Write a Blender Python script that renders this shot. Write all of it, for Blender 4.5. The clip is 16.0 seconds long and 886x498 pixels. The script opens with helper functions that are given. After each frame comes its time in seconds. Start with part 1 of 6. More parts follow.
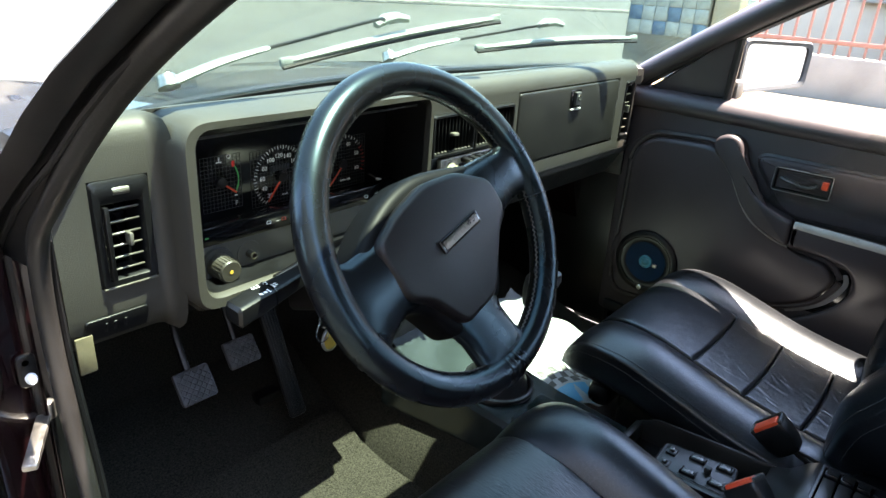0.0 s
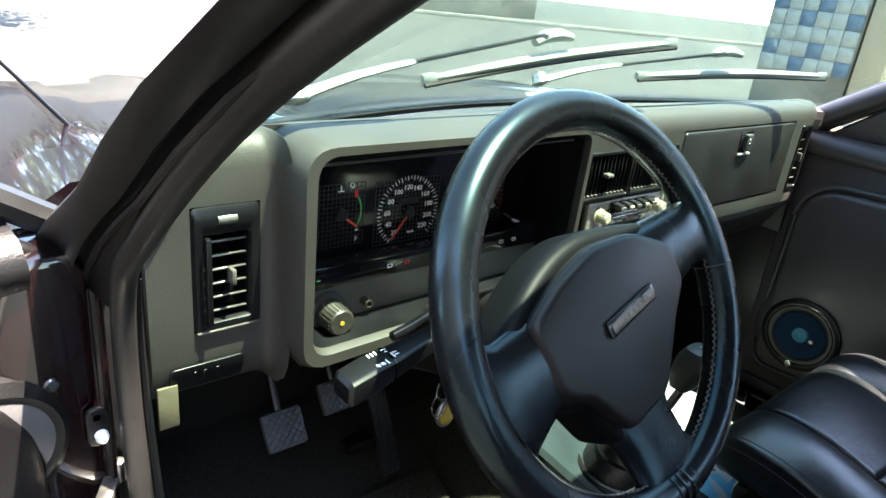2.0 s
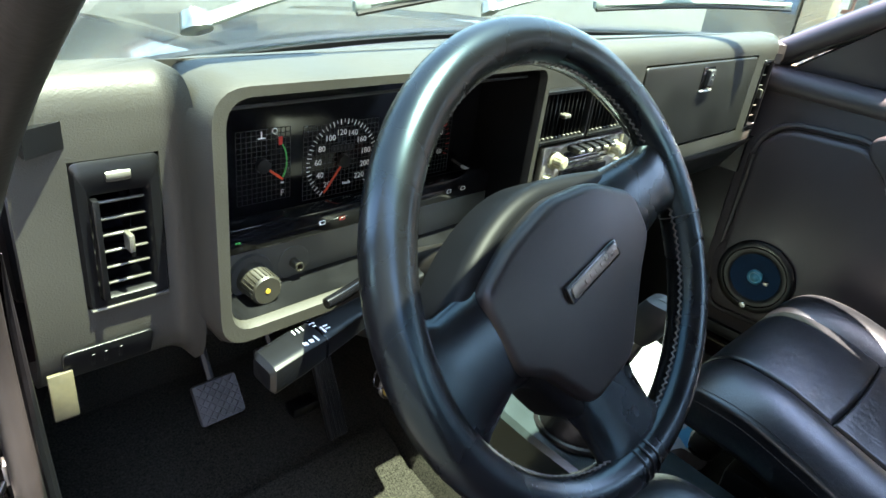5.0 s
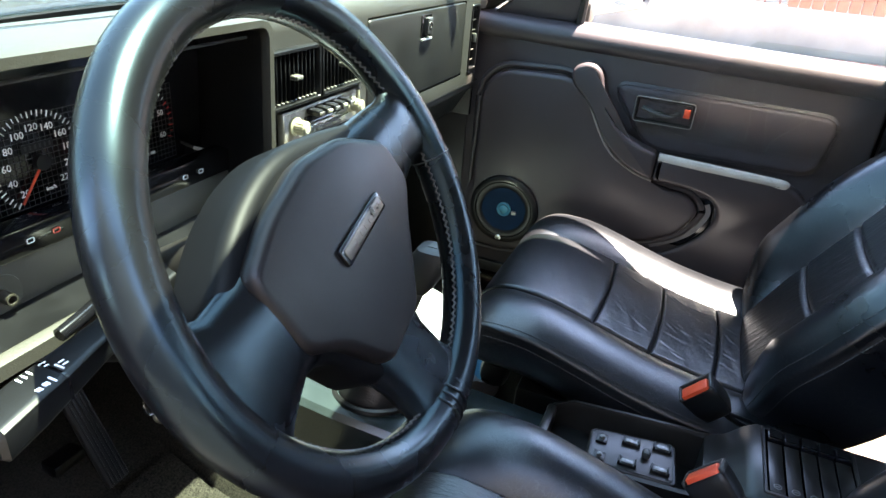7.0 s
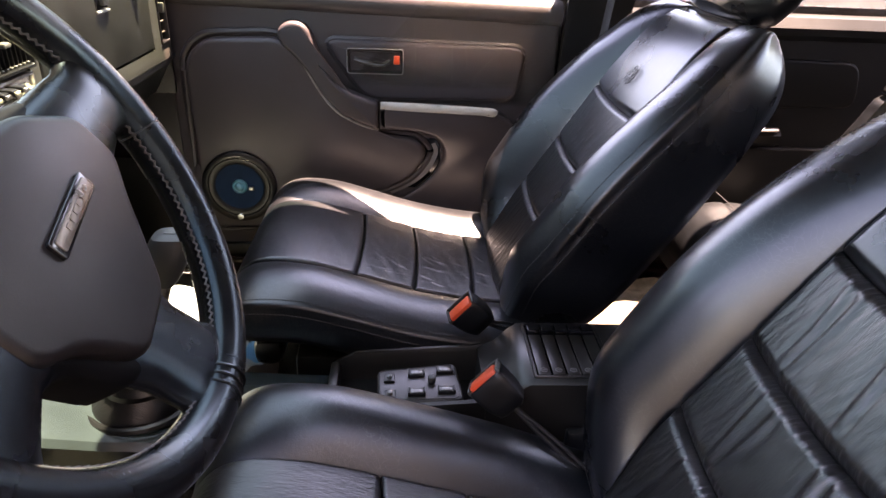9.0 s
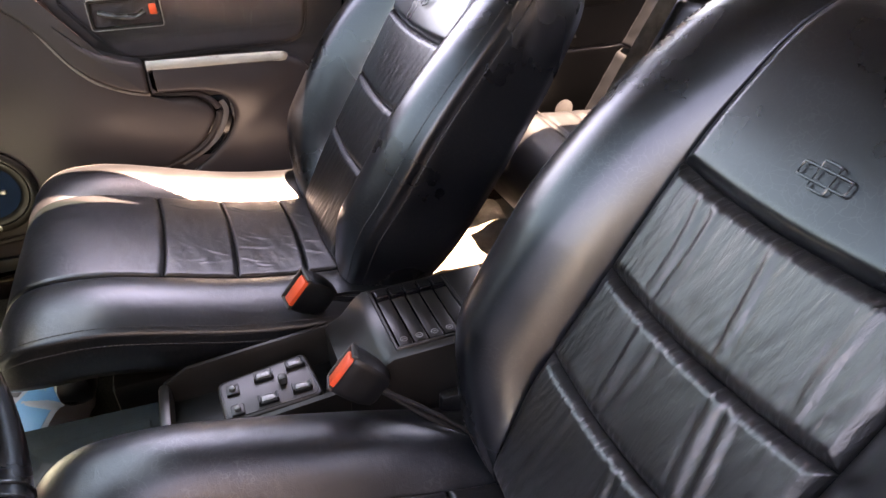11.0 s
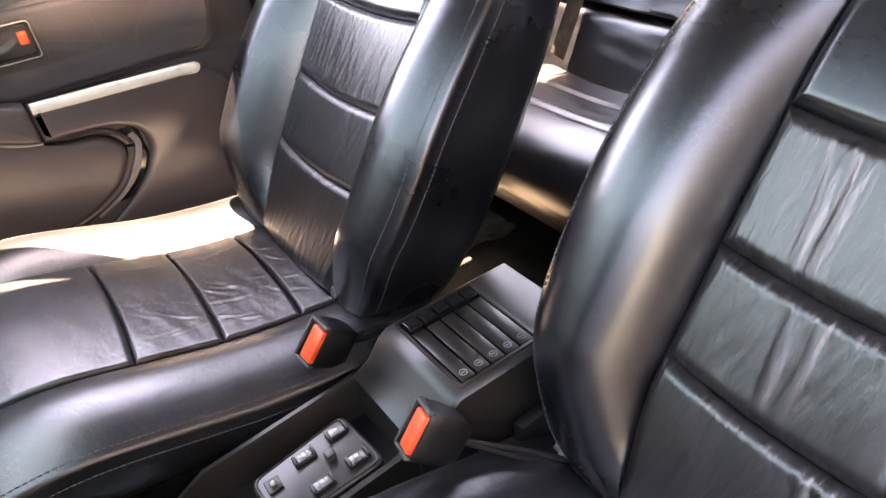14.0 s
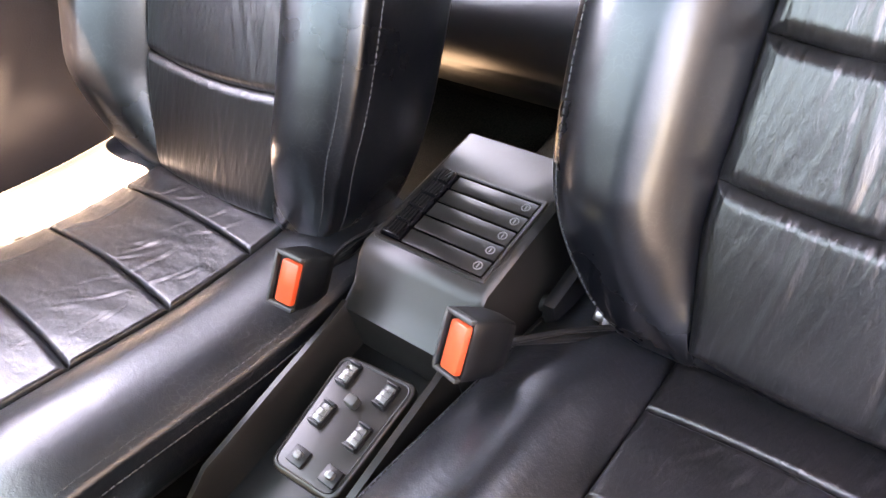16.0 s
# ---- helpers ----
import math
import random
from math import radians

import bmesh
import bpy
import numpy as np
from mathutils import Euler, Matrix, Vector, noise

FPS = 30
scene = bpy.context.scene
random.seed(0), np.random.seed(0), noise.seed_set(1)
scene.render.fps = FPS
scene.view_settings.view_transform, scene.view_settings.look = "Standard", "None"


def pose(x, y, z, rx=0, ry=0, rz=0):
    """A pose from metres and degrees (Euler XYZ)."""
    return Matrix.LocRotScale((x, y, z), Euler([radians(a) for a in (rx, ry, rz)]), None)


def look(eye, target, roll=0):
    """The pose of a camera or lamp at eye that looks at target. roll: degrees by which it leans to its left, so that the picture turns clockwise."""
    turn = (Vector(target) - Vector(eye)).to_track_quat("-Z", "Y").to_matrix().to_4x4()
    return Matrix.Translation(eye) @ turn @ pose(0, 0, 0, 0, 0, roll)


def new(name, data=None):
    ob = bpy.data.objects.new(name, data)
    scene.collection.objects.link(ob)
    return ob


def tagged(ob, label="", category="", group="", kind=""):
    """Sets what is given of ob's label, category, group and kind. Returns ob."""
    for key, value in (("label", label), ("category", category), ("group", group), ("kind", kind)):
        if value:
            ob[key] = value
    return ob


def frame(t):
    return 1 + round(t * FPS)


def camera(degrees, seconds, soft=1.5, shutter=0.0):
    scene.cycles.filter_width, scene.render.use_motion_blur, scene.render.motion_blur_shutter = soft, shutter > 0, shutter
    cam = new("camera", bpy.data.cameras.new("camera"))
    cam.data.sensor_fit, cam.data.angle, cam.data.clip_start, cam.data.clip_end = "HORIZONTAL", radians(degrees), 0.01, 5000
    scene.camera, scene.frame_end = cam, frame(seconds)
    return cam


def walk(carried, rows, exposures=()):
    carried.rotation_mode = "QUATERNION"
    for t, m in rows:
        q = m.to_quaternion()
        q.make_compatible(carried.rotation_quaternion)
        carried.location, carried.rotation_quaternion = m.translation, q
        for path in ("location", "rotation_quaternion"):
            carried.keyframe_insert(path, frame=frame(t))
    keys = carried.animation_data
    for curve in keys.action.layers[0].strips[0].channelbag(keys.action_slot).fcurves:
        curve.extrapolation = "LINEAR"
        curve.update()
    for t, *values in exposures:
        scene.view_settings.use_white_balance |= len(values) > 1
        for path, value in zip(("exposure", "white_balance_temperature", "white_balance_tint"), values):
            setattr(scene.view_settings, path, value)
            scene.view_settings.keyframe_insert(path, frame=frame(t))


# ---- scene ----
# camera: seconds, eye, Euler angles
cam = camera(68.37, 16.0)
PATH = [
    (0.0, -0.8914, -0.0839, 1.1748, 67.42, -3.46, -49.07),
    (0.5, -0.8891, -0.0497, 1.1665, 67.47, -4.21, -44.96),
    (1.0, -0.8648, 0.0146, 1.1571, 68.34, -6.33, -43.25),
    (1.5, -0.8399, 0.0489, 1.1581, 68.77, -5.66, -44.28),
    (2.0, -0.8206, 0.0732, 1.1563, 68.10, -6.05, -39.44),
    (2.5, -0.8017, 0.0932, 1.1544, 66.70, -7.31, -36.51),
    (3.0, -0.7878, 0.1030, 1.1560, 65.97, -7.62, -34.38),
    (5.5, -0.7514, 0.1266, 1.1323, 63.26, -6.01, -48.50),
    (6.0, -0.7445, 0.1298, 1.1260, 63.81, -5.18, -54.54),
    (6.5, -0.7368, 0.1322, 1.1199, 63.72, -4.54, -60.87),
    (7.0, -0.7335, 0.1405, 1.1157, 63.53, -4.66, -67.52),
    (7.5, -0.7402, 0.1460, 1.1141, 63.51, -4.38, -72.77),
    (8.0, -0.7556, 0.1468, 1.1122, 63.49, -4.04, -77.05),
    (8.5, -0.7452, 0.1458, 1.1021, 62.96, -2.69, -87.60),
    (9.0, -0.7348, 0.1360, 1.0886, 62.87, -2.35, -92.62),
    (9.5, -0.7176, 0.1272, 1.0772, 60.72, -1.76, -98.12),
    (10.0, -0.6675, 0.1181, 1.0823, 57.77, 0.17, -105.66),
    (10.2, -0.6594, 0.1071, 1.0767, 58.67, -0.53, -106.40),
    (12.3, -0.5623, 0.1702, 1.0864, 51.42, 2.69, -121.14),
    (12.5, -0.5552, 0.1685, 1.0848, 51.04, 3.13, -120.67),
    (13.0, -0.5338, 0.1614, 1.0850, 52.38, 3.06, -121.65),
    (13.5, -0.4864, 0.1770, 1.0744, 53.76, 4.45, -124.97),
    (14.0, -0.4407, 0.2014, 1.0514, 54.11, 5.64, -126.15),
    (14.5, -0.3899, 0.2169, 1.0225, 52.61, 6.40, -128.93),
    (15.0, -0.3482, 0.2237, 0.9976, 51.57, 7.81, -135.20),
    (15.5, -0.3241, 0.2278, 0.9870, 46.42, 9.23, -139.91),
    (16.0, -0.3051, 0.2207, 0.9842, 42.52, 10.02, -143.39),
]
EXPOSURE = [(0.0, 4.08, 7500, 14), (3.0, 4.05, 7400, 12), (6.0, 4.68, 7500, 18), (7.0, 4.75, 7500, 17), (8.0, 4.74, 8600, 30), (9.0, 4.70, 9900, 39), (10.0, 4.92, 10600, 39), (12.5, 6.03, 11900, 38), (15.0, 6.2, 11900, 36), (16.0, 6.72, 11900, 36)]
walk(cam, [(t, pose(x, y, z, a, b, c)) for t, x, y, z, a, b, c in PATH], EXPOSURE)

# ---------------------------------------------------------------- light
world = bpy.data.worlds.new("sky")
scene.world = world
world.use_nodes = True
wn = world.node_tree.nodes
sky = wn.new("ShaderNodeTexSky")
sky.sky_type, sky.sun_disc = "NISHITA", False
sky.air_density, sky.dust_density = 1.0, 0.4
sky.sun_elevation, sky.sun_rotation = radians(74.0), radians(140)
world.node_tree.links.new(sky.outputs[0], wn["Background"].inputs[0])
wn["Background"].inputs[1].default_value = 0.15
sun = new("sun", bpy.data.lights.new("sun", "SUN"))
sun.data.energy, sun.data.angle, sun.data.color = 5.0, radians(0.5), (1.0, 0.96, 0.9)
sun.matrix_world = look((0.18, -0.22, 1.0), (0, 0, 0))


# ---------------------------------------------------------------- materials
def material(name, color, rough=0.5, metal=0.0, spec=0.5, vary=0.25, scale=6.0, fine=250.0, grain=0.25, depth=0.0006,
             kind="noise", coat=0.0, stretch=(1, 1, 1), wear=None, rough_vary=0.12, crease=0.12, coat_rough=0.24, lines=(0.6, 2.0, 1.0), cracks=0.0, hair=0.0):
    m = bpy.data.materials.new(name)
    m.use_nodes = True
    nt = m.node_tree
    n, l = nt.nodes, nt.links
    b = n["Principled BSDF"]
    b.inputs["Metallic"].default_value = metal
    b.inputs["Specular IOR Level"].default_value = spec
    b.inputs["Coat Weight"].default_value = coat
    b.inputs["Coat Roughness"].default_value = coat_rough
    co = n.new("ShaderNodeTexCoord")
    mp = n.new("ShaderNodeMapping")
    mp.inputs["Scale"].default_value = stretch
    l.new(co.outputs["Object"], mp.inputs[0])
    big = n.new("ShaderNodeTexNoise")
    big.inputs["Scale"].default_value, big.inputs["Detail"].default_value = scale, 6
    l.new(mp.outputs[0], big.inputs["Vector"])
    ramp = n.new("ShaderNodeValToRGB")
    lo = [c * (1 - vary) for c in color]
    hi = [min(1, c * (1 + vary)) for c in color]
    ramp.color_ramp.elements[0].position, ramp.color_ramp.elements[1].position = 0.3, 0.7
    ramp.color_ramp.elements[0].color, ramp.color_ramp.elements[1].color = (*lo, 1), (*(wear or hi), 1)
    l.new(big.outputs["Fac"], ramp.inputs[0])
    l.new(ramp.outputs[0], b.inputs["Base Color"])
    mr = n.new("ShaderNodeMapRange")
    mr.inputs[3].default_value, mr.inputs[4].default_value = max(0.02, rough - rough_vary), min(1, rough + rough_vary)
    l.new(big.outputs["Fac"], mr.inputs[0])
    l.new(mr.outputs[0], b.inputs["Roughness"])
    if kind == "noise":
        tex = n.new("ShaderNodeTexNoise")
        tex.inputs["Scale"].default_value, tex.inputs["Detail"].default_value = fine, 4
        out = tex.outputs["Fac"]
    else:
        tex = n.new("ShaderNodeTexVoronoi")
        tex.feature = "DISTANCE_TO_EDGE" if kind == "leather" else "F1"
        tex.inputs["Scale"].default_value = fine
        out = tex.outputs["Distance"]
    l.new(mp.outputs[0], tex.inputs["Vector"])
    bp = n.new("ShaderNodeBump")
    bp.inputs["Strength"].default_value, bp.inputs["Distance"].default_value = grain, depth
    l.new(out, bp.inputs["Height"])
    last = bp
    if kind == "leather":
        # creases: long soft wrinkles under the fine pores
        wr = n.new("ShaderNodeTexNoise")
        wr.inputs["Scale"].default_value, wr.inputs["Detail"].default_value = 42, 5
        wr.inputs["Distortion"].default_value = 1.2
        m2 = n.new("ShaderNodeMapping")
        m2.inputs["Scale"].default_value = lines
        l.new(co.outputs["Object"], m2.inputs[0])
        l.new(m2.outputs[0], wr.inputs["Vector"])
        b2 = n.new("ShaderNodeBump")
        b2.inputs["Strength"].default_value, b2.inputs["Distance"].default_value = crease, 0.003
        l.new(wr.outputs["Fac"], b2.inputs["Height"])
        l.new(bp.outputs[0], b2.inputs["Normal"])
        last = b2
        if hair:
            # fine drawn wrinkles, a few millimetres apart
            hw = n.new("ShaderNodeTexNoise")
            hw.inputs["Scale"].default_value, hw.inputs["Detail"].default_value = 95, 4
            hw.inputs["Distortion"].default_value = 0.7
            l.new(m2.outputs[0], hw.inputs["Vector"])
            b3 = n.new("ShaderNodeBump")
            b3.inputs["Strength"].default_value, b3.inputs["Distance"].default_value = hair, 0.0022
            l.new(hw.outputs["Fac"], b3.inputs["Height"])
            l.new(b2.outputs[0], b3.inputs["Normal"])
            last = b3
    if cracks:
        # pale hairline cracks where the leather has been folded
        wob = n.new("ShaderNodeTexNoise")
        wob.inputs["Scale"].default_value, wob.inputs["Detail"].default_value = 30, 3
        l.new(co.outputs["Object"], wob.inputs["Vector"])
        mixv = n.new("ShaderNodeVectorMath")
        mixv.operation = "MULTIPLY_ADD"
        mixv.inputs[1].default_value = (0.05, 0.05, 0.05)
        l.new(wob.outputs["Color"], mixv.inputs[0])
        l.new(co.outputs["Object"], mixv.inputs[2])
        vo = n.new("ShaderNodeTexVoronoi")
        vo.feature = "DISTANCE_TO_EDGE"
        vo.inputs["Scale"].default_value = 105
        l.new(mixv.outputs[0], vo.inputs["Vector"])
        thin = n.new("ShaderNodeMapRange")
        thin.inputs[1].default_value, thin.inputs[2].default_value = 0.0, 0.05
        thin.inputs[3].default_value, thin.inputs[4].default_value = 1.0, 0.0
        l.new(vo.outputs["Distance"], thin.inputs[0])
        where = n.new("ShaderNodeMapRange")
        where.inputs[1].default_value, where.inputs[2].default_value = 0.46, 0.66
        l.new(big.outputs["Fac"], where.inputs[0])
        fac = n.new("ShaderNodeMath")
        fac.operation = "MULTIPLY"
        l.new(thin.outputs[0], fac.inputs[0])
        l.new(where.outputs[0], fac.inputs[1])
        amt = n.new("ShaderNodeMath")
        amt.operation = "MULTIPLY"
        amt.inputs[1].default_value = cracks
        l.new(fac.outputs[0], amt.inputs[0])
        mx = n.new("ShaderNodeMix")
        mx.data_type = "RGBA"
        l.new(amt.outputs[0], mx.inputs[0])
        l.new(ramp.outputs[0], mx.inputs[6])
        mx.inputs[7].default_value = (0.060, 0.058, 0.060, 1)
        l.new(mx.outputs[2], b.inputs["Base Color"])
    l.new(last.outputs[0], b.inputs["Normal"])
    return m


def glass(name, tint, gloss=0.08):
    m = bpy.data.materials.new(name)
    m.use_nodes = True
    n, l = m.node_tree.nodes, m.node_tree.links
    n.remove(n["Principled BSDF"])
    tr, gl, mx = n.new("ShaderNodeBsdfTransparent"), n.new("ShaderNodeBsdfGlossy"), n.new("ShaderNodeMixShader")
    lw, pw, fr = n.new("ShaderNodeLayerWeight"), n.new("ShaderNodeMath"), n.new("ShaderNodeMath")
    lw.inputs[0].default_value = 0.5
    pw.operation, fr.operation = "POWER", "MULTIPLY_ADD"
    pw.inputs[1].default_value, fr.inputs[1].default_value, fr.inputs[2].default_value = 4.0, 0.45, 0.03
    l.new(lw.outputs["Facing"], pw.inputs[0])
    l.new(pw.outputs[0], fr.inputs[0])
    tr.inputs[0].default_value = (*tint, 1)
    gl.inputs["Roughness"].default_value = 0.02
    l.new(fr.outputs[0], mx.inputs[0])
    l.new(tr.outputs[0], mx.inputs[1])
    l.new(gl.outputs[0], mx.inputs[2])
    l.new(mx.outputs[0], n["Material Output"].inputs[0])
    return m


LEATHER = material("black_leather", (0.0020, 0.0023, 0.0032), 0.28, spec=0.55, vary=0.3, scale=9, fine=620, grain=0.22, depth=0.0002, kind="leather", rough_vary=0.05, crease=0.06, cracks=0.22, lines=(1.0, 1.3, 1.0))
LEATHER_SEAT = material("soft_black_leather", (0.0022, 0.0026, 0.0036), 0.36, spec=0.66, vary=0.3, scale=9, fine=430, grain=0.38, depth=0.0004, kind="leather", rough_vary=0.06, crease=0.14, hair=0.12, cracks=0.6, lines=(1.0, 1.3, 1.0))
LEATHER_FINE = material("drawn_black_leather", (0.0030, 0.0031, 0.0037), 0.33, spec=0.58, vary=0.3, scale=12, fine=520, grain=0.3, depth=0.0003, kind="leather", rough_vary=0.05, crease=0.10, hair=0.24, lines=(2.6, 0.5, 0.5), cracks=0.2)
LEATHER_WORN = material("worn_black_leather", (0.0042, 0.0038, 0.0044), 0.35, spec=0.62, vary=0.35, scale=14, fine=430, grain=0.22, depth=0.0004, kind="leather", rough_vary=0.06, crease=0.16, hair=0.34, lines=(3.4, 0.75, 0.75), stretch=(1.5, 0.7, 0.7), cracks=0.1)
LEATHER_REAR = material("dull_black_leather", (0.0034, 0.0040, 0.0050), 0.33, spec=0.6, vary=0.3, scale=9, fine=620, grain=0.2, depth=0.0002, kind="leather", rough_vary=0.05, crease=0.05, lines=(1.0, 1.3, 1.0))
RIM_LEATHER = material("rim_leather", (0.0036, 0.0033, 0.0038), 0.27, spec=0.36, vary=0.3, scale=18, fine=600, grain=0.08, depth=0.0003, rough_vary=0.04)
# cool tints paint the sky's blue and the windscreen's teal into leather highlights
for m in (LEATHER, LEATHER_SEAT, LEATHER_REAR):
    m.node_tree.nodes["Principled BSDF"].inputs["Specular Tint"].default_value = (0.88, 0.94, 1.0, 1)
RIM_LEATHER.node_tree.nodes["Principled BSDF"].inputs["Specular Tint"].default_value = (0.52, 0.84, 1.0, 1)
# very dark, low specular: shade put into the hub shell against the sun
HUB_PLASTIC = material("shaded_hub_plastic", (0.0022, 0.0023, 0.0028), 0.5, spec=0.09, vary=0.2, scale=18, fine=600, grain=0.08, depth=0.0003, rough_vary=0.04)
PAD_VINYL = material("wheel_pad_vinyl", (0.0058, 0.0044, 0.0046), 0.42, spec=0.30, vary=0.15, scale=12, fine=900, grain=0.12, depth=0.0003, kind="pebble")
DASH = material("olive_grey_dash_vinyl", (0.030, 0.0285, 0.0238), 0.52, spec=0.28, vary=0.12, scale=10, fine=650, grain=0.5, depth=0.0006)
DASH_DARK = material("dark_grey_plastic", (0.022, 0.022, 0.021), 0.5, vary=0.2, scale=12, fine=500, grain=0.25, depth=0.0004)
DASH_LID = material("dark_olive_plastic", (0.0125, 0.0122, 0.0098), 0.42, spec=0.35, vary=0.25, scale=14, fine=500, grain=0.2, depth=0.0004)
GREY_PANEL = material("grey_switch_panel", (0.044, 0.043, 0.036), 0.5, vary=0.1, scale=20, fine=500, grain=0.2, depth=0.0003)
BLACK = material("black_plastic", (0.0035, 0.0036, 0.004), 0.36, spec=0.3, vary=0.25, scale=20, fine=600, grain=0.2, depth=0.0003)
GLOSS_BLACK = material("gloss_black", (0.004, 0.004, 0.005), 0.12, vary=0.2, scale=20, fine=600, grain=0.02, depth=0.0002, rough_vary=0.04)
DOOR_VINYL = material("dark_door_vinyl", (0.033, 0.0265, 0.0285), 0.42, spec=0.36, vary=0.15, scale=7, fine=520, grain=0.3, depth=0.0005, kind="pebble")
# door vinyl darkened so the open door looks out of the sun
DOOR_SHADED = material("shaded_door_vinyl", (0.0040, 0.0038, 0.0040), 0.42, spec=0.25, vary=0.2, scale=9, fine=520, grain=0.3, depth=0.0005, kind="pebble")
DOOR_CLOTH = material("door_insert_vinyl", (0.040, 0.031, 0.034), 0.55, spec=0.3, vary=0.15, scale=9, fine=700, grain=0.35, depth=0.0005, kind="pebble")
CONSOLE = material("console_plastic", (0.0090, 0.0078, 0.0070), 0.36, spec=0.36, vary=0.25, scale=15, fine=700, grain=0.15, depth=0.0003)
# glossier console plastic, teal of the reflected sky put into its base colour
CONSOLE_SKYLIT = material("skylit_satin_console", (0.016, 0.023, 0.024), 0.17, spec=0.9, vary=0.2, scale=15, fine=700, grain=0.1, depth=0.0002, rough_vary=0.05)
CARPET = material("black_carpet", (0.030, 0.028, 0.022), 0.95, spec=0.1, vary=0.75, scale=330, fine=700, grain=1.0, depth=0.006)
PATCH_BELT_GREY = material("sun_patch_and_belt_grey", (0.11, 0.10, 0.083), 0.95, spec=0.1, vary=0.4, scale=40, fine=900, grain=0.9, depth=0.003)
RUBBER = material("weatherstrip_rubber", (0.011, 0.0105, 0.010), 0.42, spec=0.35, vary=0.3, scale=15, fine=300, grain=0.25, depth=0.0006)
PAINT = material("maroon_car_paint", (0.0036, 0.0009, 0.0012), 0.35, spec=0.12, vary=0.2, scale=4, fine=900, grain=0.02, depth=0.0001, coat=1.0, rough_vary=0.05, coat_rough=0.05)
CHROME = material("chrome", (0.75, 0.75, 0.74), 0.16, metal=1.0, vary=0.06, scale=20, fine=400, grain=0.03, depth=0.0002, rough_vary=0.06)
STEEL = material("worn_steel", (0.42, 0.41, 0.39), 0.36, metal=1.0, vary=0.3, scale=60, fine=500, grain=0.2, depth=0.0004)
SILVER = material("silver_strip", (0.55, 0.54, 0.5), 0.3, metal=0.6, vary=0.08, scale=25, fine=500, grain=0.08, depth=0.0002)
WIPER = material("grey_wiper_metal", (0.19, 0.22, 0.21), 0.45, metal=0.1, vary=0.15, scale=30, fine=500, grain=0.1, depth=0.0003)
ORANGE = material("orange_red_plastic", (0.55, 0.055, 0.018), 0.4, vary=0.1, scale=60, fine=500, grain=0.08, depth=0.0002)
RED = material("red_plastic", (0.6, 0.02, 0.015), 0.35, vary=0.1, scale=60)
WHITE_PRINT = material("white_print", (0.75, 0.76, 0.74), 0.5, vary=0.04, scale=60, grain=0.05)
# pale grey for vent tabs and for glints painted along slats and sill
GLINT_AND_TAB = material("glint_and_tab_grey", (0.07, 0.067, 0.056), 0.35, vary=0.25, scale=40, fine=500, grain=0.1, depth=0.0003)
KNOB_BEIGE = material("beige_grey_knob", (0.022, 0.020, 0.015), 0.45, vary=0.15, scale=40, fine=500, grain=0.15, depth=0.0003)
# armrest leather with the sun it catches put into a pale colour
ARM_SUNLIT = material("sunlit_armrest_leather", (0.36, 0.34, 0.3), 0.3, spec=0.6, vary=0.12, scale=25, fine=420, grain=0.15, depth=0.0003, kind="leather")
GREY_TRIM = material("grey_pocket_lining", (0.11, 0.1, 0.1), 0.6, vary=0.2, scale=25, fine=400, grain=0.3)
SILVER_EDGE = material("bright_edge", (0.22, 0.20, 0.19), 0.3, vary=0.2, scale=40)
RIM_THREAD = material("pale_rim_thread", (0.06, 0.06, 0.06), 0.7, vary=0.2, scale=300, fine=900, grain=0.5)
# darker copy of the door vinyl; shade of the rear cabin is in its colour
REAR_SHADED = material("shaded_rear_vinyl", (0.0036, 0.0042, 0.0050), 0.45, spec=0.2, vary=0.15, scale=7, fine=520, grain=0.3, depth=0.0005, kind="pebble")
GREEN = material("green_print", (0.05, 0.45, 0.1), 0.5, vary=0.05, scale=60)
CREAM = material("cream_knob", (0.3, 0.28, 0.2), 0.4, vary=0.12, scale=60, fine=300, grain=0.15, depth=0.0004)
BLUE_CONE = material("blue_speaker_cone", (0.005, 0.019, 0.042), 0.6, spec=0.06, vary=0.15, scale=30, fine=500, grain=0.15)
CYAN = material("cyan_badge", (0.02, 0.16, 0.22), 0.35, vary=0.1, scale=60)
PEDAL = material("worn_pedal_rubber", (0.05, 0.048, 0.05), 0.6, vary=0.3, scale=40, fine=400, grain=0.3, depth=0.0006)
LABEL_PAPER = material("yellowed_label_paper", (0.075, 0.064, 0.036), 0.6, vary=0.25, scale=90, fine=500, grain=0.2, depth=0.0003)
ROCKER = material("translucent_grey_rocker", (0.07, 0.07, 0.067), 0.25, spec=0.6, vary=0.15, scale=90, fine=500, grain=0.1, depth=0.0002)
YELLOW = material("yellow_tag", (0.36, 0.24, 0.03), 0.5, vary=0.15, scale=80)
BAG = material("white_paper_bag", (0.22, 0.235, 0.25), 0.6, vary=0.06, scale=8, fine=60, grain=0.3, depth=0.003)
BAG_BLUE = material("light_blue_print", (0.03, 0.2, 0.34), 0.55, vary=0.08, scale=20, fine=60, grain=0.2, depth=0.002)
PINK = material("pink_print", (0.75, 0.2, 0.26), 0.6, vary=0.1, scale=40)
BLACK_PRINT = material("black_print", (0.03, 0.03, 0.03), 0.6, vary=0.1, scale=40)
THREAD = material("grey_thread", (0.024, 0.024, 0.026), 0.7, vary=0.2, scale=300, fine=900, grain=0.5)
WEBBING = material("black_webbing", (0.016, 0.016, 0.017), 0.75, vary=0.15, scale=50, fine=900, grain=0.7, depth=0.0008)
LENS = material("clear_lens", (0.62, 0.6, 0.56), 0.15, vary=0.08, scale=60)
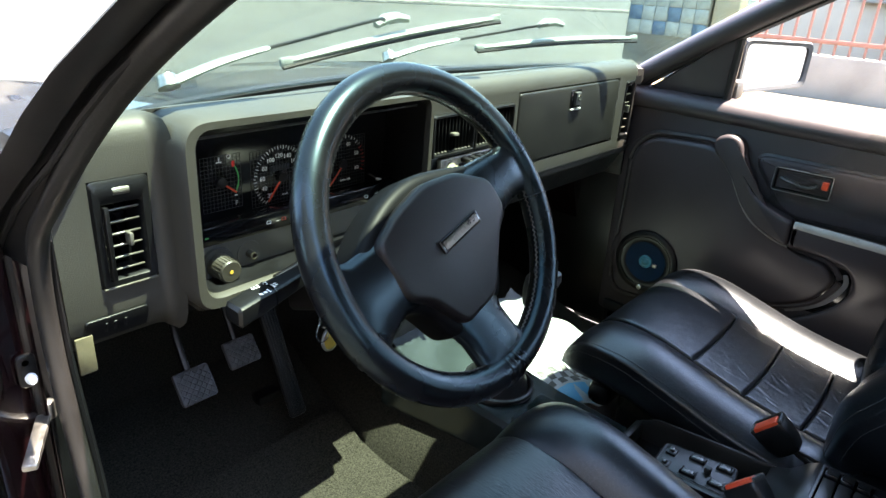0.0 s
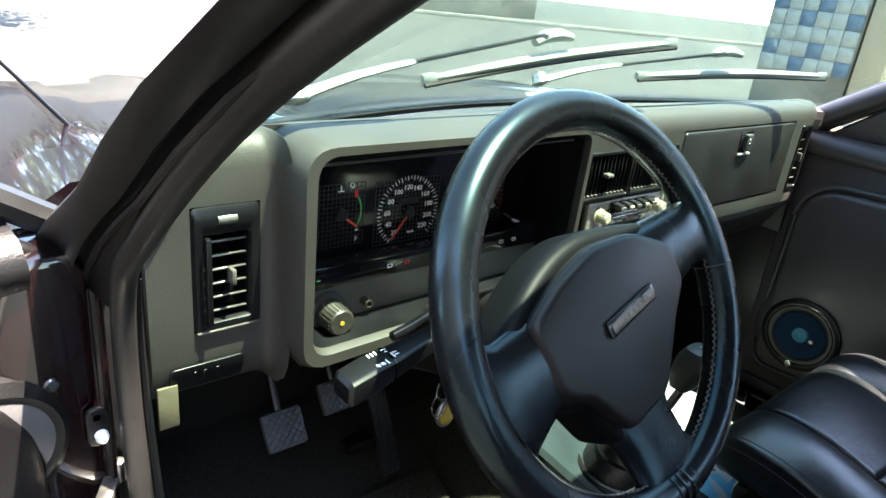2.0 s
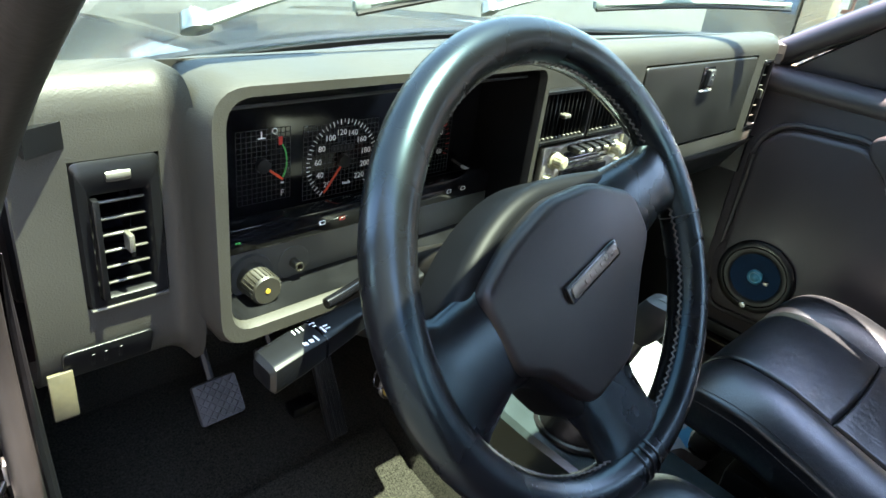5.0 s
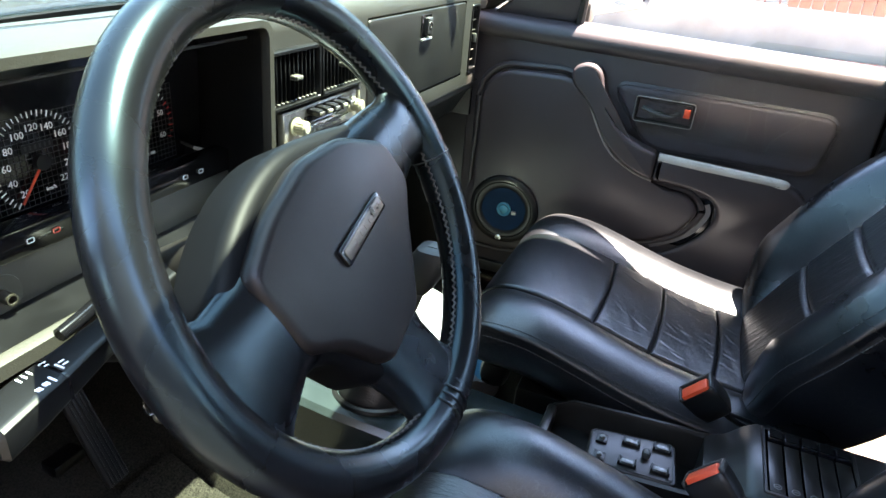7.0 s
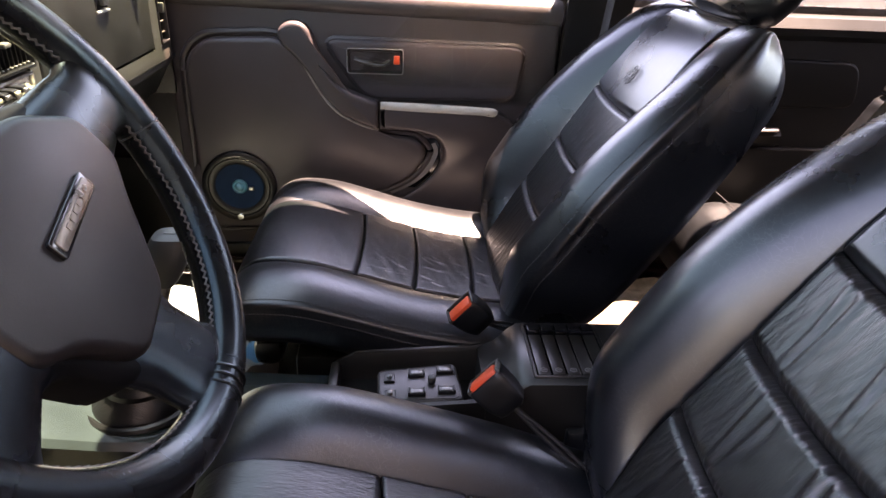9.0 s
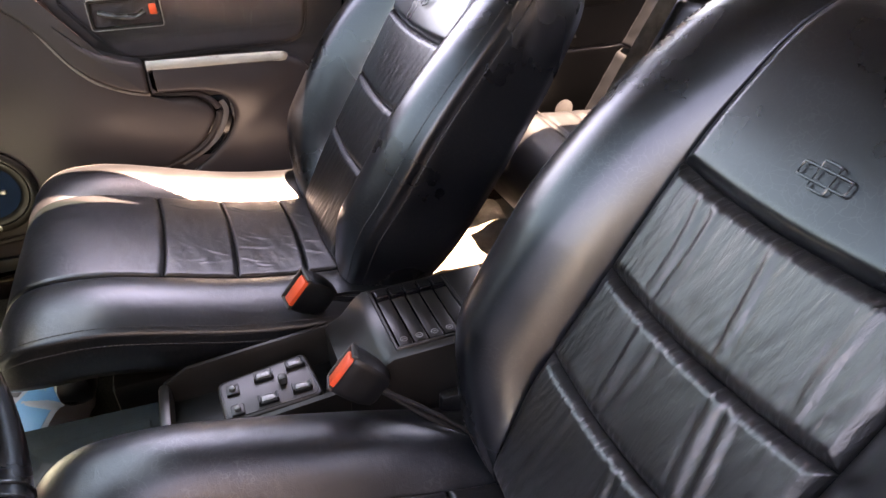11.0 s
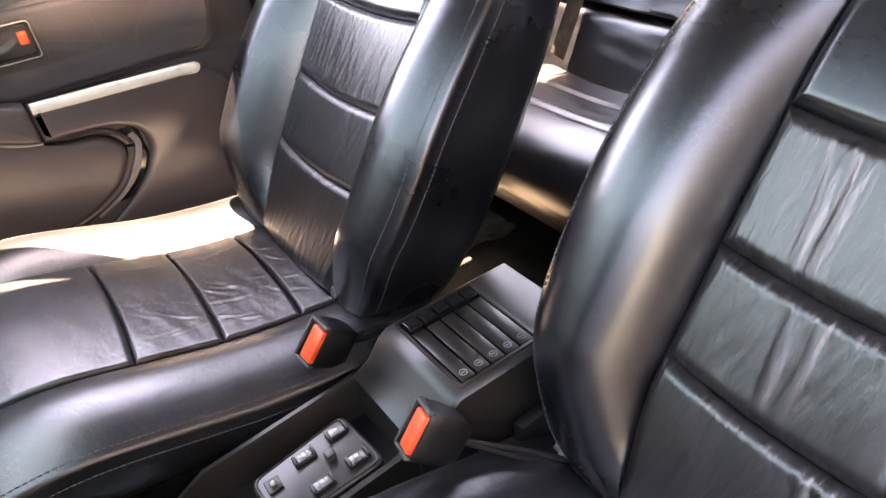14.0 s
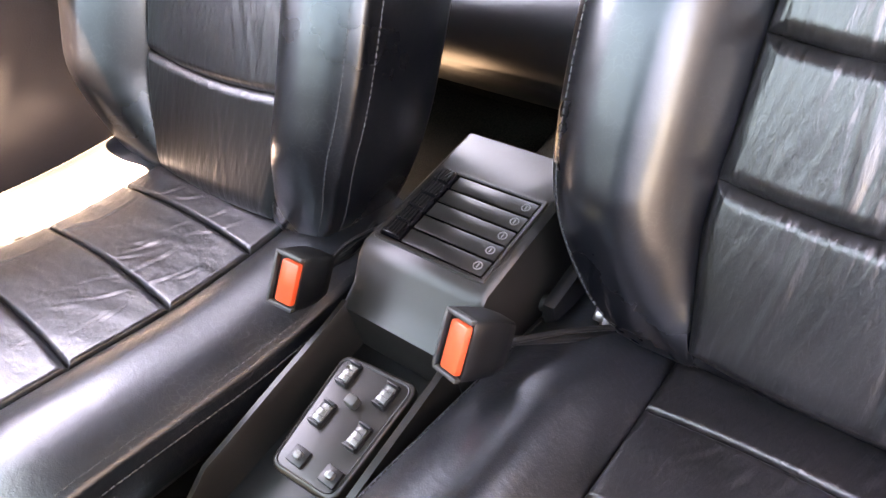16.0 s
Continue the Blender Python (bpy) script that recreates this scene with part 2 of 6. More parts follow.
HEADLINER = material("grey_headliner", (0.13, 0.13, 0.135), 0.9, vary=0.06, scale=20, fine=300, grain=0.4)
ASPHALT = material("grey_asphalt", (0.025, 0.026, 0.022), 0.9, vary=0.35, scale=0.9, fine=60, grain=0.6, depth=0.008)
PAVING = material("orange_paving", (0.20, 0.132, 0.066), 0.8, vary=0.2, scale=1.5, fine=40, grain=0.4, depth=0.004)
CONCRETE = material("pale_concrete", (0.17, 0.16, 0.14), 0.85, vary=0.2, scale=2, fine=40, grain=0.4, depth=0.004)
PLASTER = material("cream_plaster", (0.30, 0.26, 0.20), 0.85, vary=0.12, scale=1.5, fine=60, grain=0.3, depth=0.003)
PLAIN_GREY = material("plain_grey_masonry", (0.12, 0.11, 0.10), 0.85, vary=0.15, scale=1.5, fine=60, grain=0.3, depth=0.003)
FAR_WALL = material("dull_far_wall", (0.13, 0.12, 0.10), 0.85, vary=0.2, scale=0.8, fine=60, grain=0.3, depth=0.003)
TILE_WHITE = material("white_glazed_tile", (0.26, 0.28, 0.28), 0.25, vary=0.06, scale=5)
TILE_BLUE = material("blue_glazed_tile", (0.07, 0.12, 0.19), 0.25, vary=0.12, scale=5)
RUST = material("red_oxide_paint", (0.17, 0.072, 0.05), 0.55, vary=0.2, scale=8, fine=120, grain=0.2)
BARK = material("bark", (0.12, 0.09, 0.06), 0.9, vary=0.3, scale=12, fine=60, grain=0.8, depth=0.01)
LEAF = material("green_leaves", (0.05, 0.09, 0.025), 0.6, vary=0.4, scale=3)
WINDSCREEN = glass("windscreen_glass", (0.62, 0.72, 0.68))
REAR_GLASS = glass("clear_rear_glass", (0.76, 0.83, 0.84))
SIDE_GLASS = glass("side_window_glass", (0.93, 0.95, 0.93))
MIRROR = material("mirror_glass", (0.85, 0.86, 0.86), 0.03, metal=1.0, vary=0.02, scale=20, grain=0.0, rough_vary=0.01)
GREY_MIRROR = material("grey_mirror_plastic", (0.045, 0.043, 0.04), 0.5, vary=0.2, scale=30, fine=500, grain=0.2, depth=0.0003)
LOGO_GOLD = material("tarnished_badge", (0.11, 0.09, 0.075), 0.3, metal=0.7, vary=0.3, scale=80)


# ---------------------------------------------------------------- building helpers
def thing(name, at, label, category, group="", kind=""):
    """A thing's Empty at its base."""
    ob = new(name)
    ob.empty_display_size = 0.05
    ob.location = at
    return tagged(ob, label, category, group, kind)


def smooth(bm, angle=38):
    for f in bm.faces:
        f.smooth = True
    for e in bm.edges:
        e.smooth = len(e.link_faces) == 2 and e.calc_face_angle(0) < radians(angle)


def part(name, bm, mat, parent, label="", angle=38):
    """Links a bmesh, given in world metres, as one mesh under a thing or a part."""
    bmesh.ops.recalc_face_normals(bm, faces=bm.faces)
    smooth(bm, angle)
    me = bpy.data.meshes.new(name)
    bm.to_mesh(me)
    bm.free()
    me.materials.append(mat)
    ob = new(name, me)
    if parent is not None:
        place = parent.location if parent.parent is None else Vector()
        ob.parent = parent
        ob.matrix_parent_inverse = Matrix.Translation(-place)
    if label:
        ob["label"] = label
    return ob


def solid(name, bm, mat, label, category, kind="", group="", angle=38):
    """A top-level thing of one mesh."""
    return tagged(part(name, bm, mat, None, angle=angle), label, category, group, kind)


def box(c, s, bevel=0.003, m=None, seg=2):
    bm = bmesh.new()
    bmesh.ops.create_cube(bm, size=1)
    for v in bm.verts:
        v.co = Vector((v.co.x * s[0], v.co.y * s[1], v.co.z * s[2]))
    if bevel:
        bmesh.ops.bevel(bm, geom=bm.edges[:], offset=min(bevel, min(s) * 0.45), segments=seg, affect="EDGES", profile=0.5)
    for v in bm.verts:
        v.co = (m @ v.co if m else v.co) + Vector(c)
    return bm


def frame_of(axis, up=(0, 0, 1)):
    z = Vector(axis).normalized()
    x = Vector(up).cross(z)
    if x.length < 1e-4:
        x = Vector((1, 0, 0)).cross(z)
    x.normalize()
    return Matrix((x, z.cross(x), z)).transposed()


def lathe(c, axis, prof, n=32, caps=True):
    """A body turned round an axis: prof of (radius, height)."""
    bm = bmesh.new()
    m = frame_of(axis)
    rings = []
    for r, h in prof:
        if r < 1e-6:
            rings.append([bm.verts.new(Vector(c) + m @ Vector((0, 0, h)))])
        else:
            rings.append([bm.verts.new(Vector(c) + m @ Vector((r * math.cos(2 * math.pi * k / n), r * math.sin(2 * math.pi * k / n), h))) for k in range(n)])
    for a, b in zip(rings, rings[1:]):
        for k in range(n):
            q = [a[k % len(a)], a[(k + 1) % len(a)], b[(k + 1) % len(b)], b[k % len(b)]]
            q = list(dict.fromkeys(q))
            if len(q) > 2:
                bm.faces.new(q)
    for r in (rings[0], rings[-1]):
        if len(r) > 2 and caps:
            bm.faces.new(r)
    return bm


def smooth_line(pts, n=6, closed=False):
    """A Catmull-Rom line through points."""
    p = [Vector(a) for a in pts]
    out = []
    k = len(p)
    for i in range(k if closed else k - 1):
        a, b, c, d = (p[(i - 1) % k], p[i], p[(i + 1) % k], p[(i + 2) % k]) if closed else (p[max(i - 1, 0)], p[i], p[i + 1], p[min(i + 2, k - 1)])
        for j in range(n):
            t = j / n
            out.append(0.5 * (2 * b + (c - a) * t + (2 * a - 5 * b + 4 * c - d) * t * t + (3 * b - a - 3 * c + d) * t ** 3))
    if not closed:
        out.append(p[-1])
    return out


def tube(pts, r, n=10, closed=False, flat=1.0, up=(0, 0, 1)):
    """A pipe along points; r a number or a function of 0..1; flat squashes it across up."""
    bm = bmesh.new()
    p = [Vector(a) for a in pts]
    k = len(p)
    rings = []
    for i, q in enumerate(p):
        d = (p[(i + 1) % k] - p[i - 1]) if closed else (p[min(i + 1, k - 1)] - p[max(i - 1, 0)])
        m = frame_of(d, up)
        rr = r(i / max(1, k - 1)) if callable(r) else r
        rings.append([bm.verts.new(q + m @ Vector((rr * math.cos(2 * math.pi * j / n), rr * flat * math.sin(2 * math.pi * j / n), 0))) for j in range(n)])
    pairs = list(zip(rings, rings[1:])) + ([(rings[-1], rings[0])] if closed else [])
    for a, b in pairs:
        for j in range(n):
            bm.faces.new((a[j], a[(j + 1) % n], b[(j + 1) % n], b[j]))
    if not closed:
        bm.faces.new(rings[0])
        bm.faces.new(rings[-1])
    return bm


def loft(rings, closed=True, caps=True):
    bm = bmesh.new()
    vs = [[bm.verts.new(Vector(p)) for p in r] for r in rings]
    n = len(vs[0])
    for a, b in zip(vs, vs[1:]):
        for j in range(n if closed else n - 1):
            bm.faces.new((a[j], a[(j + 1) % n], b[(j + 1) % n], b[j]))
    if caps and closed:
        bm.faces.new(vs[0])
        bm.faces.new(vs[-1])
    return bm


def sheet(fn, nu, nv, back):
    """A closed slab: front fn(u, v) over the unit square, its back moved by the vector back."""
    bm = bmesh.new()
    back = Vector(back)
    f = [[Vector(fn(i / nu, j / nv)) for j in range(nv + 1)] for i in range(nu + 1)]
    a = [[bm.verts.new(p) for p in r] for r in f]
    b = [[bm.verts.new(p + back) for p in r] for r in f]
    for i in range(nu):
        for j in range(nv):
            bm.faces.new((a[i][j], a[i + 1][j], a[i + 1][j + 1], a[i][j + 1]))
            bm.faces.new((b[i][j], b[i][j + 1], b[i + 1][j + 1], b[i + 1][j]))
    ea = [a[i][0] for i in range(nu + 1)] + [a[nu][j] for j in range(1, nv + 1)] + [a[i][nv] for i in range(nu - 1, -1, -1)] + [a[0][j] for j in range(nv - 1, 0, -1)]
    eb = [b[i][0] for i in range(nu + 1)] + [b[nu][j] for j in range(1, nv + 1)] + [b[i][nv] for i in range(nu - 1, -1, -1)] + [b[0][j] for j in range(nv - 1, 0, -1)]
    for k in range(len(ea)):
        bm.faces.new((ea[k], eb[k], eb[(k + 1) % len(ea)], ea[(k + 1) % len(ea)]))
    return bm


def rounded(pts, r, n=5):
    """A flat outline with its corners rounded; r one radius or one for each corner."""
    out = []
    k = len(pts)
    for i in range(k):
        a, b, c = Vector(pts[i - 1]), Vector(pts[i]), Vector(pts[(i + 1) % k])
        rr = r[i] if isinstance(r, (list, tuple)) else r
        rr = min(rr, (a - b).length * 0.49, (c - b).length * 0.49)
        s, e = b + (a - b).normalized() * rr, b + (c - b).normalized() * rr
        for j in range(n + 1):
            t = j / n
            out.append((1 - t) ** 2 * s + 2 * t * (1 - t) * b + t * t * e)
    return out


def rect(x0, y0, x1, y1):
    return [(x0, y0), (x1, y0), (x1, y1), (x0, y1)]


def plate(outline, put, depth, edge=0.004, steps=3):
    """An outline raised by depth with a rounded edge; put(a, b, h) gives the world place."""
    rings = [[put(p[0], p[1], 0) for p in outline]]
    for k in range(steps + 1):
        t = math.pi / 2 * k / steps
        ins, h = edge * (1 - math.cos(t)), depth - edge + edge * math.sin(t)
        ring = []
        for i, p in enumerate(outline):
            a, b = Vector(outline[i - 1]), Vector(outline[(i + 1) % len(outline)])
            d = b - a
            nrm = Vector((d.y, -d.x)).normalized() if d.length else Vector((0, 0))
            q = Vector(p) - nrm * ins * turn_sign(outline)
            ring.append(put(q.x, q.y, h))
        rings.append(ring)
    return loft(rings)


def turn_sign(o):
    return 1 if sum(o[i - 1][0] * o[i][1] - o[i][0] * o[i - 1][1] for i in range(len(o))) > 0 else -1


def frame_ring(outer, inner, put, depth, lip=0.003, inset=0.0):
    """A frame between two outlines of the same number of points: front at depth, its opening running back to inset."""
    mid = lambda t: [(a[0] + (b[0] - a[0]) * t, a[1] + (b[1] - a[1]) * t) for a, b in zip(outer, inner)]
    rings = [[put(p[0], p[1], 0) for p in outer], [put(p[0], p[1], depth - lip) for p in outer],
             [put(p[0], p[1], depth) for p in mid(0.18)], [put(p[0], p[1], depth) for p in mid(0.82)],
             [put(p[0], p[1], depth - lip) for p in inner], [put(p[0], p[1], inset) for p in inner]]
    bm = loft(rings, caps=False)
    a, b = [v for v in bm.verts][:len(outer)], [v for v in bm.verts][-len(outer):]
    n = len(outer)
    for j in range(n):
        bm.faces.new((a[j], b[j], b[(j + 1) % n], a[(j + 1) % n]))
    return bm


def join(*bms):
    """Several loose pieces of one part in one bmesh."""
    out = bms[0]
    for b in bms[1:]:
        tmp = bpy.data.meshes.new("tmp")
        b.to_mesh(tmp)
        b.free()
        out.from_mesh(tmp)
        bpy.data.meshes.remove(tmp)
    return out


def text(words, size, place, mat, parent, name, m3, thick=0.0003):
    """Raised lettering; m3's columns are the writing's right, up and outward ways."""
    cu = bpy.data.curves.new(name, "FONT")
    cu.body, cu.size, cu.extrude, cu.align_x, cu.align_y = words, size, thick, "CENTER", "CENTER"
    cu.resolution_u = 2
    tmp = new(name, cu)
    me = bpy.data.meshes.new_from_object(tmp.evaluated_get(bpy.context.evaluated_depsgraph_get()))
    bpy.data.objects.remove(tmp)
    bm = bmesh.new()
    bm.from_mesh(me)
    bpy.data.meshes.remove(me)
    for v in bm.verts:
        v.co = m3 @ v.co + Vector(place)
    return part(name, bm, mat, parent)


def lerp(tab, x):
    """A smooth curve through a table of (x, value)."""
    xs = [a for a, _ in tab]
    if x <= xs[0]:
        return tab[0][1]
    for (a, p), (b, q) in zip(tab, tab[1:]):
        if x <= b:
            t = (x - a) / (b - a)
            return p + (q - p) * t * t * (3 - 2 * t)
    return tab[-1][1]


def lin(tab, x):
    if x <= tab[0][0]:
        return tab[0][1]
    for (a, p), (b, q) in zip(tab, tab[1:]):
        if x <= b:
            return p + (q - p) * (x - a) / (b - a)
    return tab[-1][1]


def ramp01(a, b, x):
    t = max(0.0, min(1.0, (x - a) / (b - a)))
    return t * t * (3 - 2 * t)


# ---------------------------------------------------------------- outside
ground = solid("ground", sheet(lambda u, v: (-600 + 1200 * u, -600 + 1200 * v, 0.0), 4, 4, (0, 0, -0.5)), ASPHALT,
               "sunlit grey asphalt street with worn patches", "road", "structure")

# ---------------------------------------------------------------- car shell
def shield_y(x):
    """The foot of the windscreen in plan."""
    return 0.785 - 0.17 * (abs(x) / 0.68) ** 2.2


def screen(x, t):
    """A place on the windscreen: t metres up the glass from its foot."""
    k = 1 - 0.16 * t / 0.62
    return Vector((x * k, shield_y(x) - 0.848 * t - 0.02 * t * (1 - abs(x) / 0.7), 1.005 + 0.53 * t))


shell = thing("car_body", (0, 0, 0.2), "dark maroon four-door car body with its driver's door wide open", "car", kind="structure")
part("floor_pan", box((0, -0.25, 0.255), (1.42, 2.9, 0.03), 0.004), PAINT, shell)
part("carpet", sheet(lambda u, v: (-0.69 + 1.38 * u, -1.35 + 2.4 * v, 0.275 + 0.10 * ramp01(0.82, 1.0, v) + 0.003 * noise.noise(Vector((u * 9, v * 14, 0)))), 30, 40, (0, 0, -0.006)), CARPET, shell, "black floor carpet")
part("tunnel", loft([[(x, y, z) for x, z in ((-0.15, 0.27), (-0.12, 0.36), (-0.06, 0.40), (0.06, 0.40), (0.12, 0.36), (0.15, 0.27))] for y in (-1.0, 1.05)]), CARPET, shell)
part("firewall", box((0, 1.07, 0.565), (1.30, 0.03, 0.66), 0.004), CARPET, shell)
for s in (-1, 1):
    # sill, kick panel, A pillar, B pillar, roof rail
    part("sill", box((s * 0.735, -0.22, 0.285), (0.09, 1.62, 0.09), 0.015), PAINT, shell)
    part("kick_panel", box((s * 0.705, 0.84, 0.60), (0.03, 0.46, 0.62), 0.006), BLACK, shell)
    part("front_post", box((s * 0.755, 0.66, 0.60), (0.07, 0.13, 0.68), 0.012), PAINT, shell)
    a = [Vector((s * 0.72, 0.70, 0.925)), Vector((s * 0.712, 0.60, 1.0)), Vector((s * 0.66, 0.36, 1.145)), Vector((s * 0.60, 0.10, 1.285)), Vector((s * 0.575, -0.02, 1.33))]
    if s > 0:
        part("a_pillar", tube(smooth_line(a, 5), 0.033, 12, flat=0.8), DOOR_VINYL, shell)
    rail = [Vector((s * 0.575, -0.02, 1.33)), Vector((s * 0.565, -0.35, 1.345)), Vector((s * 0.56, -0.9, 1.33)), Vector((s * 0.58, -1.4, 1.22))]
    part("roof_rail", tube(smooth_line(rail, 5), 0.04, 10), DOOR_VINYL, shell)
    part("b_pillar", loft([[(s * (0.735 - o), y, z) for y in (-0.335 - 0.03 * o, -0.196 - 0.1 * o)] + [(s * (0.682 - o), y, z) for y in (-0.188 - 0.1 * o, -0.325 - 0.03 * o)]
                           for z, o in ((0.30, 0.0), (0.64, 0.004), (0.93, 0.018), (1.12, 0.080), (1.33, 0.150))]), REAR_SHADED, shell, "door pillar in vinyl darkened for shade")
    part("c_pillar", loft([[(s * (0.72 - k * 0.14), y, 0.5 + k * 0.8) for y in (-1.5, -1.08 - k * 0.15)] +
                           [(s * (0.66 - k * 0.14), y, 0.5 + k * 0.8) for y in (-1.1 - k * 0.15, -1.5)] for k in (0, 0.5, 1.0)]), HEADLINER, shell)
    part("quarter_panel", box((s * 0.76, -1.75, 0.62), (0.06, 1.2, 0.66), 0.03), PAINT, shell)
    part("fender", loft([[(s * x, y, z) for x, z in ((0.60, 0.955 - k), (0.70, 0.95 - k), (0.765, 0.905 - k), (0.79, 0.80 - k), (0.79, 0.45), (0.74, 0.45), (0.60, 0.80))]
                         for y, k in ((0.74, 0.0), (1.1, 0.01), (1.5, 0.04), (1.85, 0.09), (2.0, 0.16))]), PAINT, shell)
# unseen front edge lengthened past the glass to shade the front cushions
part("roof", sheet(lambda u, v: (-0.57 + 1.14 * u, 0.32 - 1.63 * v - 0.08 * (2 * u - 1) ** 2 * (1 - v), 1.345 + 0.045 * (1 - (2 * u - 1) ** 2) - 0.10 * max(0, v - 0.55)), 16, 16, (0, 0, 0.02)), PAINT, shell)
part("headliner", sheet(lambda u, v: (-0.56 + 1.12 * u, 0.31 - 1.58 * v - 0.08 * (2 * u - 1) ** 2 * (1 - v), 1.33 + 0.045 * (1 - (2 * u - 1) ** 2) - 0.10 * max(0, v - 0.55)), 12, 12, (0, 0, 0.006)), HEADLINER, shell)
part("rear_shelf", box((0, -1.42, 0.93), (1.3, 0.4, 0.03), 0.005), CARPET, shell)
rgl = part("rear_window", sheet(lambda u, v: ((-0.54 + 1.08 * u) * (1 + 0.12 * v), -1.30 - 0.46 * v, 1.295 - 0.34 * v), 8, 6, (0, -0.003, 0.003)), REAR_GLASS, shell, "clear rear window")
rgl.visible_shadow = False
part("tail_panel", box((0, -2.0, 0.6), (1.45, 0.6, 0.66), 0.05), PAINT, shell)
part("hood", sheet(lambda u, v: ((-0.66 + 1.32 * u), 0.86 + 1.1 * v - 0.13 * (2 * u - 1) ** 2 * (1 - v), 0.972 - 0.05 * v - 0.07 * v * v - 0.025 * (2 * u - 1) ** 4 + 0.012 * math.exp(-((abs(2 * u - 1) - 0.62) / 0.05) ** 2)), 40, 14, (0, 0, -0.02)), PAINT, shell)
part("cowl", sheet(lambda u, v: (-0.66 + 1.32 * u, shield_y(-0.66 + 1.32 * u) - 0.02 + 0.15 * v, 0.985 - 0.012 * v), 24, 3, (0, 0, -0.02)), BLACK, shell)
for k in range(26):
    x = -0.55 + k * 0.009
    part("cowl_louvre", box((x, shield_y(x) + 0.045, 0.988), (0.004, 0.05, 0.006), 0.001, seg=1), BLACK, shell)
part("windscreen", sheet(lambda u, v: screen(-0.66 + 1.32 * u, 0.62 * v), 24, 10, (0, 0.003, 0.004)), WINDSCREEN, shell, "clear laminated windscreen")
part("screen_seal", tube([screen(-0.66 + 1.32 * k / 24, -0.004) + Vector((0, 0.006, 0)) for k in range(25)], 0.008, 8), RUBBER, shell)

# road wheels
for sx in (-1, 1):
    for wy in (1.28, -1.55):
        ty = part("tyre", lathe((sx * 0.70, wy, 0.29), (sx, 0, 0), ((0.19, -0.08), (0.27, -0.085), (0.288, -0.06), (0.29, 0.0), (0.288, 0.06), (0.27, 0.085), (0.19, 0.08)), 40), RUBBER, shell, "black tyre")
        part("rim", lathe((sx * 0.70, wy, 0.29), (sx, 0, 0), ((0.192, 0.082), (0.18, 0.075), (0.16, 0.055), (0.06, 0.06), (0.0, 0.065)), 32), STEEL, ty, "steel wheel rim")

# weatherstrip round the driver's opening
strip = smooth_line([(-0.704, 0.40, 0.30), (-0.704, 0.53, 0.50), (-0.704, 0.545, 0.64), (-0.704, 0.572, 0.80), (-0.705, 0.558, 0.92), (-0.707, 0.490, 0.985), (-0.711, 0.341, 1.093), (-0.709, 0.20, 1.172), (-0.67, 0.0, 1.285), (-0.62, -0.10, 1.325)], 8)
part("weatherstrip", tube(strip, 0.0098, 12, up=(1, 0, 0)), RUBBER, shell, "worn dark rubber door seal")
part("seal_fin", tube([Vector(p) + Vector((0.0155, 0.010, 0)) for p in strip if p[2] < 0.93], lambda t: 0.0085 * (1 - 0.92 * t ** 5), 8, flat=0.6, up=(1, 0, 0)), BLACK, shell, "black inner lip of the door seal")
# driver's side windscreen pillar, from its outer edge to the seal
rings, bead = [], []
for z in (0.90, 0.93, 0.965, 1.0, 1.03, 1.075, 1.11, 1.156, 1.20, 1.245, 1.285, 1.33):
    yo = lin([(0.90, 0.70), (0.965, 0.591), (1.027, 0.468), (1.074, 0.396), (1.111, 0.33), (1.156, 0.244), (1.285, 0.01), (1.33, -0.09)], z)
    ys = lin([(0.90, 0.568), (0.92, 0.562), (0.985, 0.500), (1.03, 0.432), (1.093, 0.341), (1.145, 0.25), (1.172, 0.20), (1.285, 0.0), (1.33, -0.11)], z)
    sh = lin([(0.9, 0.0), (1.13, 0.0), (1.172, 0.008), (1.285, 0.052), (1.33, 0.10)], z)
    ym = yo * 0.45 + ys * 0.55
    rings.append([(x + sh, y, z) for x, y in ((-0.747, yo + 0.004), (-0.743, yo - 0.006), (-0.731, ym - 0.004), (-0.728, ym + 0.008), (-0.723, ym + 0.008), (-0.720, ym - 0.006), (-0.714, ys + 0.002), (-0.706, ys + 0.010), (-0.704, ys + 0.040), (-0.735, yo + 0.030))])
    bead.append((-0.7205 + sh, ym - 0.0075, z))
part("a_pillar", loft(rings), BLACK, shell, "dark painted windscreen pillar with a groove")
part("seal_lip", tube(bead, 0.0032, 8, up=(1, 0, 0)), BLACK, shell)

# hinge post details: courtesy light switch, door check strap, bonnet label
part("door_switch", plate(rounded(rect(-0.010, -0.019, 0.010, 0.019), 0.008), lambda p, q, h: Vector((-0.726 + p * 0.9, 0.592 - h, 0.780 + q)), 0.004, 0.0015), BLACK, shell, "black courtesy light switch")
part("switch_plunger", lathe((-0.725, 0.590, 0.772), (0, -1, 0), ((0.0055, 0), (0.0055, 0.007), (0.004, 0.010), (0, 0.010)), 14), WHITE_PRINT, shell, "white switch plunger")
part("switch_screw", lathe((-0.727, 0.590, 0.790), (0, -1, 0), ((0.004, 0), (0.0035, 0.002), (0, 0.002)), 10), STEEL, shell)
part("check_strap", box((-0.738, 0.56, 0.715), (0.014, 0.085, 0.007), 0.002, Euler((0, 0, radians(-28))).to_matrix()), STEEL, shell, "bare metal door check strap")
part("strap_pin", lathe((-0.712, 0.597, 0.712), (0, 0, 1), ((0.006, 0), (0.006, 0.02), (0, 0.022)), 10), STEEL, shell)
part("label", box((-0.660, 0.618, 0.757), (0.019, 0.004, 0.046), 0.001), LABEL_PAPER, shell, "yellowed paper label")
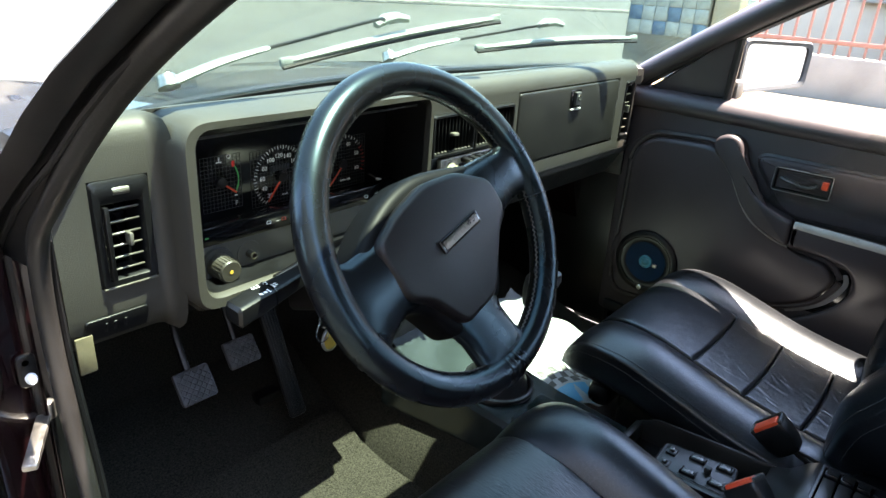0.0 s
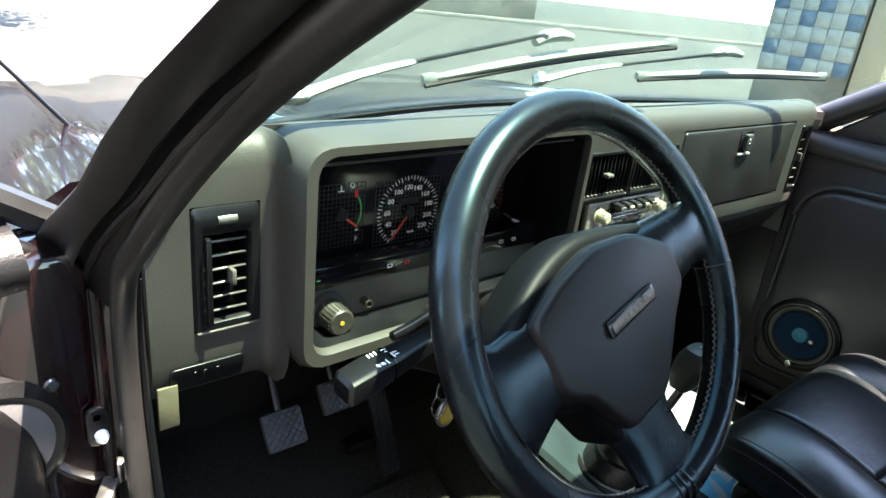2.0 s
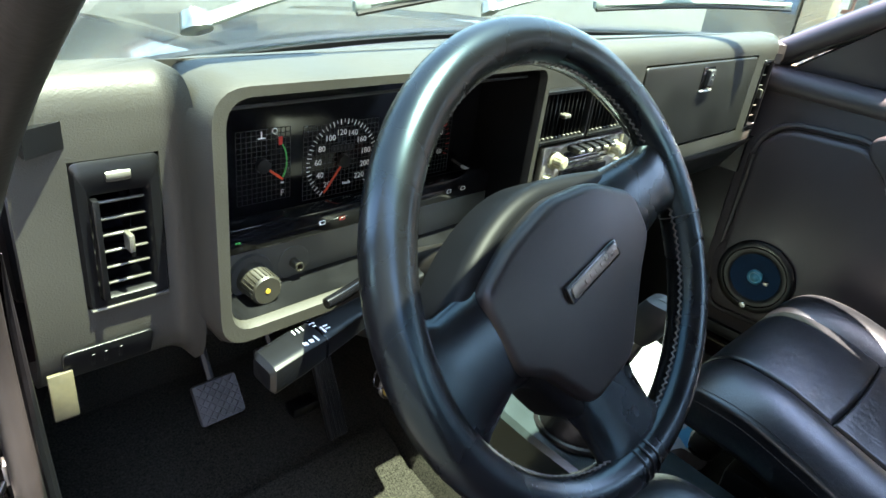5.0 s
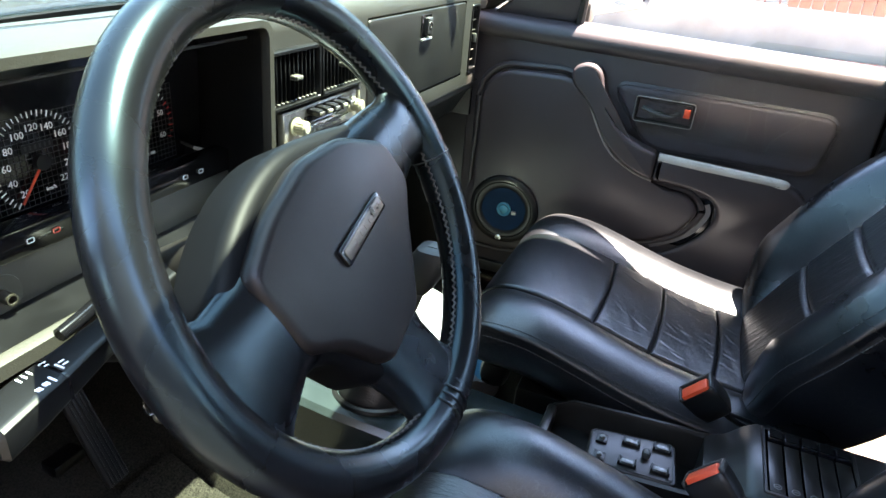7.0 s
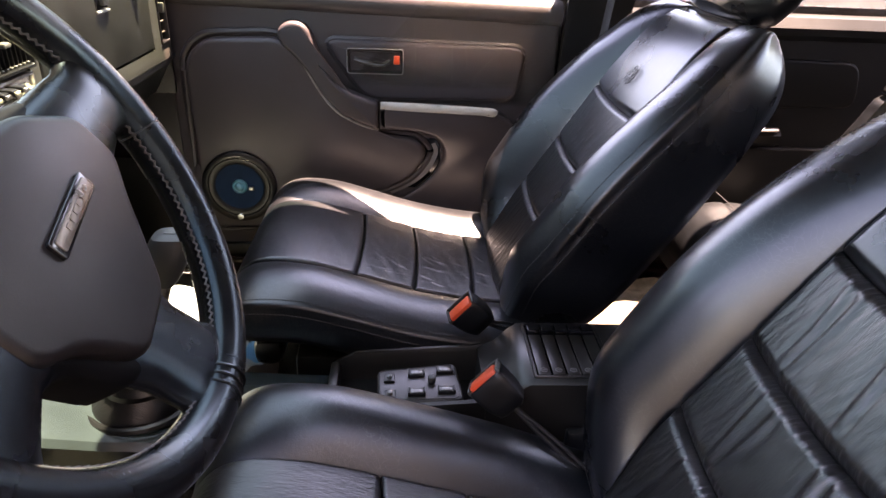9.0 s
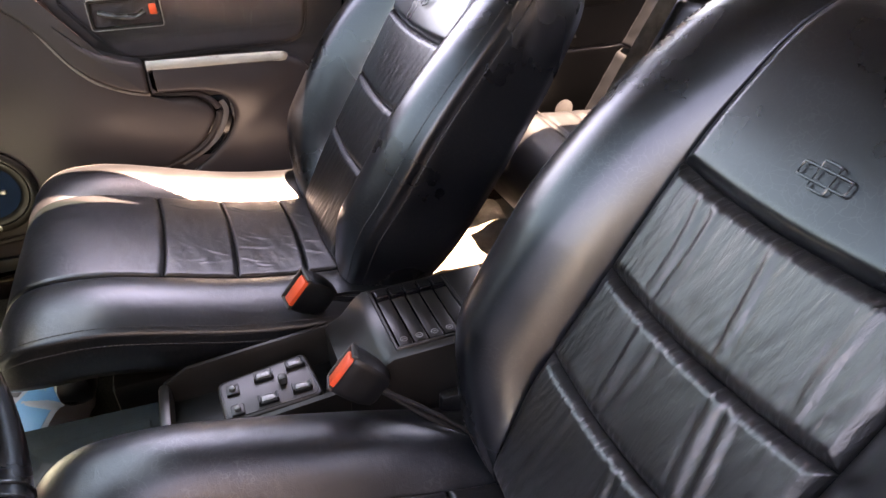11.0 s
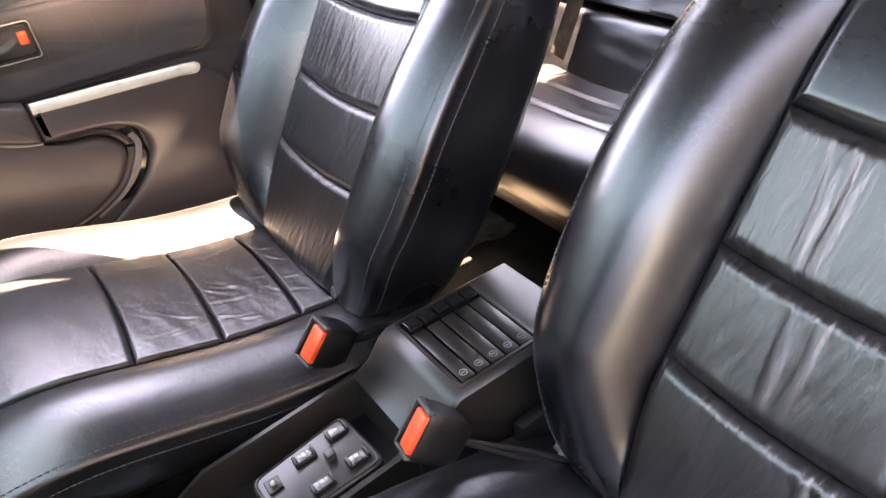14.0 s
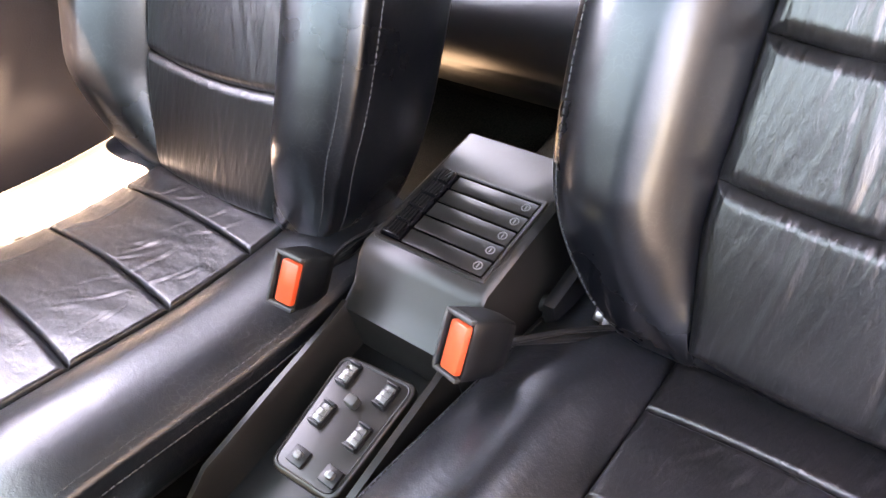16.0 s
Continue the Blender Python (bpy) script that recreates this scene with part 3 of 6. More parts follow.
part("post_edge", tube([(-0.716, 0.594, 0.40), (-0.716, 0.594, 0.70), (-0.716, 0.592, 0.90)], 0.003, 6), PAINT, shell)

# wipers
def wiper(foot, knee, clip, tip0, tip1):
    w = thing("wiper", screen(*foot), "grey metal wiper arm and blade resting on the windscreen", "wiper", "windscreen wipers")
    up = Vector((0, 0.53, 0.848)) * 0.012
    f, k, c = screen(*foot) + up * 0.6, screen(*knee) + up * 1.5, screen(*clip) + up * 1.9
    a, b = screen(*tip0) + up * 0.7, screen(*tip1) + up * 0.7
    half = f.lerp(k, 0.42) + up * 0.5
    part("arm", tube(smooth_line([f, f.lerp(half, 0.5) + up * 0.25, half], 4), lambda t: 0.0105 - 0.0040 * t, 8, flat=0.5), WIPER, w, "flat painted wiper arm")
    part("rod", tube(smooth_line([half, half.lerp(k, 0.5), k, k.lerp(c, 0.35)], 4), 0.0026, 8), BLACK, w, "thin black wiper rod")
    part("cap", lathe(f - up * 0.4, (0, 0.5, 0.85), ((0, 0.016), (0.010, 0.014), (0.013, 0), (0, -0.004)), 14), STEEL, w)
    bow = [a.lerp(b, q / 12) + up * 0.45 * math.sin(math.pi * q / 12) for q in range(13)]
    part("blade", tube(bow, lambda t: 0.0085 - 0.004 * abs(2 * t - 1) ** 3, 8, flat=0.7), WIPER, w)
    part("rubber_edge", tube([p - up * 0.65 for p in bow], 0.003, 6), RUBBER, w)
    d = (b - a).normalized()
    for e, p in ((1, a), (-1, b)):
        part("end_cap", box(p + d * e * 0.008, (0.020, 0.013, 0.010), 0.003, frame_of(d) @ Matrix.Rotation(radians(90), 3, "Y")), WIPER, w)
    part("clip", tube([c - d * 0.030, c - d * 0.012 + up * 0.5, c + d * 0.010 + up * 0.55, c + d * 0.030], lambda t: 0.0125 - 0.006 * abs(2 * t - 1), 10, flat=0.8), WIPER, w, "humped grey blade clip")


wiper((-0.535, 0.068), (-0.215, 0.178), (-0.158, 0.158), (-0.340, 0.078), (0.071, 0.198))
wiper((-0.078, 0.062), (0.262, 0.156), (0.297, 0.143), (0.140, 0.080), (0.548, 0.124))

# ---------------------------------------------------------------- dashboard
def face(y):
    return lambda a, b, h: Vector((a, y - h, b))


dash = thing("dashboard", (0, 0.7, 0.75), "olive-grey vinyl dashboard with a boxy instrument hood", "dashboard")


def pad(u, v):
    """The dash top from the glass to where the front rounds off."""
    x = -0.672 + 1.344 * u
    y0 = shield_y(x) - 0.012
    return Vector((x, y0 + (0.651 - y0) * v, 1.0 + 0.0172 * ramp01(0, 0.9, v)))


part("top_pad", sheet(pad, 60, 26, (0, 0.0, -0.03)), DASH, dash, "padded olive-grey dash top")


def dash_shell(xs, prof, holes, thick=0.010):
    """A moulded face over columns xs and a section prof of (y, z), with rectangular openings; the columns carry a y shift."""
    bm = bmesh.new()
    nx, nz = len(xs), len(prof)

    def normal(k):
        (ya, za), (yb, zb) = prof[max(k - 1, 0)], prof[min(k + 1, nz - 1)]
        v = Vector((0, zb - za, -(yb - ya)))
        return -v.normalized() if v.y < 0 else v.normalized()

    front = [[bm.verts.new((x, y + dy, z)) for y, z in prof] for x, dy in xs]
    back = [[bm.verts.new(Vector((x, y + dy + thick, z))) for y, z in prof] for x, dy in xs]

    def kept(i, k):
        if not (0 <= i < nx - 1 and 0 <= k < nz - 1):
            return False
        cx, cz = (xs[i][0] + xs[i + 1][0]) / 2, (prof[k][1] + prof[k + 1][1]) / 2
        return not any(a < cx < c and b < cz < d and prof[k][0] < 0.625 for a, b, c, d in holes)

    for i in range(nx - 1):
        for k in range(nz - 1):
            if not kept(i, k):
                continue
            q = [(i, k), (i + 1, k), (i + 1, k + 1), (i, k + 1)]
            bm.faces.new([front[a][b] for a, b in q])
            bm.faces.new([back[a][b] for a, b in reversed(q)])
            for (p0, p1), (di, dk) in (((q[0], q[1]), (0, -1)), ((q[1], q[2]), (1, 0)), ((q[2], q[3]), (0, 1)), ((q[3], q[0]), (-1, 0))):
                if not kept(i + di, k + dk):
                    bm.faces.new((front[p0[0]][p0[1]], back[p0[0]][p0[1]], back[p1[0]][p1[1]], front[p1[0]][p1[1]]))
    return bm


def section(y, zs):
    """The rounded front of the dash: over the top edge, down the face through heights zs and in below."""
    return [(0.652, 1.0172), (y + 0.026, 1.0165), (y + 0.016, 1.0140), (y + 0.008, 1.0090), (y + 0.003, 1.0020), (y, 0.9920)] + [(y, z) for z in zs] + [(y + 0.002, 0.802), (y + 0.007, 0.794), (y + 0.016, 0.789), (y + 0.03, 0.787)]


# left panel with its vent opening
lsec = [(0.652, 1.0172), (0.646, 1.0165), (0.636, 1.0140), (0.628, 1.0080), (0.6225, 0.9990), (0.620, 0.987), (0.620, 0.954), (0.620, 0.90), (0.620, 0.829), (0.620, 0.80), (0.622, 0.783), (0.630, 0.765), (0.648, 0.750), (0.69, 0.742)]
part("left_panel", dash_shell([(-0.672, 0.0), (-0.655, 0.0), (-0.632, 0.0), (-0.60, 0.0), (-0.566, 0.0), (-0.560, -0.001), (-0.556, -0.004), (-0.5525, -0.010), (-0.5505, -0.020), (-0.5495, -0.032)], lsec, [(-0.632, 0.829, -0.566, 0.954)]), DASH, dash)


def vent(x0, z0, x1, z1, y, parent, slats, vertical=False, tab=True):
    v = part("air_vent", frame_ring(rounded(rect(x0, z0, x1, z1), 0.005), rounded(rect(x0 + 0.005, z0 + 0.005, x1 - 0.005, z1 - 0.005), 0.003), face(y), 0.012, 0.002, -0.03), BLACK, parent, "black plastic air vent")
    part("back_plate", box(((x0 + x1) / 2, y + 0.034, (z0 + z1) / 2), (x1 - x0, 0.004, z1 - z0), 0), GLOSS_BLACK, v)
    for k in range(slats):
        t = (k + 0.5) / slats
        if vertical:
            part("slat", box((x0 + 0.006 + (x1 - x0 - 0.012) * t, y + 0.004, (z0 + z1) / 2), (0.0019, 0.022, z1 - z0 - 0.010), 0.0008, seg=1), BLACK, v)
            part("slat_foot_glint", box((x0 + 0.006 + (x1 - x0 - 0.012) * t, y - 0.0075, z0 + 0.0075), (0.0040, 0.004, 0.0022), 0.0006, seg=1), GLINT_AND_TAB, v)
        else:
            sl = part("slat", box(((x0 + x1) / 2, y + 0.006, z0 + 0.006 + (z1 - z0 - 0.012) * t), (x1 - x0 - 0.010, 0.022, 0.0030), 0.0012, Euler((radians(-22), 0, 0)).to_matrix(), 1), BLACK, v)
            part("slat_glint", box(((x0 + x1) / 2, y - 0.0052, z0 + 0.0105 + (z1 - z0 - 0.012) * t), (x1 - x0 - 0.012, 0.0022, 0.0030), 0.001, seg=1), GLINT_AND_TAB, sl)
    if tab:
        part("slider", box(((x0 + x1) / 2, y - 0.010, (z0 + z1) / 2), (0.006 if not vertical else 0.014, 0.012, 0.018 if not vertical else 0.006), 0.002), GLINT_AND_TAB, v)
    return v


lv = part("air_vent", frame_ring(rounded(rect(-0.6315, 0.8295, -0.5665, 0.9535), 0.006), rounded(rect(-0.6205, 0.8385, -0.5775, 0.9265), 0.003), face(0.629), 0.0125, 0.003, -0.03), BLACK, dash, "black plastic air vent")
part("back_plate", box((-0.599, 0.664, 0.882), (0.05, 0.004, 0.095), 0), GLOSS_BLACK, lv)
part("cheek", box((-0.619, 0.6135, 0.8825), (0.005, 0.008, 0.086), 0.001), BLACK, lv)
for k in range(6):
    sl = part("slat", box((-0.599, 0.634, 0.8425 + 0.0142 * k), (0.041, 0.024, 0.0030), 0.0012, Euler((radians(-24), 0, 0)).to_matrix(), 1), BLACK, lv)
    part("slat_glint", box((-0.599, 0.6225, 0.8473 + 0.0142 * k), (0.040, 0.0020, 0.0022), 0.0008, seg=1), GLINT_AND_TAB, sl)
part("slider", box((-0.596, 0.616, 0.884), (0.005, 0.014, 0.016), 0.002), GLINT_AND_TAB, lv)
part("vent_dial", lathe((-0.599, 0.6185, 0.9405), (1, 0, 0), ((0, -0.0095), (0.0045, -0.009), (0.005, 0), (0.0045, 0.009), (0, 0.0095)), 16), GLINT_AND_TAB, lv)
# pale bar painted as the light caught by the sill
part("vent_sill_glint", box((-0.599, 0.6180, 0.8285), (0.062, 0.005, 0.0025), 0.001), GLINT_AND_TAB, lv)
cover_put = lambda a, b, h: Vector((a, 0.6180 + 0.35 * max(0.0, 0.792 - b) - h, b))
fz = part("fuse_cover", plate(rounded(rect(-0.657, 0.768, -0.585, 0.797), 0.005), cover_put, 0.003, 0.001), BLACK, dash, "dark moulded fuse cover")
for x, w in ((-0.634, 0.003), (-0.624, 0.003), (-0.612, 0.003)):
    part("moulded_bar", box(cover_put(x, 0.783, 0.0035), (w, 0.0010, 0.014), 0.0004, Euler((radians(20), 0, 0)).to_matrix()), BLACK, fz)

# instrument hood: an open frame standing proud of the dash
HO = rounded([(-0.551, 0.787), (-0.152, 0.795), (-0.142, 1.0168), (-0.551, 1.0168)], (0.030, 0.03, 0.022, 0.034), 6)
HI = rounded([(-0.536, 0.806), (-0.164, 0.812), (-0.153, 1.006), (-0.533, 1.004)], (0.022, 0.02, 0.014, 0.022), 6)
hood_put = lambda a, b, h: Vector((a, 0.66 - h + (1.0 - b) * -0.02, b))
part("instrument_hood", frame_ring(HO, HI, hood_put, 0.095, 0.007, 0.084), DASH, dash, "olive-grey padded instrument hood")
HJ = rounded([(-0.5355, 0.8065), (-0.1645, 0.8125), (-0.1535, 1.0055), (-0.5325, 1.0035)], (0.022, 0.02, 0.016, 0.022), 6)
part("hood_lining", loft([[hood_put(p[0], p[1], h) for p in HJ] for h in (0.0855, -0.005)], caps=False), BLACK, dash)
# black block behind the dials, its colour stands for shade inside the hood
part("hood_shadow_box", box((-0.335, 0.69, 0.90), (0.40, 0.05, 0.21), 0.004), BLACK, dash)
cl = part("instrument_panel", plate(rounded([(-0.534, 0.862), (-0.165, 0.862), (-0.155, 0.998), (-0.532, 0.996)], 0.012), face(0.665), 0.012, 0.003), GLOSS_BLACK, dash, "black instrument cluster with white-printed dials")
part("cluster_trim", tube([Vector((-0.530, 0.588, 0.84)), Vector((-0.530, 0.588, 0.982)), Vector((-0.521, 0.588, 0.992)), Vector((-0.160, 0.588, 0.995))], 0.0016, 6), DASH_DARK, cl)
part("warning_strip", box((-0.349, 0.625, 0.860), (0.366, 0.022, 0.026), 0.003), GLOSS_BLACK, cl, "black strip of warning lamps")
YG = 0.652
FWD = Matrix(((1, 0, 0), (0, 0, -1), (0, 1, 0)))
# grid lines behind the dials
def fine_grid(x0, z0, nx, nz, step=0.0052):
    bms = [box((x0 + nx * step / 2, YG + 0.0004, z0 + k * step), (nx * step, 0.0004, 0.0004), 0, seg=1) for k in range(nz + 1)]
    bms += [box((x0 + k * step, YG + 0.0004, z0 + nz * step / 2), (0.0004, 0.0004, nz * step), 0, seg=1) for k in range(nx + 1)]
    tagged(part("printed_grid", join(*bms), DASH_DARK, cl, "fine grey printed grid"), kind="stuff")


fine_grid(-0.484, 0.876, 11, 14)
fine_grid(-0.412, 0.868, 18, 15)
fine_grid(-0.300, 0.868, 18, 15)


def dial(cx, cz, r, a0, a1, marks, red_from, parent):
    """A printed scale; degrees run clockwise from the top."""
    for k in range(marks + 1):
        a = radians(a0 + (a1 - a0) * k / marks)
        big = k % 2 == 0
        ln = 0.0055 if big else 0.0038
        rr = r - ln / 2
        part("tick", box((cx + rr * math.sin(a), YG, cz + rr * math.cos(a)), (0.0008 if big else 0.0005, 0.0006, ln), 0, Matrix.Rotation(a, 3, "Y")), RED if k >= red_from else WHITE_PRINT, parent)


def needle(cx, cz, ang, ln, parent):
    a = radians(ang)
    nd = part("needle", box((cx + ln * 0.5 * math.sin(a), YG - 0.003, cz + ln * 0.5 * math.cos(a)), (0.0026, 0.001, ln), 0.0004, Matrix.Rotation(a, 3, "Y")), ORANGE, parent, "orange needle")
    part("needle_hub", lathe((cx, YG, cz), (0, -1, 0), ((0.0075, 0), (0.007, 0.005), (0, 0.006)), 16), BLACK, nd)


SP = (-0.364, 0.905)
dial(*SP, 0.0445, -142, 132, 44, 99, cl)
for k, s in enumerate(("20", "40", "60", "80", "100", "120", "140", "160", "180", "200", "220")):
    a = radians(-142 + 274 * k / 10.0)
    text(s, 0.0088, (SP[0] + 0.0305 * math.sin(a), YG, SP[1] + 0.0305 * math.cos(a)), WHITE_PRINT, cl, "numeral", FWD)
text("km/h", 0.005, (SP[0] + 0.006, YG, SP[1] - 0.026), WHITE_PRINT, cl, "unit_mark", FWD)
od = part("odometer", box((SP[0], YG, SP[1] + 0.014), (0.030, 0.001, 0.007), 0), BLACK, cl)
for k in range(6):
    part("digit_bar", box((SP[0] - 0.0115 + k * 0.0046, YG - 0.0007, SP[1] + 0.014), (0.0018, 0.0004, 0.0036), 0), DASH_DARK, od)
needle(*SP, -142, 0.040, cl)
TA = (-0.252, 0.905)
dial(*TA, 0.0445, -142, 110, 30, 24, cl)
for k, s in enumerate(("10", "20", "30", "40", "50", "60")):
    a = radians(-110 + 220 * k / 5.0)
    text(s, 0.0083, (TA[0] + 0.0310 * math.sin(a), YG, TA[1] + 0.0310 * math.cos(a)), WHITE_PRINT, cl, "numeral", FWD)
text("RPM x 100", 0.0045, (TA[0] + 0.006, YG, TA[1] - 0.026), WHITE_PRINT, cl, "unit_mark", FWD)
needle(*TA, -138, 0.040, cl)
# coolant gauge
arc = [Vector((-0.461 + 0.030 * math.sin(radians(a)), YG, 0.915 + 0.032 * math.cos(radians(a)))) for a in range(58, 125, 6)]
part("gauge_arc", tube(arc, 0.0009, 5), GREEN, cl)
part("gauge_mark", box((-0.438, YG, 0.936), (0.004, 0.001, 0.008), 0), RED, cl)
part("gauge_mark", box((-0.436, YG, 0.893), (0.0035, 0.001, 0.0015), 0), WHITE_PRINT, cl)
needle(-0.458, 0.914, 128, 0.027, cl)
text("Q", 0.0085, (-0.444, YG, 0.946), WHITE_PRINT, cl, "letter", FWD)
text("F", 0.0085, (-0.436, YG, 0.882), WHITE_PRINT, cl, "letter", FWD)
part("coolant_symbol", join(box((-0.458, YG, 0.944), (0.0012, 0.0006, 0.006), 0), box((-0.458, YG, 0.9405), (0.008, 0.0006, 0.001), 0)), WHITE_PRINT, cl)
for x, mt in ((-0.414, WHITE_PRINT), (-0.390, RED), (-0.238, WHITE_PRINT), (-0.215, WHITE_PRINT)):
    part("warning_symbol", frame_ring(rounded(rect(x - 0.0034, 0.8578, x + 0.0034, 0.8622), 0.001, 2), rounded(rect(x - 0.0027, 0.8584, x + 0.0027, 0.8616), 0.001, 2), face(0.613), 0.0006, 0.0001, 0.0), mt, cl)
part("turn_arrow", box((-0.505, 0.6125, 0.860), (0.0045, 0.0008, 0.0016), 0), GREEN, cl)
part("reset_pin", lathe((-0.178, 0.653, 0.868), (0, -1, 0), ((0.002, 0), (0.002, 0.014), (0, 0.015)), 10), WHITE_PRINT, cl)
# grey switch panel beneath the dials
sw = part("switch_panel", box((-0.350, 0.626, 0.826), (0.368, 0.020, 0.046), 0.004), GREY_PANEL, dash, "light grey lower switch panel")
part("knob_base", lathe((-0.492, 0.615, 0.822), (0, -1, 0), ((0.023, 0), (0.022, 0.004), (0, 0.005)), 32), DASH_DARK, sw)
kb = part("light_knob", lathe((-0.492, 0.612, 0.821), (0, -1, 0), ((0.0165, 0), (0.0165, 0.004), (0.0155, 0.006), (0.015, 0.026), (0.013, 0.029), (0, 0.029)), 36), KNOB_BEIGE, sw, "beige-grey ribbed light switch knob")
for k in range(24):
    a = 2 * math.pi * k / 24
    part("rib", box((-0.492 + 0.0152 * math.cos(a), 0.594, 0.821 + 0.0152 * math.sin(a)), (0.0010, 0.018, 0.0010), 0, Matrix.Rotation(-a, 3, "Y")), KNOB_BEIGE, kb)
part("lamp_symbol", lathe((-0.492, 0.583, 0.821), (0, -1, 0), ((0.0026, 0), (0.0026, 0.0006), (0, 0.0006)), 8), YELLOW, kb)
part("dimmer_disc", lathe((-0.445, 0.616, 0.823), (0, -1, 0), ((0.018, 0), (0.0176, 0.001), (0, 0.001)), 32), GREY_PANEL, sw)
part("dimmer_pin", lathe((-0.445, 0.615, 0.823), (0, -1, 0), ((0.0055, 0), (0.005, 0.012), (0.0035, 0.012), (0.0035, 0.004), (0, 0.004)), 16), KNOB_BEIGE, sw)
part("lower_lip", box((-0.335, 0.60, 0.790), (0.41, 0.04, 0.018), 0.006), DASH, dash)
part("column_opening", box((-0.335, 0.66, 0.775), (0.40, 0.08, 0.02), 0.004), BLACK, dash)

# right half of the dash face, from the instrument hood to the door
FY = 0.613
part("right_face", dash_shell([(x, d) for x, d in ((-0.1425, -0.02), (-0.1415, -0.010), (-0.139, -0.004), (-0.134, -0.001), (-0.126, 0), (-0.1, 0), (0.015, 0), (0.128, 0), (0.1505, 0), (0.26, 0), (0.36, 0), (0.46, 0), (0.5615, 0), (0.598, 0), (0.645, 0), (0.655, 0.0015), (0.663, 0.006), (0.669, 0.015), (0.672, 0.03))], section(FY, (0.985, 0.975, 0.968, 0.90, 0.84, 0.838, 0.825, 0.815)), [(-0.1, 0.815, 0.128, 0.968), (0.1505, 0.838, 0.5615, 0.985), (0.598, 0.84, 0.645, 0.975)]), DASH, dash, "rounded olive-grey dash face")
part("stack_well", box((0.014, 0.665, 0.89), (0.26, 0.02, 0.17), 0), BLACK, dash)
part("lid_well", box((0.356, 0.645, 0.911), (0.43, 0.02, 0.16), 0), BLACK, dash)
vent(-0.100, 0.897, 0.010, 0.968, 0.615, dash, 11, True)
vent(0.012, 0.897, 0.128, 0.968, 0.615, dash, 11, True)
rd = part("radio", box((0.014, 0.64, 0.856), (0.224, 0.05, 0.076), 0.003), BLACK, dash, "old radio with cream knobs and push buttons")
part("radio_face", frame_ring(rounded(rect(-0.075, 0.834, 0.122, 0.893), 0.003, 3), rounded(rect(-0.071, 0.838, 0.118, 0.889), 0.002, 3), face(0.614), 0.008, 0.001, 0.0), STEEL, rd)
part("face_plate", box((0.0235, 0.6125, 0.8635), (0.186, 0.004, 0.048), 0.001), SILVER_EDGE, rd, "scratched metal radio face")
part("dial_window", box((0.027, 0.609, 0.872), (0.098, 0.004, 0.010), 0.001), GLOSS_BLACK, rd)
part("chrome_bar", box((0.027, 0.605, 0.8635), (0.105, 0.006, 0.004), 0.001), CHROME, rd)
for x in (-0.044, 0.100):
    kn = part("radio_knob", lathe((x, 0.612, 0.870), (0, -1, 0), ((0.0125, 0), (0.0125, 0.005), (0.0088, 0.006), (0.0083, 0.020), (0.006, 0.022), (0, 0.022)), 24), CREAM, rd, "ribbed cream knob")
    for k in range(14):
        a = 2 * math.pi * k / 14
        part("rib", box((x + 0.0086 * math.cos(a), 0.599, 0.870 + 0.0086 * math.sin(a)), (0.0016, 0.013, 0.0016), 0, Matrix.Rotation(-a, 3, "Y")), CREAM, kn)
for k in range(5):
    part("push_button", box((-0.012 + k * 0.0195, 0.600, 0.8835), (0.013, 0.020, 0.0085), 0.0025), BLACK, rd)
    part("button_face", box((-0.012 + k * 0.0195, 0.5885, 0.8830), (0.010, 0.003, 0.005), 0.001), CREAM if k % 2 else STEEL, rd)
    part("button_mark", box((-0.012 + k * 0.0195, 0.6055, 0.856), (0.012, 0.004, 0.0025), 0.0008), CREAM, rd)
part("cassette_slot", box((0.027, 0.606, 0.846), (0.11, 0.006, 0.012), 0.001), GLOSS_BLACK, rd)
for x in (-0.062, -0.052, 0.106, 0.114):
    part("push_button", box((x, 0.604, 0.847), (0.007, 0.010, 0.008), 0.002), CREAM, rd)
part("heater_slide", box((0.02, 0.606, 0.824), (0.17, 0.006, 0.005), 0.001), STEEL, rd)
for x in (-0.05, 0.03):
    part("heater_lever", box((x, 0.596, 0.824), (0.010, 0.016, 0.010), 0.003), WHITE_PRINT, rd)

# glove box side
gb = part("glove_box_lid", plate(rounded(rect(0.1530, 0.8415, 0.5595, 0.9820), 0.009), face(0.645), 0.0335, 0.003), DASH_LID, dash, "dark olive-grey glove box lid")
# black block paints the shade of a recess behind the latch
part("latch_recess_shade", box((0.360, 0.6115, 0.955), (0.040, 0.004, 0.038), 0.001), GLOSS_BLACK, gb)
lt = part("latch", plate(rounded(rect(0.353, 0.942, 0.373, 0.970), 0.003), face(0.610), 0.007, 0.002), DASH_DARK, gb, "worn dark glove box latch")
part("lock_barrel", lathe((0.363, 0.604, 0.957), (0, -1, 0), ((0.0062, 0), (0.006, 0.002), (0.004, 0.002), (0.004, 0.0008), (0, 0.0008)), 18), CHROME, lt)
part("pull_lip", box((0.361, 0.6095, 0.9335), (0.044, 0.005, 0.004), 0.0015), SILVER, gb)
vent(0.5985, 0.8405, 0.6445, 0.9745, 0.6225, dash, 6)
part("right_lower", loft([[(x, y, z) for y, z in ((0.612, 0.812), (0.628, 0.79), (0.66, 0.735), (0.78, 0.72), (0.78, 0.80), (0.66, 0.81))] for x in (0.15, 0.672)]), BLACK, dash)
part("end_panel", box((0.668, 0.70, 0.86), (0.012, 0.16, 0.26), 0.004), BLACK, dash)
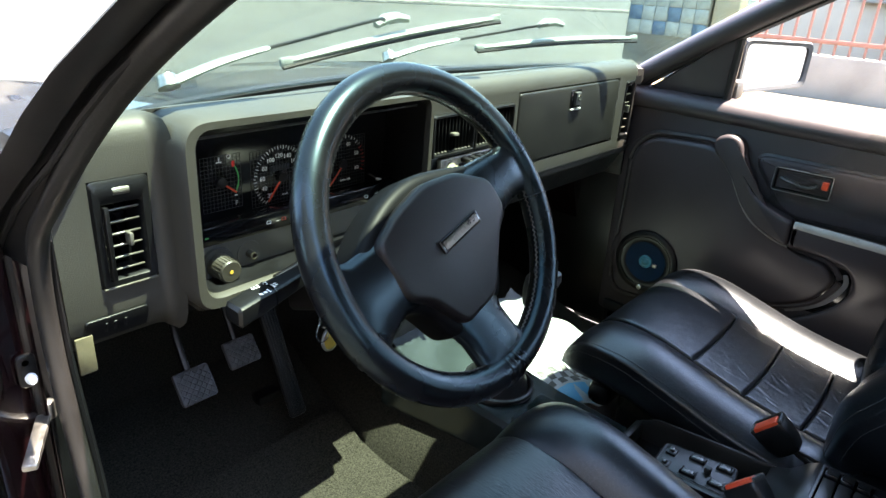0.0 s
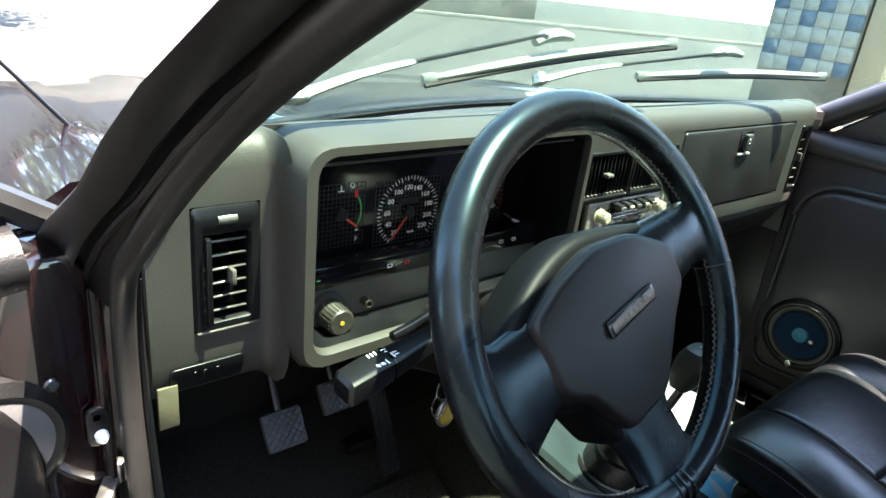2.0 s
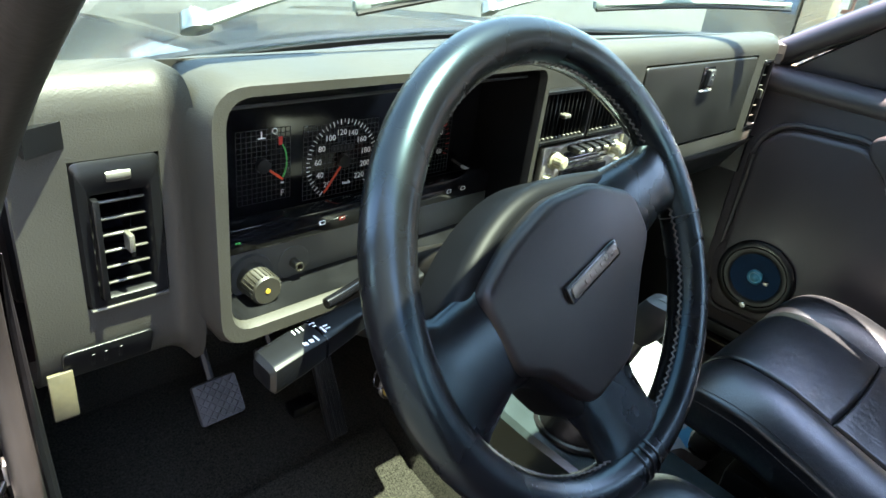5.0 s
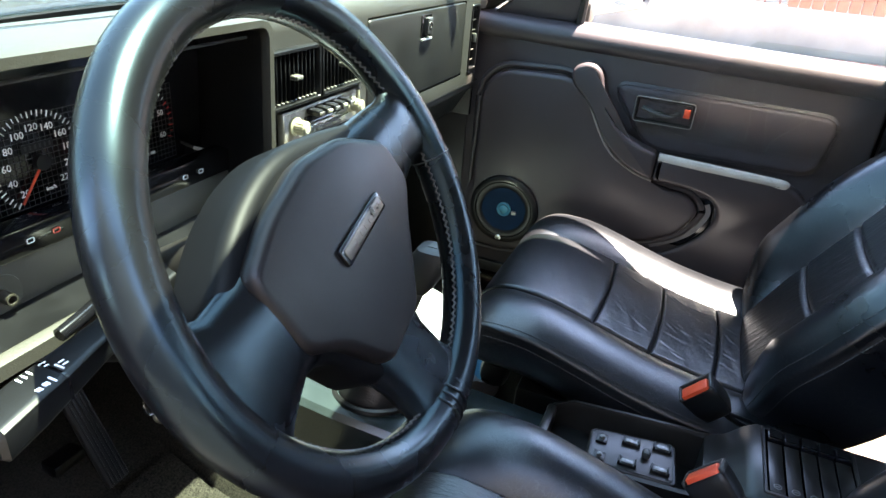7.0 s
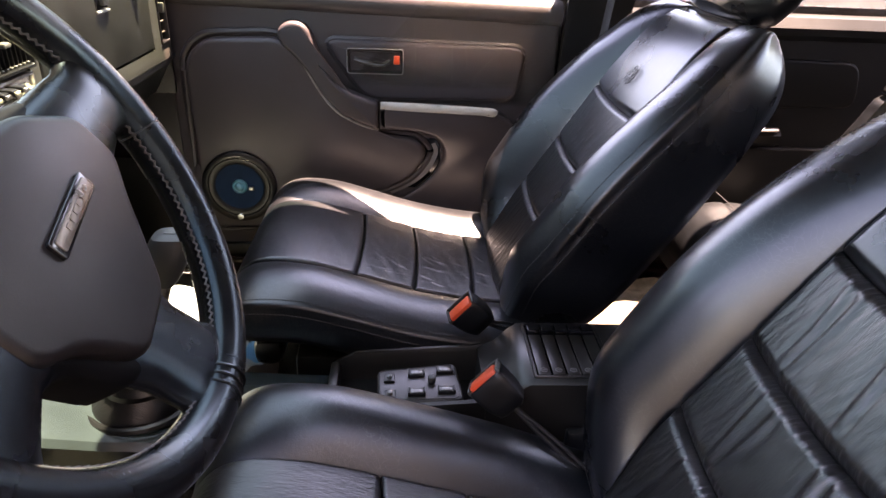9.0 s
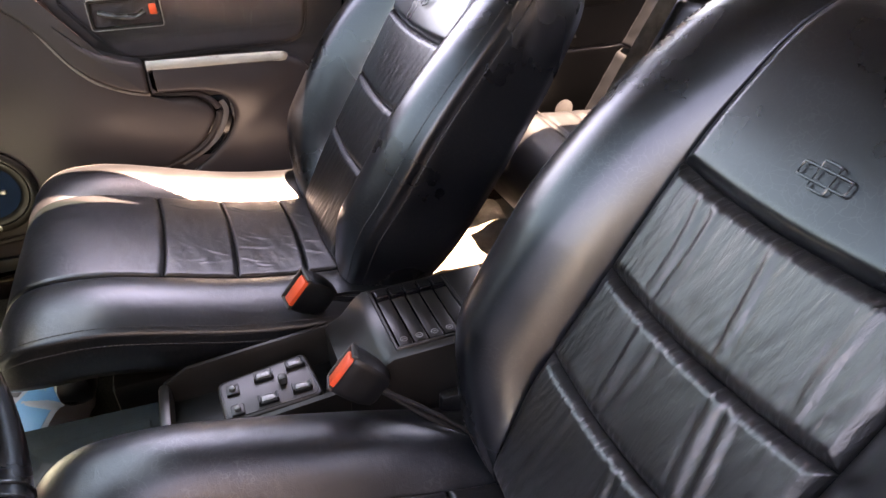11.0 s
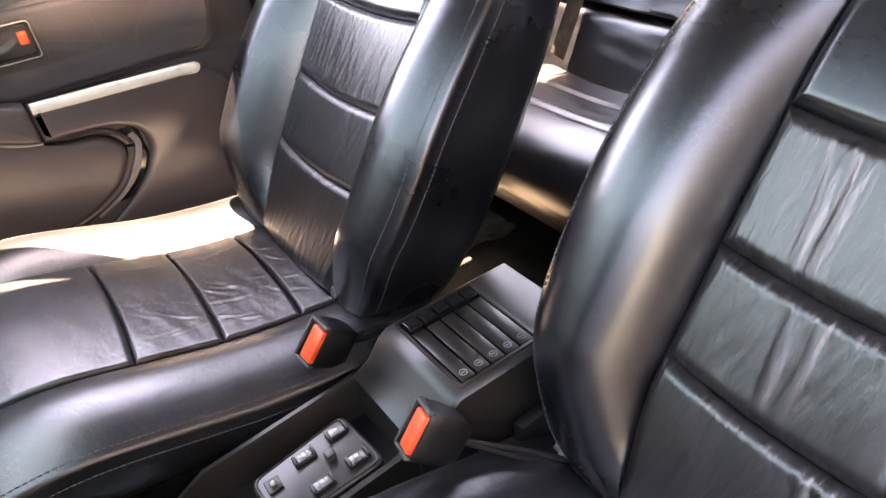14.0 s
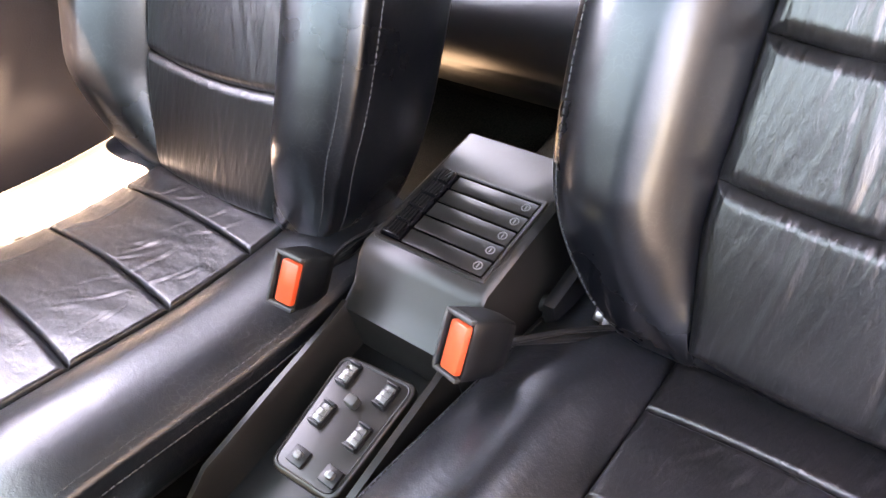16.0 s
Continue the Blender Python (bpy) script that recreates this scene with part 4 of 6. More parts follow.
part("centre_lower", loft([[(-w, y, z), (w, y, z), (w, y + 0.12, z), (-w, y + 0.12, z)] for w, y, z in ((0.125, 0.625, 0.80), (0.12, 0.64, 0.72), (0.11, 0.67, 0.60), (0.105, 0.70, 0.46))]), DASH_DARK, dash)
part("dash_rear", box((0, 0.74, 0.89), (1.33, 0.05, 0.2), 0.01), BLACK, dash)

# ---------------------------------------------------------------- steering wheel
WC = Vector((-0.329, 0.378, 0.898))
WA = radians(29.5)
WM = Matrix(((1, 0, 0), (0, math.sin(WA), -math.cos(WA)), (0, math.cos(WA), math.sin(WA)))) @ Matrix.Rotation(radians(16.5), 3, "Z")


def wp(a, b, h):
    return WC + WM @ Vector((a, b, h))


wheel = thing("steering_wheel", WC, "black leather three-spoke steering wheel, turned a little to one side", "steering wheel")
R = 0.1875
ring = [wp(R * math.cos(2 * math.pi * k / 96), R * math.sin(2 * math.pi * k / 96), 0) for k in range(96)]
part("rim", tube(ring, 0.0195, 24, True, up=WM @ Vector((0, 0, 1))), RIM_LEATHER, wheel, "leather-wrapped rim, shiny from wear")
# stitches along the inside of the rim
st = []
for k in range(300):
    a = 2 * math.pi * k / 300
    tw = radians(32 if k % 2 else -32)
    st.append(box(wp(*(Vector((math.cos(a), math.sin(a))) * (R - 0.0194)), 0.003), (0.0011, 0.0065, 0.0015), 0, WM @ Matrix.Rotation(a, 3, "Z") @ Matrix.Rotation(tw, 3, "X"), 1))
while len(st) > 1:
    st = [join(*st[i:i + 12]) for i in range(0, len(st), 12)]
part("rim_stitching", st[0], RIM_THREAD, wheel, "grey cross stitching")
for a in (-90 - 12, -90 - 9, -90 - 6):
    c = Vector((math.cos(radians(a)), math.sin(radians(a))))
    part("rim_wrap", tube([wp(c.x * (R + 0.0200 * math.cos(t)), c.y * (R + 0.0200 * math.cos(t)), 0.0200 * math.sin(t)) for t in [2 * math.pi * k / 20 for k in range(20)]], 0.0011, 6, True), RIM_LEATHER, wheel)
for a in (-15,):
    c = Vector((math.cos(radians(a)), math.sin(radians(a))))
    part("rim_seam", tube([wp(c.x * (R + 0.0197 * math.cos(t)), c.y * (R + 0.0197 * math.cos(t)), 0.0197 * math.sin(t)) for t in [2 * math.pi * k / 20 for k in range(20)]], 0.0007, 6, True), THREAD, wheel)


def spoke(sec, name="spoke"):
    """A spoke lofted through (along, across, half width, half depth, height); along and across in the wheel's plane."""
    rings = []
    for (ax, ay), (nx, ny), hw, hd, h in sec:
        rings.append([wp(ax + nx * hw * math.copysign(abs(math.cos(t)) ** 0.7, math.cos(t)), ay + ny * hw * math.copysign(abs(math.cos(t)) ** 0.7, math.cos(t)), h + hd * math.sin(t)) for t in [2 * math.pi * k / 24 for k in range(24)]])
    return part(name, loft(rings), RIM_LEATHER, wheel)


spoke([((0.187, 0.002), (0, 1), 0.052, 0.008, 0.0), ((0.172, 0.002), (0, 1), 0.040, 0.013, -0.001), ((0.150, 0.002), (0, 1), 0.034, 0.014, -0.004), ((0.115, 0.002), (0, 1), 0.040, 0.018, -0.008), ((0.07, -0.002), (0, 1), 0.050, 0.02, -0.012)])
spoke([((-0.187, -0.002), (0, 1), 0.074, 0.008, 0.0), ((-0.172, -0.002), (0, 1), 0.062, 0.013, -0.001), ((-0.150, -0.003), (0, 1), 0.050, 0.014, -0.004), ((-0.115, 0.000), (0, 1), 0.044, 0.018, -0.008), ((-0.07, 0.0), (0, 1), 0.058, 0.02, -0.012)])
spoke([((-0.022, -0.187), (1, 0), 0.066, 0.008, 0.0), ((-0.021, -0.174), (1, 0), 0.054, 0.012, -0.001), ((-0.020, -0.155), (1, 0), 0.044, 0.013, -0.004), ((-0.020, -0.125), (1, 0), 0.043, 0.015, -0.009), ((-0.020, -0.08), (1, 0), 0.056, 0.018, -0.014)])
HUB = rounded([(-0.142, 0.038), (-0.089, 0.066), (-0.043, 0.077), (0.0, 0.077), (0.05, 0.062), (0.122, 0.034), (0.124, -0.042), (0.083, -0.056), (0.030, -0.118), (-0.066, -0.118), (-0.090, -0.052), (-0.130, -0.042)], 0.022, 4)
part("hub_shell", plate(HUB, lambda a, b, h: wp(a, b, h - 0.045), 0.046, 0.012, 4), HUB_PLASTIC, wheel)
PADO = rounded([(-0.113, 0.040), (-0.066, 0.057), (-0.008, 0.064), (0.050, 0.051), (0.103, 0.016), (0.104, -0.028), (0.067, -0.049), (0.010, -0.102), (-0.056, -0.102), (-0.086, -0.049), (-0.114, -0.029)], 0.014, 5)
pd = part("horn_pad", plate(PADO, lambda a, b, h: wp(a, b, h - 0.012 + 0.010 * max(0, 1 - (a / 0.14) ** 2 - ((b + 0.01) / 0.13) ** 2)), 0.022, 0.008, 5), PAD_VINYL, wheel, "grained black horn pad")
bd = part("badge", plate(rounded(rect(-0.040, -0.0165, 0.040, -0.0005), 0.003, 3), lambda a, b, h: wp(a + 0.002, b, h + 0.0165), 0.0035, 0.001), GLOSS_BLACK, pd, "narrow tarnished metal badge")
part("badge_plate", plate(rounded(rect(-0.036, -0.0135, 0.036, -0.0035), 0.002, 3), lambda a, b, h: wp(a + 0.002, b, h + 0.0198), 0.0012, 0.0004), LOGO_GOLD, bd)
for k in range(6):
    part("badge_bar", box(wp(-0.014 + k * 0.0085, -0.0085, 0.0212), (0.0045, 0.0045, 0.0008), 0, WM), LOGO_GOLD, bd)

# steering column with its stalks
col = thing("steering_column", (-0.329, 0.6, 0.80), "black plastic steering column shroud with two stalks", "steering column")
ax = WM @ Vector((0, 0, -1))
cr = []
for d, w, h, o in ((0.030, 0.050, 0.045, 0.0), (0.05, 0.062, 0.055, 0.0), (0.11, 0.066, 0.060, -0.006), (0.18, 0.064, 0.058, -0.008), (0.27, 0.058, 0.05, -0.004)):
    c = WC + ax * d
    cr.append([c + Vector((p[0] * w, 0, p[1] * h + o)) for p in rounded(rect(-1, -1, 1, 0.75), 0.45, 4)])
part("column_shroud", loft(cr), CONSOLE, col)
sk = part("wiper_stalk", loft([[Vector((x, y, z)) + Vector((0, p[0] * w, p[1] * h)) for p in rounded(rect(-1, -1, 1, 1), 0.4, 3)] for x, y, z, w, h in
          ((-0.5655, 0.465, 0.834, 0.012, 0.008), (-0.562, 0.4655, 0.834, 0.0150, 0.0118), (-0.535, 0.470, 0.837, 0.0155, 0.0118), (-0.512, 0.4735, 0.839, 0.0145, 0.0100), (-0.45, 0.483, 0.845, 0.0105, 0.0080), (-0.38, 0.494, 0.851, 0.009, 0.008))]), BLACK, col, "chunky black stalk with white symbols")
def stalk_mark(x, v, w, h):
    """A small white symbol on the upper face of the stalk, v from its near to its far edge."""
    y = 0.470 + (x + 0.535) * 0.155
    part("stalk_symbol", box((x, y + v, 0.8490 + 0.0004 * ramp01(-0.535, -0.512, x)), (w, h, 0.0008), 0), WHITE_PRINT, sk)


for x, v, w, h in ((-0.531, -0.009, 0.0035, 0.0035), (-0.5255, -0.009, 0.0035, 0.0035), (-0.5205, -0.009, 0.0012, 0.007), (-0.510, -0.004, 0.0012, 0.008), (-0.506, -0.005, 0.004, 0.0012), (-0.506, -0.001, 0.004, 0.0012), (-0.531, 0.008, 0.001, 0.005), (-0.527, 0.008, 0.001, 0.005), (-0.523, 0.008, 0.001, 0.005), (-0.513, 0.008, 0.005, 0.001), (-0.513, 0.004, 0.003, 0.001)):
    stalk_mark(x, v, w, h)
part("stalk_ring", loft([[Vector((x, 0.4735, 0.839)) + Vector((0, p[0] * 0.0152, p[1] * 0.0107)) for p in rounded(rect(-1, -1, 1, 1), 0.4, 3)] for x in (-0.5145, -0.5125)]), GLOSS_BLACK, sk)
part("indicator_stalk", tube(smooth_line([(-0.452, 0.548, 0.812), (-0.43, 0.55, 0.815), (-0.40, 0.555, 0.82), (-0.35, 0.56, 0.83)], 4), lambda t: 0.0062 - 0.0015 * abs(t - 0.3), 10), GLOSS_BLACK, col)
part("ignition_lock", lathe((-0.262, 0.49, 0.80), (0.6, -0.7, 0.1), ((0.017, 0), (0.017, 0.02), (0.012, 0.024), (0, 0.024)), 20), BLACK, col)
part("column_tube", tube([WC + ax * 0.2, WC + ax * 0.52], 0.025, 12), BLACK, col)
key = thing("key_ring", (-0.40, 0.52, 0.70), "car key ring with a yellow tag hanging under the wheel", "key ring")
part("ring", tube([Vector((-0.402 + 0.013 * math.sin(a), 0.51, 0.752 + 0.013 * math.cos(a))) for a in [2 * math.pi * k / 24 for k in range(24)]], 0.0011, 6, True), CHROME, key)
tg = part("tag", lathe((-0.394, 0.513, 0.716), (0.2, -1, 0.1), ((0.0165, -0.002), (0.017, 0), (0.0165, 0.002), (0.0145, 0.0022), (0.014, 0.0012), (0, 0.0012)), 24), STEEL, key, "round metal tag with a yellow face")
part("tag_face", lathe((-0.394, 0.5125, 0.716), (0.2, -1, 0.1), ((0.0138, 0.0014), (0.0136, 0.0019), (0, 0.0019)), 24), YELLOW, tg)
part("ring", tube([Vector((-0.410 + 0.011 * math.sin(a), 0.508, 0.735 + 0.015 * math.cos(a))) for a in [2 * math.pi * k / 24 for k in range(24)]], 0.0010, 6, True), CHROME, key)
part("key_blade", box((-0.37, 0.51, 0.765), (0.06, 0.003, 0.010), 0.001), STEEL, key)

# ---------------------------------------------------------------- pedals
def pedal(name, c, w, h, tilt, top, label):
    p = thing(name, c, label, "pedal", "foot pedals")
    m = Matrix.Rotation(radians(tilt), 3, "X")
    b = part("pad", box(c, (w, 0.012, h), 0.005, m), PEDAL, p, "ribbed rubber pad")
    for way in (-1, 1):
        for k in range(-5, 6):
            # the stretch of a slanting rib that lies on the pad
            o = k * w * 0.19
            lo = max(-w * 0.45 - o, -h * 0.45) if way > 0 else max(o - w * 0.45, -h * 0.45)
            hi = min(w * 0.45 - o, h * 0.45) if way > 0 else min(o + w * 0.45, h * 0.45)
            if hi - lo < 0.008:
                continue
            q = (lo + hi) / 2
            part("rib", box(Vector(c) + m @ Vector((o + way * q, -0.0068, q)), ((hi - lo) * 1.414, 0.0030, 0.0020), 0.0005, m @ Matrix.Rotation(radians(-45 * way), 3, "Y"), 1), PEDAL, b)
    part("arm", tube(smooth_line([Vector(c) + m @ Vector((0, 0.01, h * 0.2)), Vector(c) + Vector((0.0, 0.06, 0.10)), top], 5), 0.0065, 8), BLACK, p)


pedal("clutch_pedal", (-0.444, 0.80, 0.524), 0.064, 0.057, -35, (-0.45, 0.86, 0.80), "dark rubber clutch pedal on a steel arm")
pedal("brake_pedal", (-0.345, 0.815, 0.540), 0.062, 0.050, -35, (-0.36, 0.88, 0.80), "dark rubber brake pedal on a steel arm")
ac = thing("accelerator_pedal", (-0.295, 0.79, 0.45), "long ribbed black accelerator pedal", "pedal", "foot pedals")
m = Matrix.Rotation(radians(-26), 3, "X")
part("pad", box((-0.279, 0.795, 0.515), (0.034, 0.012, 0.24), 0.005, m), RUBBER, ac)
for k in range(5):
    part("rib", box(Vector((-0.279, 0.795, 0.515)) + m @ Vector((-0.012 + k * 0.006, -0.0075, 0)), (0.0022, 0.003, 0.23), 0.0006, m, 1), BLACK, ac)
part("hinge", box((-0.279, 0.845, 0.40), (0.05, 0.03, 0.02), 0.005), BLACK, ac)

# ---------------------------------------------------------------- seats
ZS = [(-0.14, 0.495), (0.017, 0.510), (0.118, 0.528), (0.215, 0.556), (0.30, 0.578), (0.38, 0.582), (0.43, 0.575)]
HW, A0 = 0.252, 0.1235


def soft(tab, x):
    """A smooth curve through a table."""
    if x <= tab[0][0]:
        return tab[0][1]
    if x >= tab[-1][0]:
        return tab[-1][1]
    k = next(i for i in range(len(tab) - 1) if x <= tab[i + 1][0])
    (xa, a), (xb, b) = tab[k], tab[k + 1]
    s = (b - a) / (xb - xa)
    s0 = (b - tab[k - 1][1]) / (xb - tab[k - 1][0]) if k else s
    s1 = (tab[k + 2][1] - a) / (tab[k + 2][0] - xa) if k + 2 < len(tab) else s
    h = xb - xa
    t = (x - xa) / h
    return a * (1 + 2 * t) * (1 - t) ** 2 + s0 * h * t * (1 - t) ** 2 + b * t * t * (3 - 2 * t) - s1 * h * t * t * (1 - t)


def puff(q, rise, peak, drop, power):
    """The round section of a bolster from its seam (q = 0) to its outer side (q = 1)."""
    return rise * (1 - (1 - min(1.0, q / peak)) ** 2) - drop * max(0.0, (q - peak) / (1 - peak)) ** power


def crease(x, y, s=1.0):
    return s * (0.0013 * noise.noise(Vector((x * 14, y * 46, 3.1))) + 0.0008 * noise.noise(Vector((x * 40 + y * 30, y * 90, 7.7))))


def pillow(d, r=0.012):
    """How far a sewn panel has risen at the distance d from its seam."""
    return 1 - (1 - min(1.0, max(0.0, d) / r)) ** 2.4


def bunch(t, k=0.55):
    """Crowds a unit range towards both ends."""
    return t * (1 - k) + k * (0.5 - 0.5 * math.cos(math.pi * t))


def stitches(pts, length=0.0046, gap=0.0016, r=0.0008):
    """Single thread stitches along a line."""
    p = [Vector(a) for a in pts]
    run = [0.0]
    for a, b in zip(p, p[1:]):
        run.append(run[-1] + (b - a).length)

    def at(d):
        for k in range(len(p) - 1):
            if d <= run[k + 1]:
                return p[k].lerp(p[k + 1], (d - run[k]) / max(1e-9, run[k + 1] - run[k]))
        return p[-1]

    vs, fs = [], []
    d = 0.0
    while d + length < run[-1]:
        a, b = at(d), at(d + length)
        m = frame_of(b - a)
        i = len(vs)
        for c, f in ((a, 0.5), (a.lerp(b, 0.25), 1.0), (a.lerp(b, 0.75), 1.0), (b, 0.5)):
            vs += [c + m @ Vector((x * r * f, y * r * f, 0)) for x, y in ((1, 0), (0, 1), (-1, 0), (0, -1))]
        for j in range(3):
            for q in range(4):
                fs.append((i + j * 4 + q, i + j * 4 + (q + 1) % 4, i + j * 4 + 4 + (q + 1) % 4, i + j * 4 + 4 + q))
        d += length + gap
    bm = bmesh.new()
    bv = [bm.verts.new(v) for v in vs]
    for f in fs:
        bm.faces.new([bv[k] for k in f])
    return bm


QS = [(1 - math.cos(math.pi * k / 30)) / 2 * 0.55 + 0.45 * k / 30 for k in range(31)]
QS = sorted(QS + [0.835, 0.845, 0.855, 0.865, 0.875])


def fold_lines(seed, n, span, lean, size):
    """Loose folds in the leather: centre, direction, half length, width and height."""
    rnd = random.Random(seed)
    out = []
    for k in range(n):
        a = radians(lean + rnd.uniform(-32, 32))
        out.append((rnd.uniform(-span[0], span[0]), rnd.uniform(span[1], span[2]), math.cos(a), math.sin(a), rnd.uniform(0.010, 0.030), rnd.uniform(0.0016, 0.0034), size * rnd.uniform(0.5, 1.3)))
    return out


def fold_height(lines, x, y):
    h = 0.0
    for cx, cy, c, d, ln, w, size in lines:
        a, o = (x - cx) * c + (y - cy) * d, (y - cy) * c - (x - cx) * d
        o += 0.12 * a * a / ln
        if abs(a) < ln * 2 and abs(o) < w * 5:
            h += size * math.exp(-(a / ln) ** 2) * (math.exp(-(o / w) ** 2) - 0.8 * math.exp(-((o - 1.9 * w) / w) ** 2))
    return h


def car_seat(SX, dy, up, label, folds, lift, dip=0.0):
    """A front seat: cushion, backrest, headrest; dy and up move it from the passenger's place, folds deepens the creases, lift is the height of the side bolsters."""
    seat = thing("car_seat", (SX, 0.12 + dy, 0.29 + up), label, "car seat", "front seats")

    def nose(y):
        t = max(0.0, (y - 0.334) / 0.0905)
        return max(0.003, 1 - t ** 2.6) ** 0.42, 1 - 0.10 * t ** 2.5

    def mid(y):
        return soft(ZS, y) - dip * (1 - ramp01(-0.10, 0.16, y))

    def seat_z(q, y):
        k = (1 - 0.55 * ramp01(0.24, 0.42, y)) * (1 - (0.7 if dip else 0.0) * (1 - ramp01(-0.12, 0.08, y)))
        return mid(y) - 0.009 + puff(q, lift * k, 0.46, (lift - 0.006) * k + 0.004, 2.3)

    def seat_p(x, y, z):
        sq, wk = nose(y)
        return Vector((SX + x * wk, y + dy, 0.495 + up + (z - 0.495) * sq))

    rings = []
    for k in range(90):
        y = -0.125 + 0.549 * (1 - (1 - k / 89) ** 1.25)
        half = [(A0 + (HW - A0) * q, seat_z(q, y) + 0.15 * crease(q * 0.13, y, 0.6)) for q in QS]
        z0, zl = half[0][1], half[-1][1]
        top = [(-x, z) for x, z in reversed(half)] + [(-A0 + 0.003, z0 - 0.014), (A0 - 0.003, z0 - 0.014)] + half
        low = [(HW * 1.010, zl - 0.004), (HW * 1.006, zl - 0.0085), (HW * 1.012, zl - 0.014), (HW * 1.010, zl - 0.036), (HW * 0.995, zl - 0.060), (HW * 0.965, zl - 0.074), (HW * 0.90, zl - 0.080), (HW * 0.6, zl - 0.082)]
        rings.append([seat_p(x, y, z) for x, z in top + low + [(-x, z) for x, z in reversed(low)]])
    cu = part("cushion", loft(rings), LEATHER_SEAT, seat, "black leather seat cushion, creased by use", angle=70)
    loose = fold_lines(5 + int(10 * folds), 26, (0.10, -0.08, 0.12), 60, 0.00045 + 0.0004 * folds) + fold_lines(8 + int(10 * folds), 7, (0.10, 0.12, 0.21), 75, 0.0004)
    for y0, y1, bulge in ((0.2165, 0.4235, 0.003), (0.1185, 0.2165, 0.003), (0.0175, 0.1185, 0.003), (-0.115, 0.0175, 0.003)):
        def panel(u, v):
            u, v = bunch(u), bunch(v)
            x = A0 * (2 * u - 1)
            sag = 0.006 * (1 - (2 * u - 1) ** 2)
            y = y0 + (y1 - y0) * v - (sag * (1 - v) if y1 > 0.4 else sag)
            d = min((y1 - y0) * v * 1.1, (y1 - y0) * (1 - v) * 1.1 if y1 < 0.4 else 1)
            e = min(pillow(d, 0.0075), 0.45 + 0.55 * pillow(A0 - abs(x), 0.006)) if A0 - abs(x) > 0 else 0.0
            wr = fold_height(loose, x, y) + 0.0005 * noise.noise(Vector((x * 14, y * 60 - x * 20, 1.3)))
            gather = 0.0007 * math.exp(-d / 0.014) * noise.noise(Vector((x * 150 + y * 40, y * 26, 8.0)))
            z = mid(y) - 0.0095 + 0.0070 * e + bulge * (1 - (2 * u - 1) ** 2) + (crease(x, y, 0.25) + wr + gather) * pillow(min(d, A0 - abs(x)), 0.006)
            return seat_p(x, y, z)
        part("seat_panel", sheet(panel, 110, 56, (0, 0, -0.012)), LEATHER_WORN if folds > 0.5 else LEATHER_SEAT, cu)
    # double stitching along the sides
    for s in (-1, 1):
        for q, out, lower in ((0.955, 1.0, -0.0006), (1.0, 1.0155, 0.0165)):
            pts = []
            for k in range(90):
                y = -0.115 + 0.53 * k / 89
                pts.append(seat_p(s * (A0 + (HW - A0) * q) * out, y, seat_z(q, y) - lower))
            part("stitching", stitches(pts), THREAD, cu, "grey sewn seam")
    part("seat_base", box((SX, 0.10 + dy, 0.395 + up), (0.42, 0.42, 0.10), 0.012), BLACK, seat)
    part("front_skirt", box((SX, 0.355 + dy, 0.44 + up), (0.40, 0.05, 0.05), 0.018), LEATHER, seat)
    for s in (-1, 1):
        part("seat_rail", box((SX + s * 0.185, 0.11 + dy, 0.318 + up), (0.035, 0.52, 0.085), 0.005), STEEL, seat)

    # backrest: s runs up the backrest, n out of it towards the dashboard
    B0 = Vector((SX, -0.058 + dy, 0.575))
    BD, BN = Vector((0, -0.5225, 0.8526)), Vector((0, 0.8526, 0.5225))
    BW = [(-0.10, 0.165), (-0.05, 0.205), (0.0, 0.230), (0.06, 0.246), (0.13, 0.252), (0.22, 0.252), (0.32, 0.245), (0.40, 0.230), (0.49, 0.20)]

    def bp(xl, s, n):
        return B0 + Vector((xl, 0, 0)) + BD * s + BN * n

    def inner(s):
        return 0.131 * (1 - 0.10 * ramp01(0.30, 0.49, s) - 0.16 * (1 - ramp01(-0.09, 0.05, s)))

    def back_n(q, s):
        f = ramp01(-0.11, 0.05, s) * (1 - 0.72 * ramp01(0.16, 0.46, s))
        return -0.009 + puff(q, 0.064 * f, 0.52, 0.019 * f + 0.006, 2.6) - 0.012 * ramp01(0.30, 0.52, s)

    def squash(s):
        tt = max(0.0, (s - 0.40) / 0.0905)
        tb = max(0.0, (-0.05 - s) / 0.0505)
        return math.sqrt(max(0.004, 1 - max(tt, tb) ** 2)), 1 - 0.13 * tt ** 3

    def back_p(xl, s, n):
        sq, wk = squash(s)
        return bp(xl * wk, s, -0.055 + (n + 0.055) * sq)

    rings = []
    for k in range(110):
        s = -0.10 + 0.590 * bunch(k / 109, 0.5)
        w, a0 = soft(BW, s), inner(s)
        half = [(a0 + (w - a0) * q, back_n(q, s) + crease(q * 0.1, s, 0.10)) for q in QS]
        e = half[-1][1]
        top = [(-x, z) for x, z in reversed(half)] + [(-a0 + 0.003, half[0][1] - 0.016), (a0 - 0.003, half[0][1] - 0.016)] + half
        low = [(w * 1.012, e - 0.005), (w * 1.006, e - 0.010), (w * 1.014, e - 0.016), (w * 1.018, e - 0.035), (w * 1.010, -0.05), (w * 0.995, -0.09), (w * 0.93, -0.115), (w * 0.5, -0.125)]
        rings.append([back_p(x, s, z) for x, z in top + low + [(-x, z) for x, z in reversed(low)]])
    bk = part("backrest", loft(rings), LEATHER, seat, "black leather backrest with thick side bolsters", angle=70)
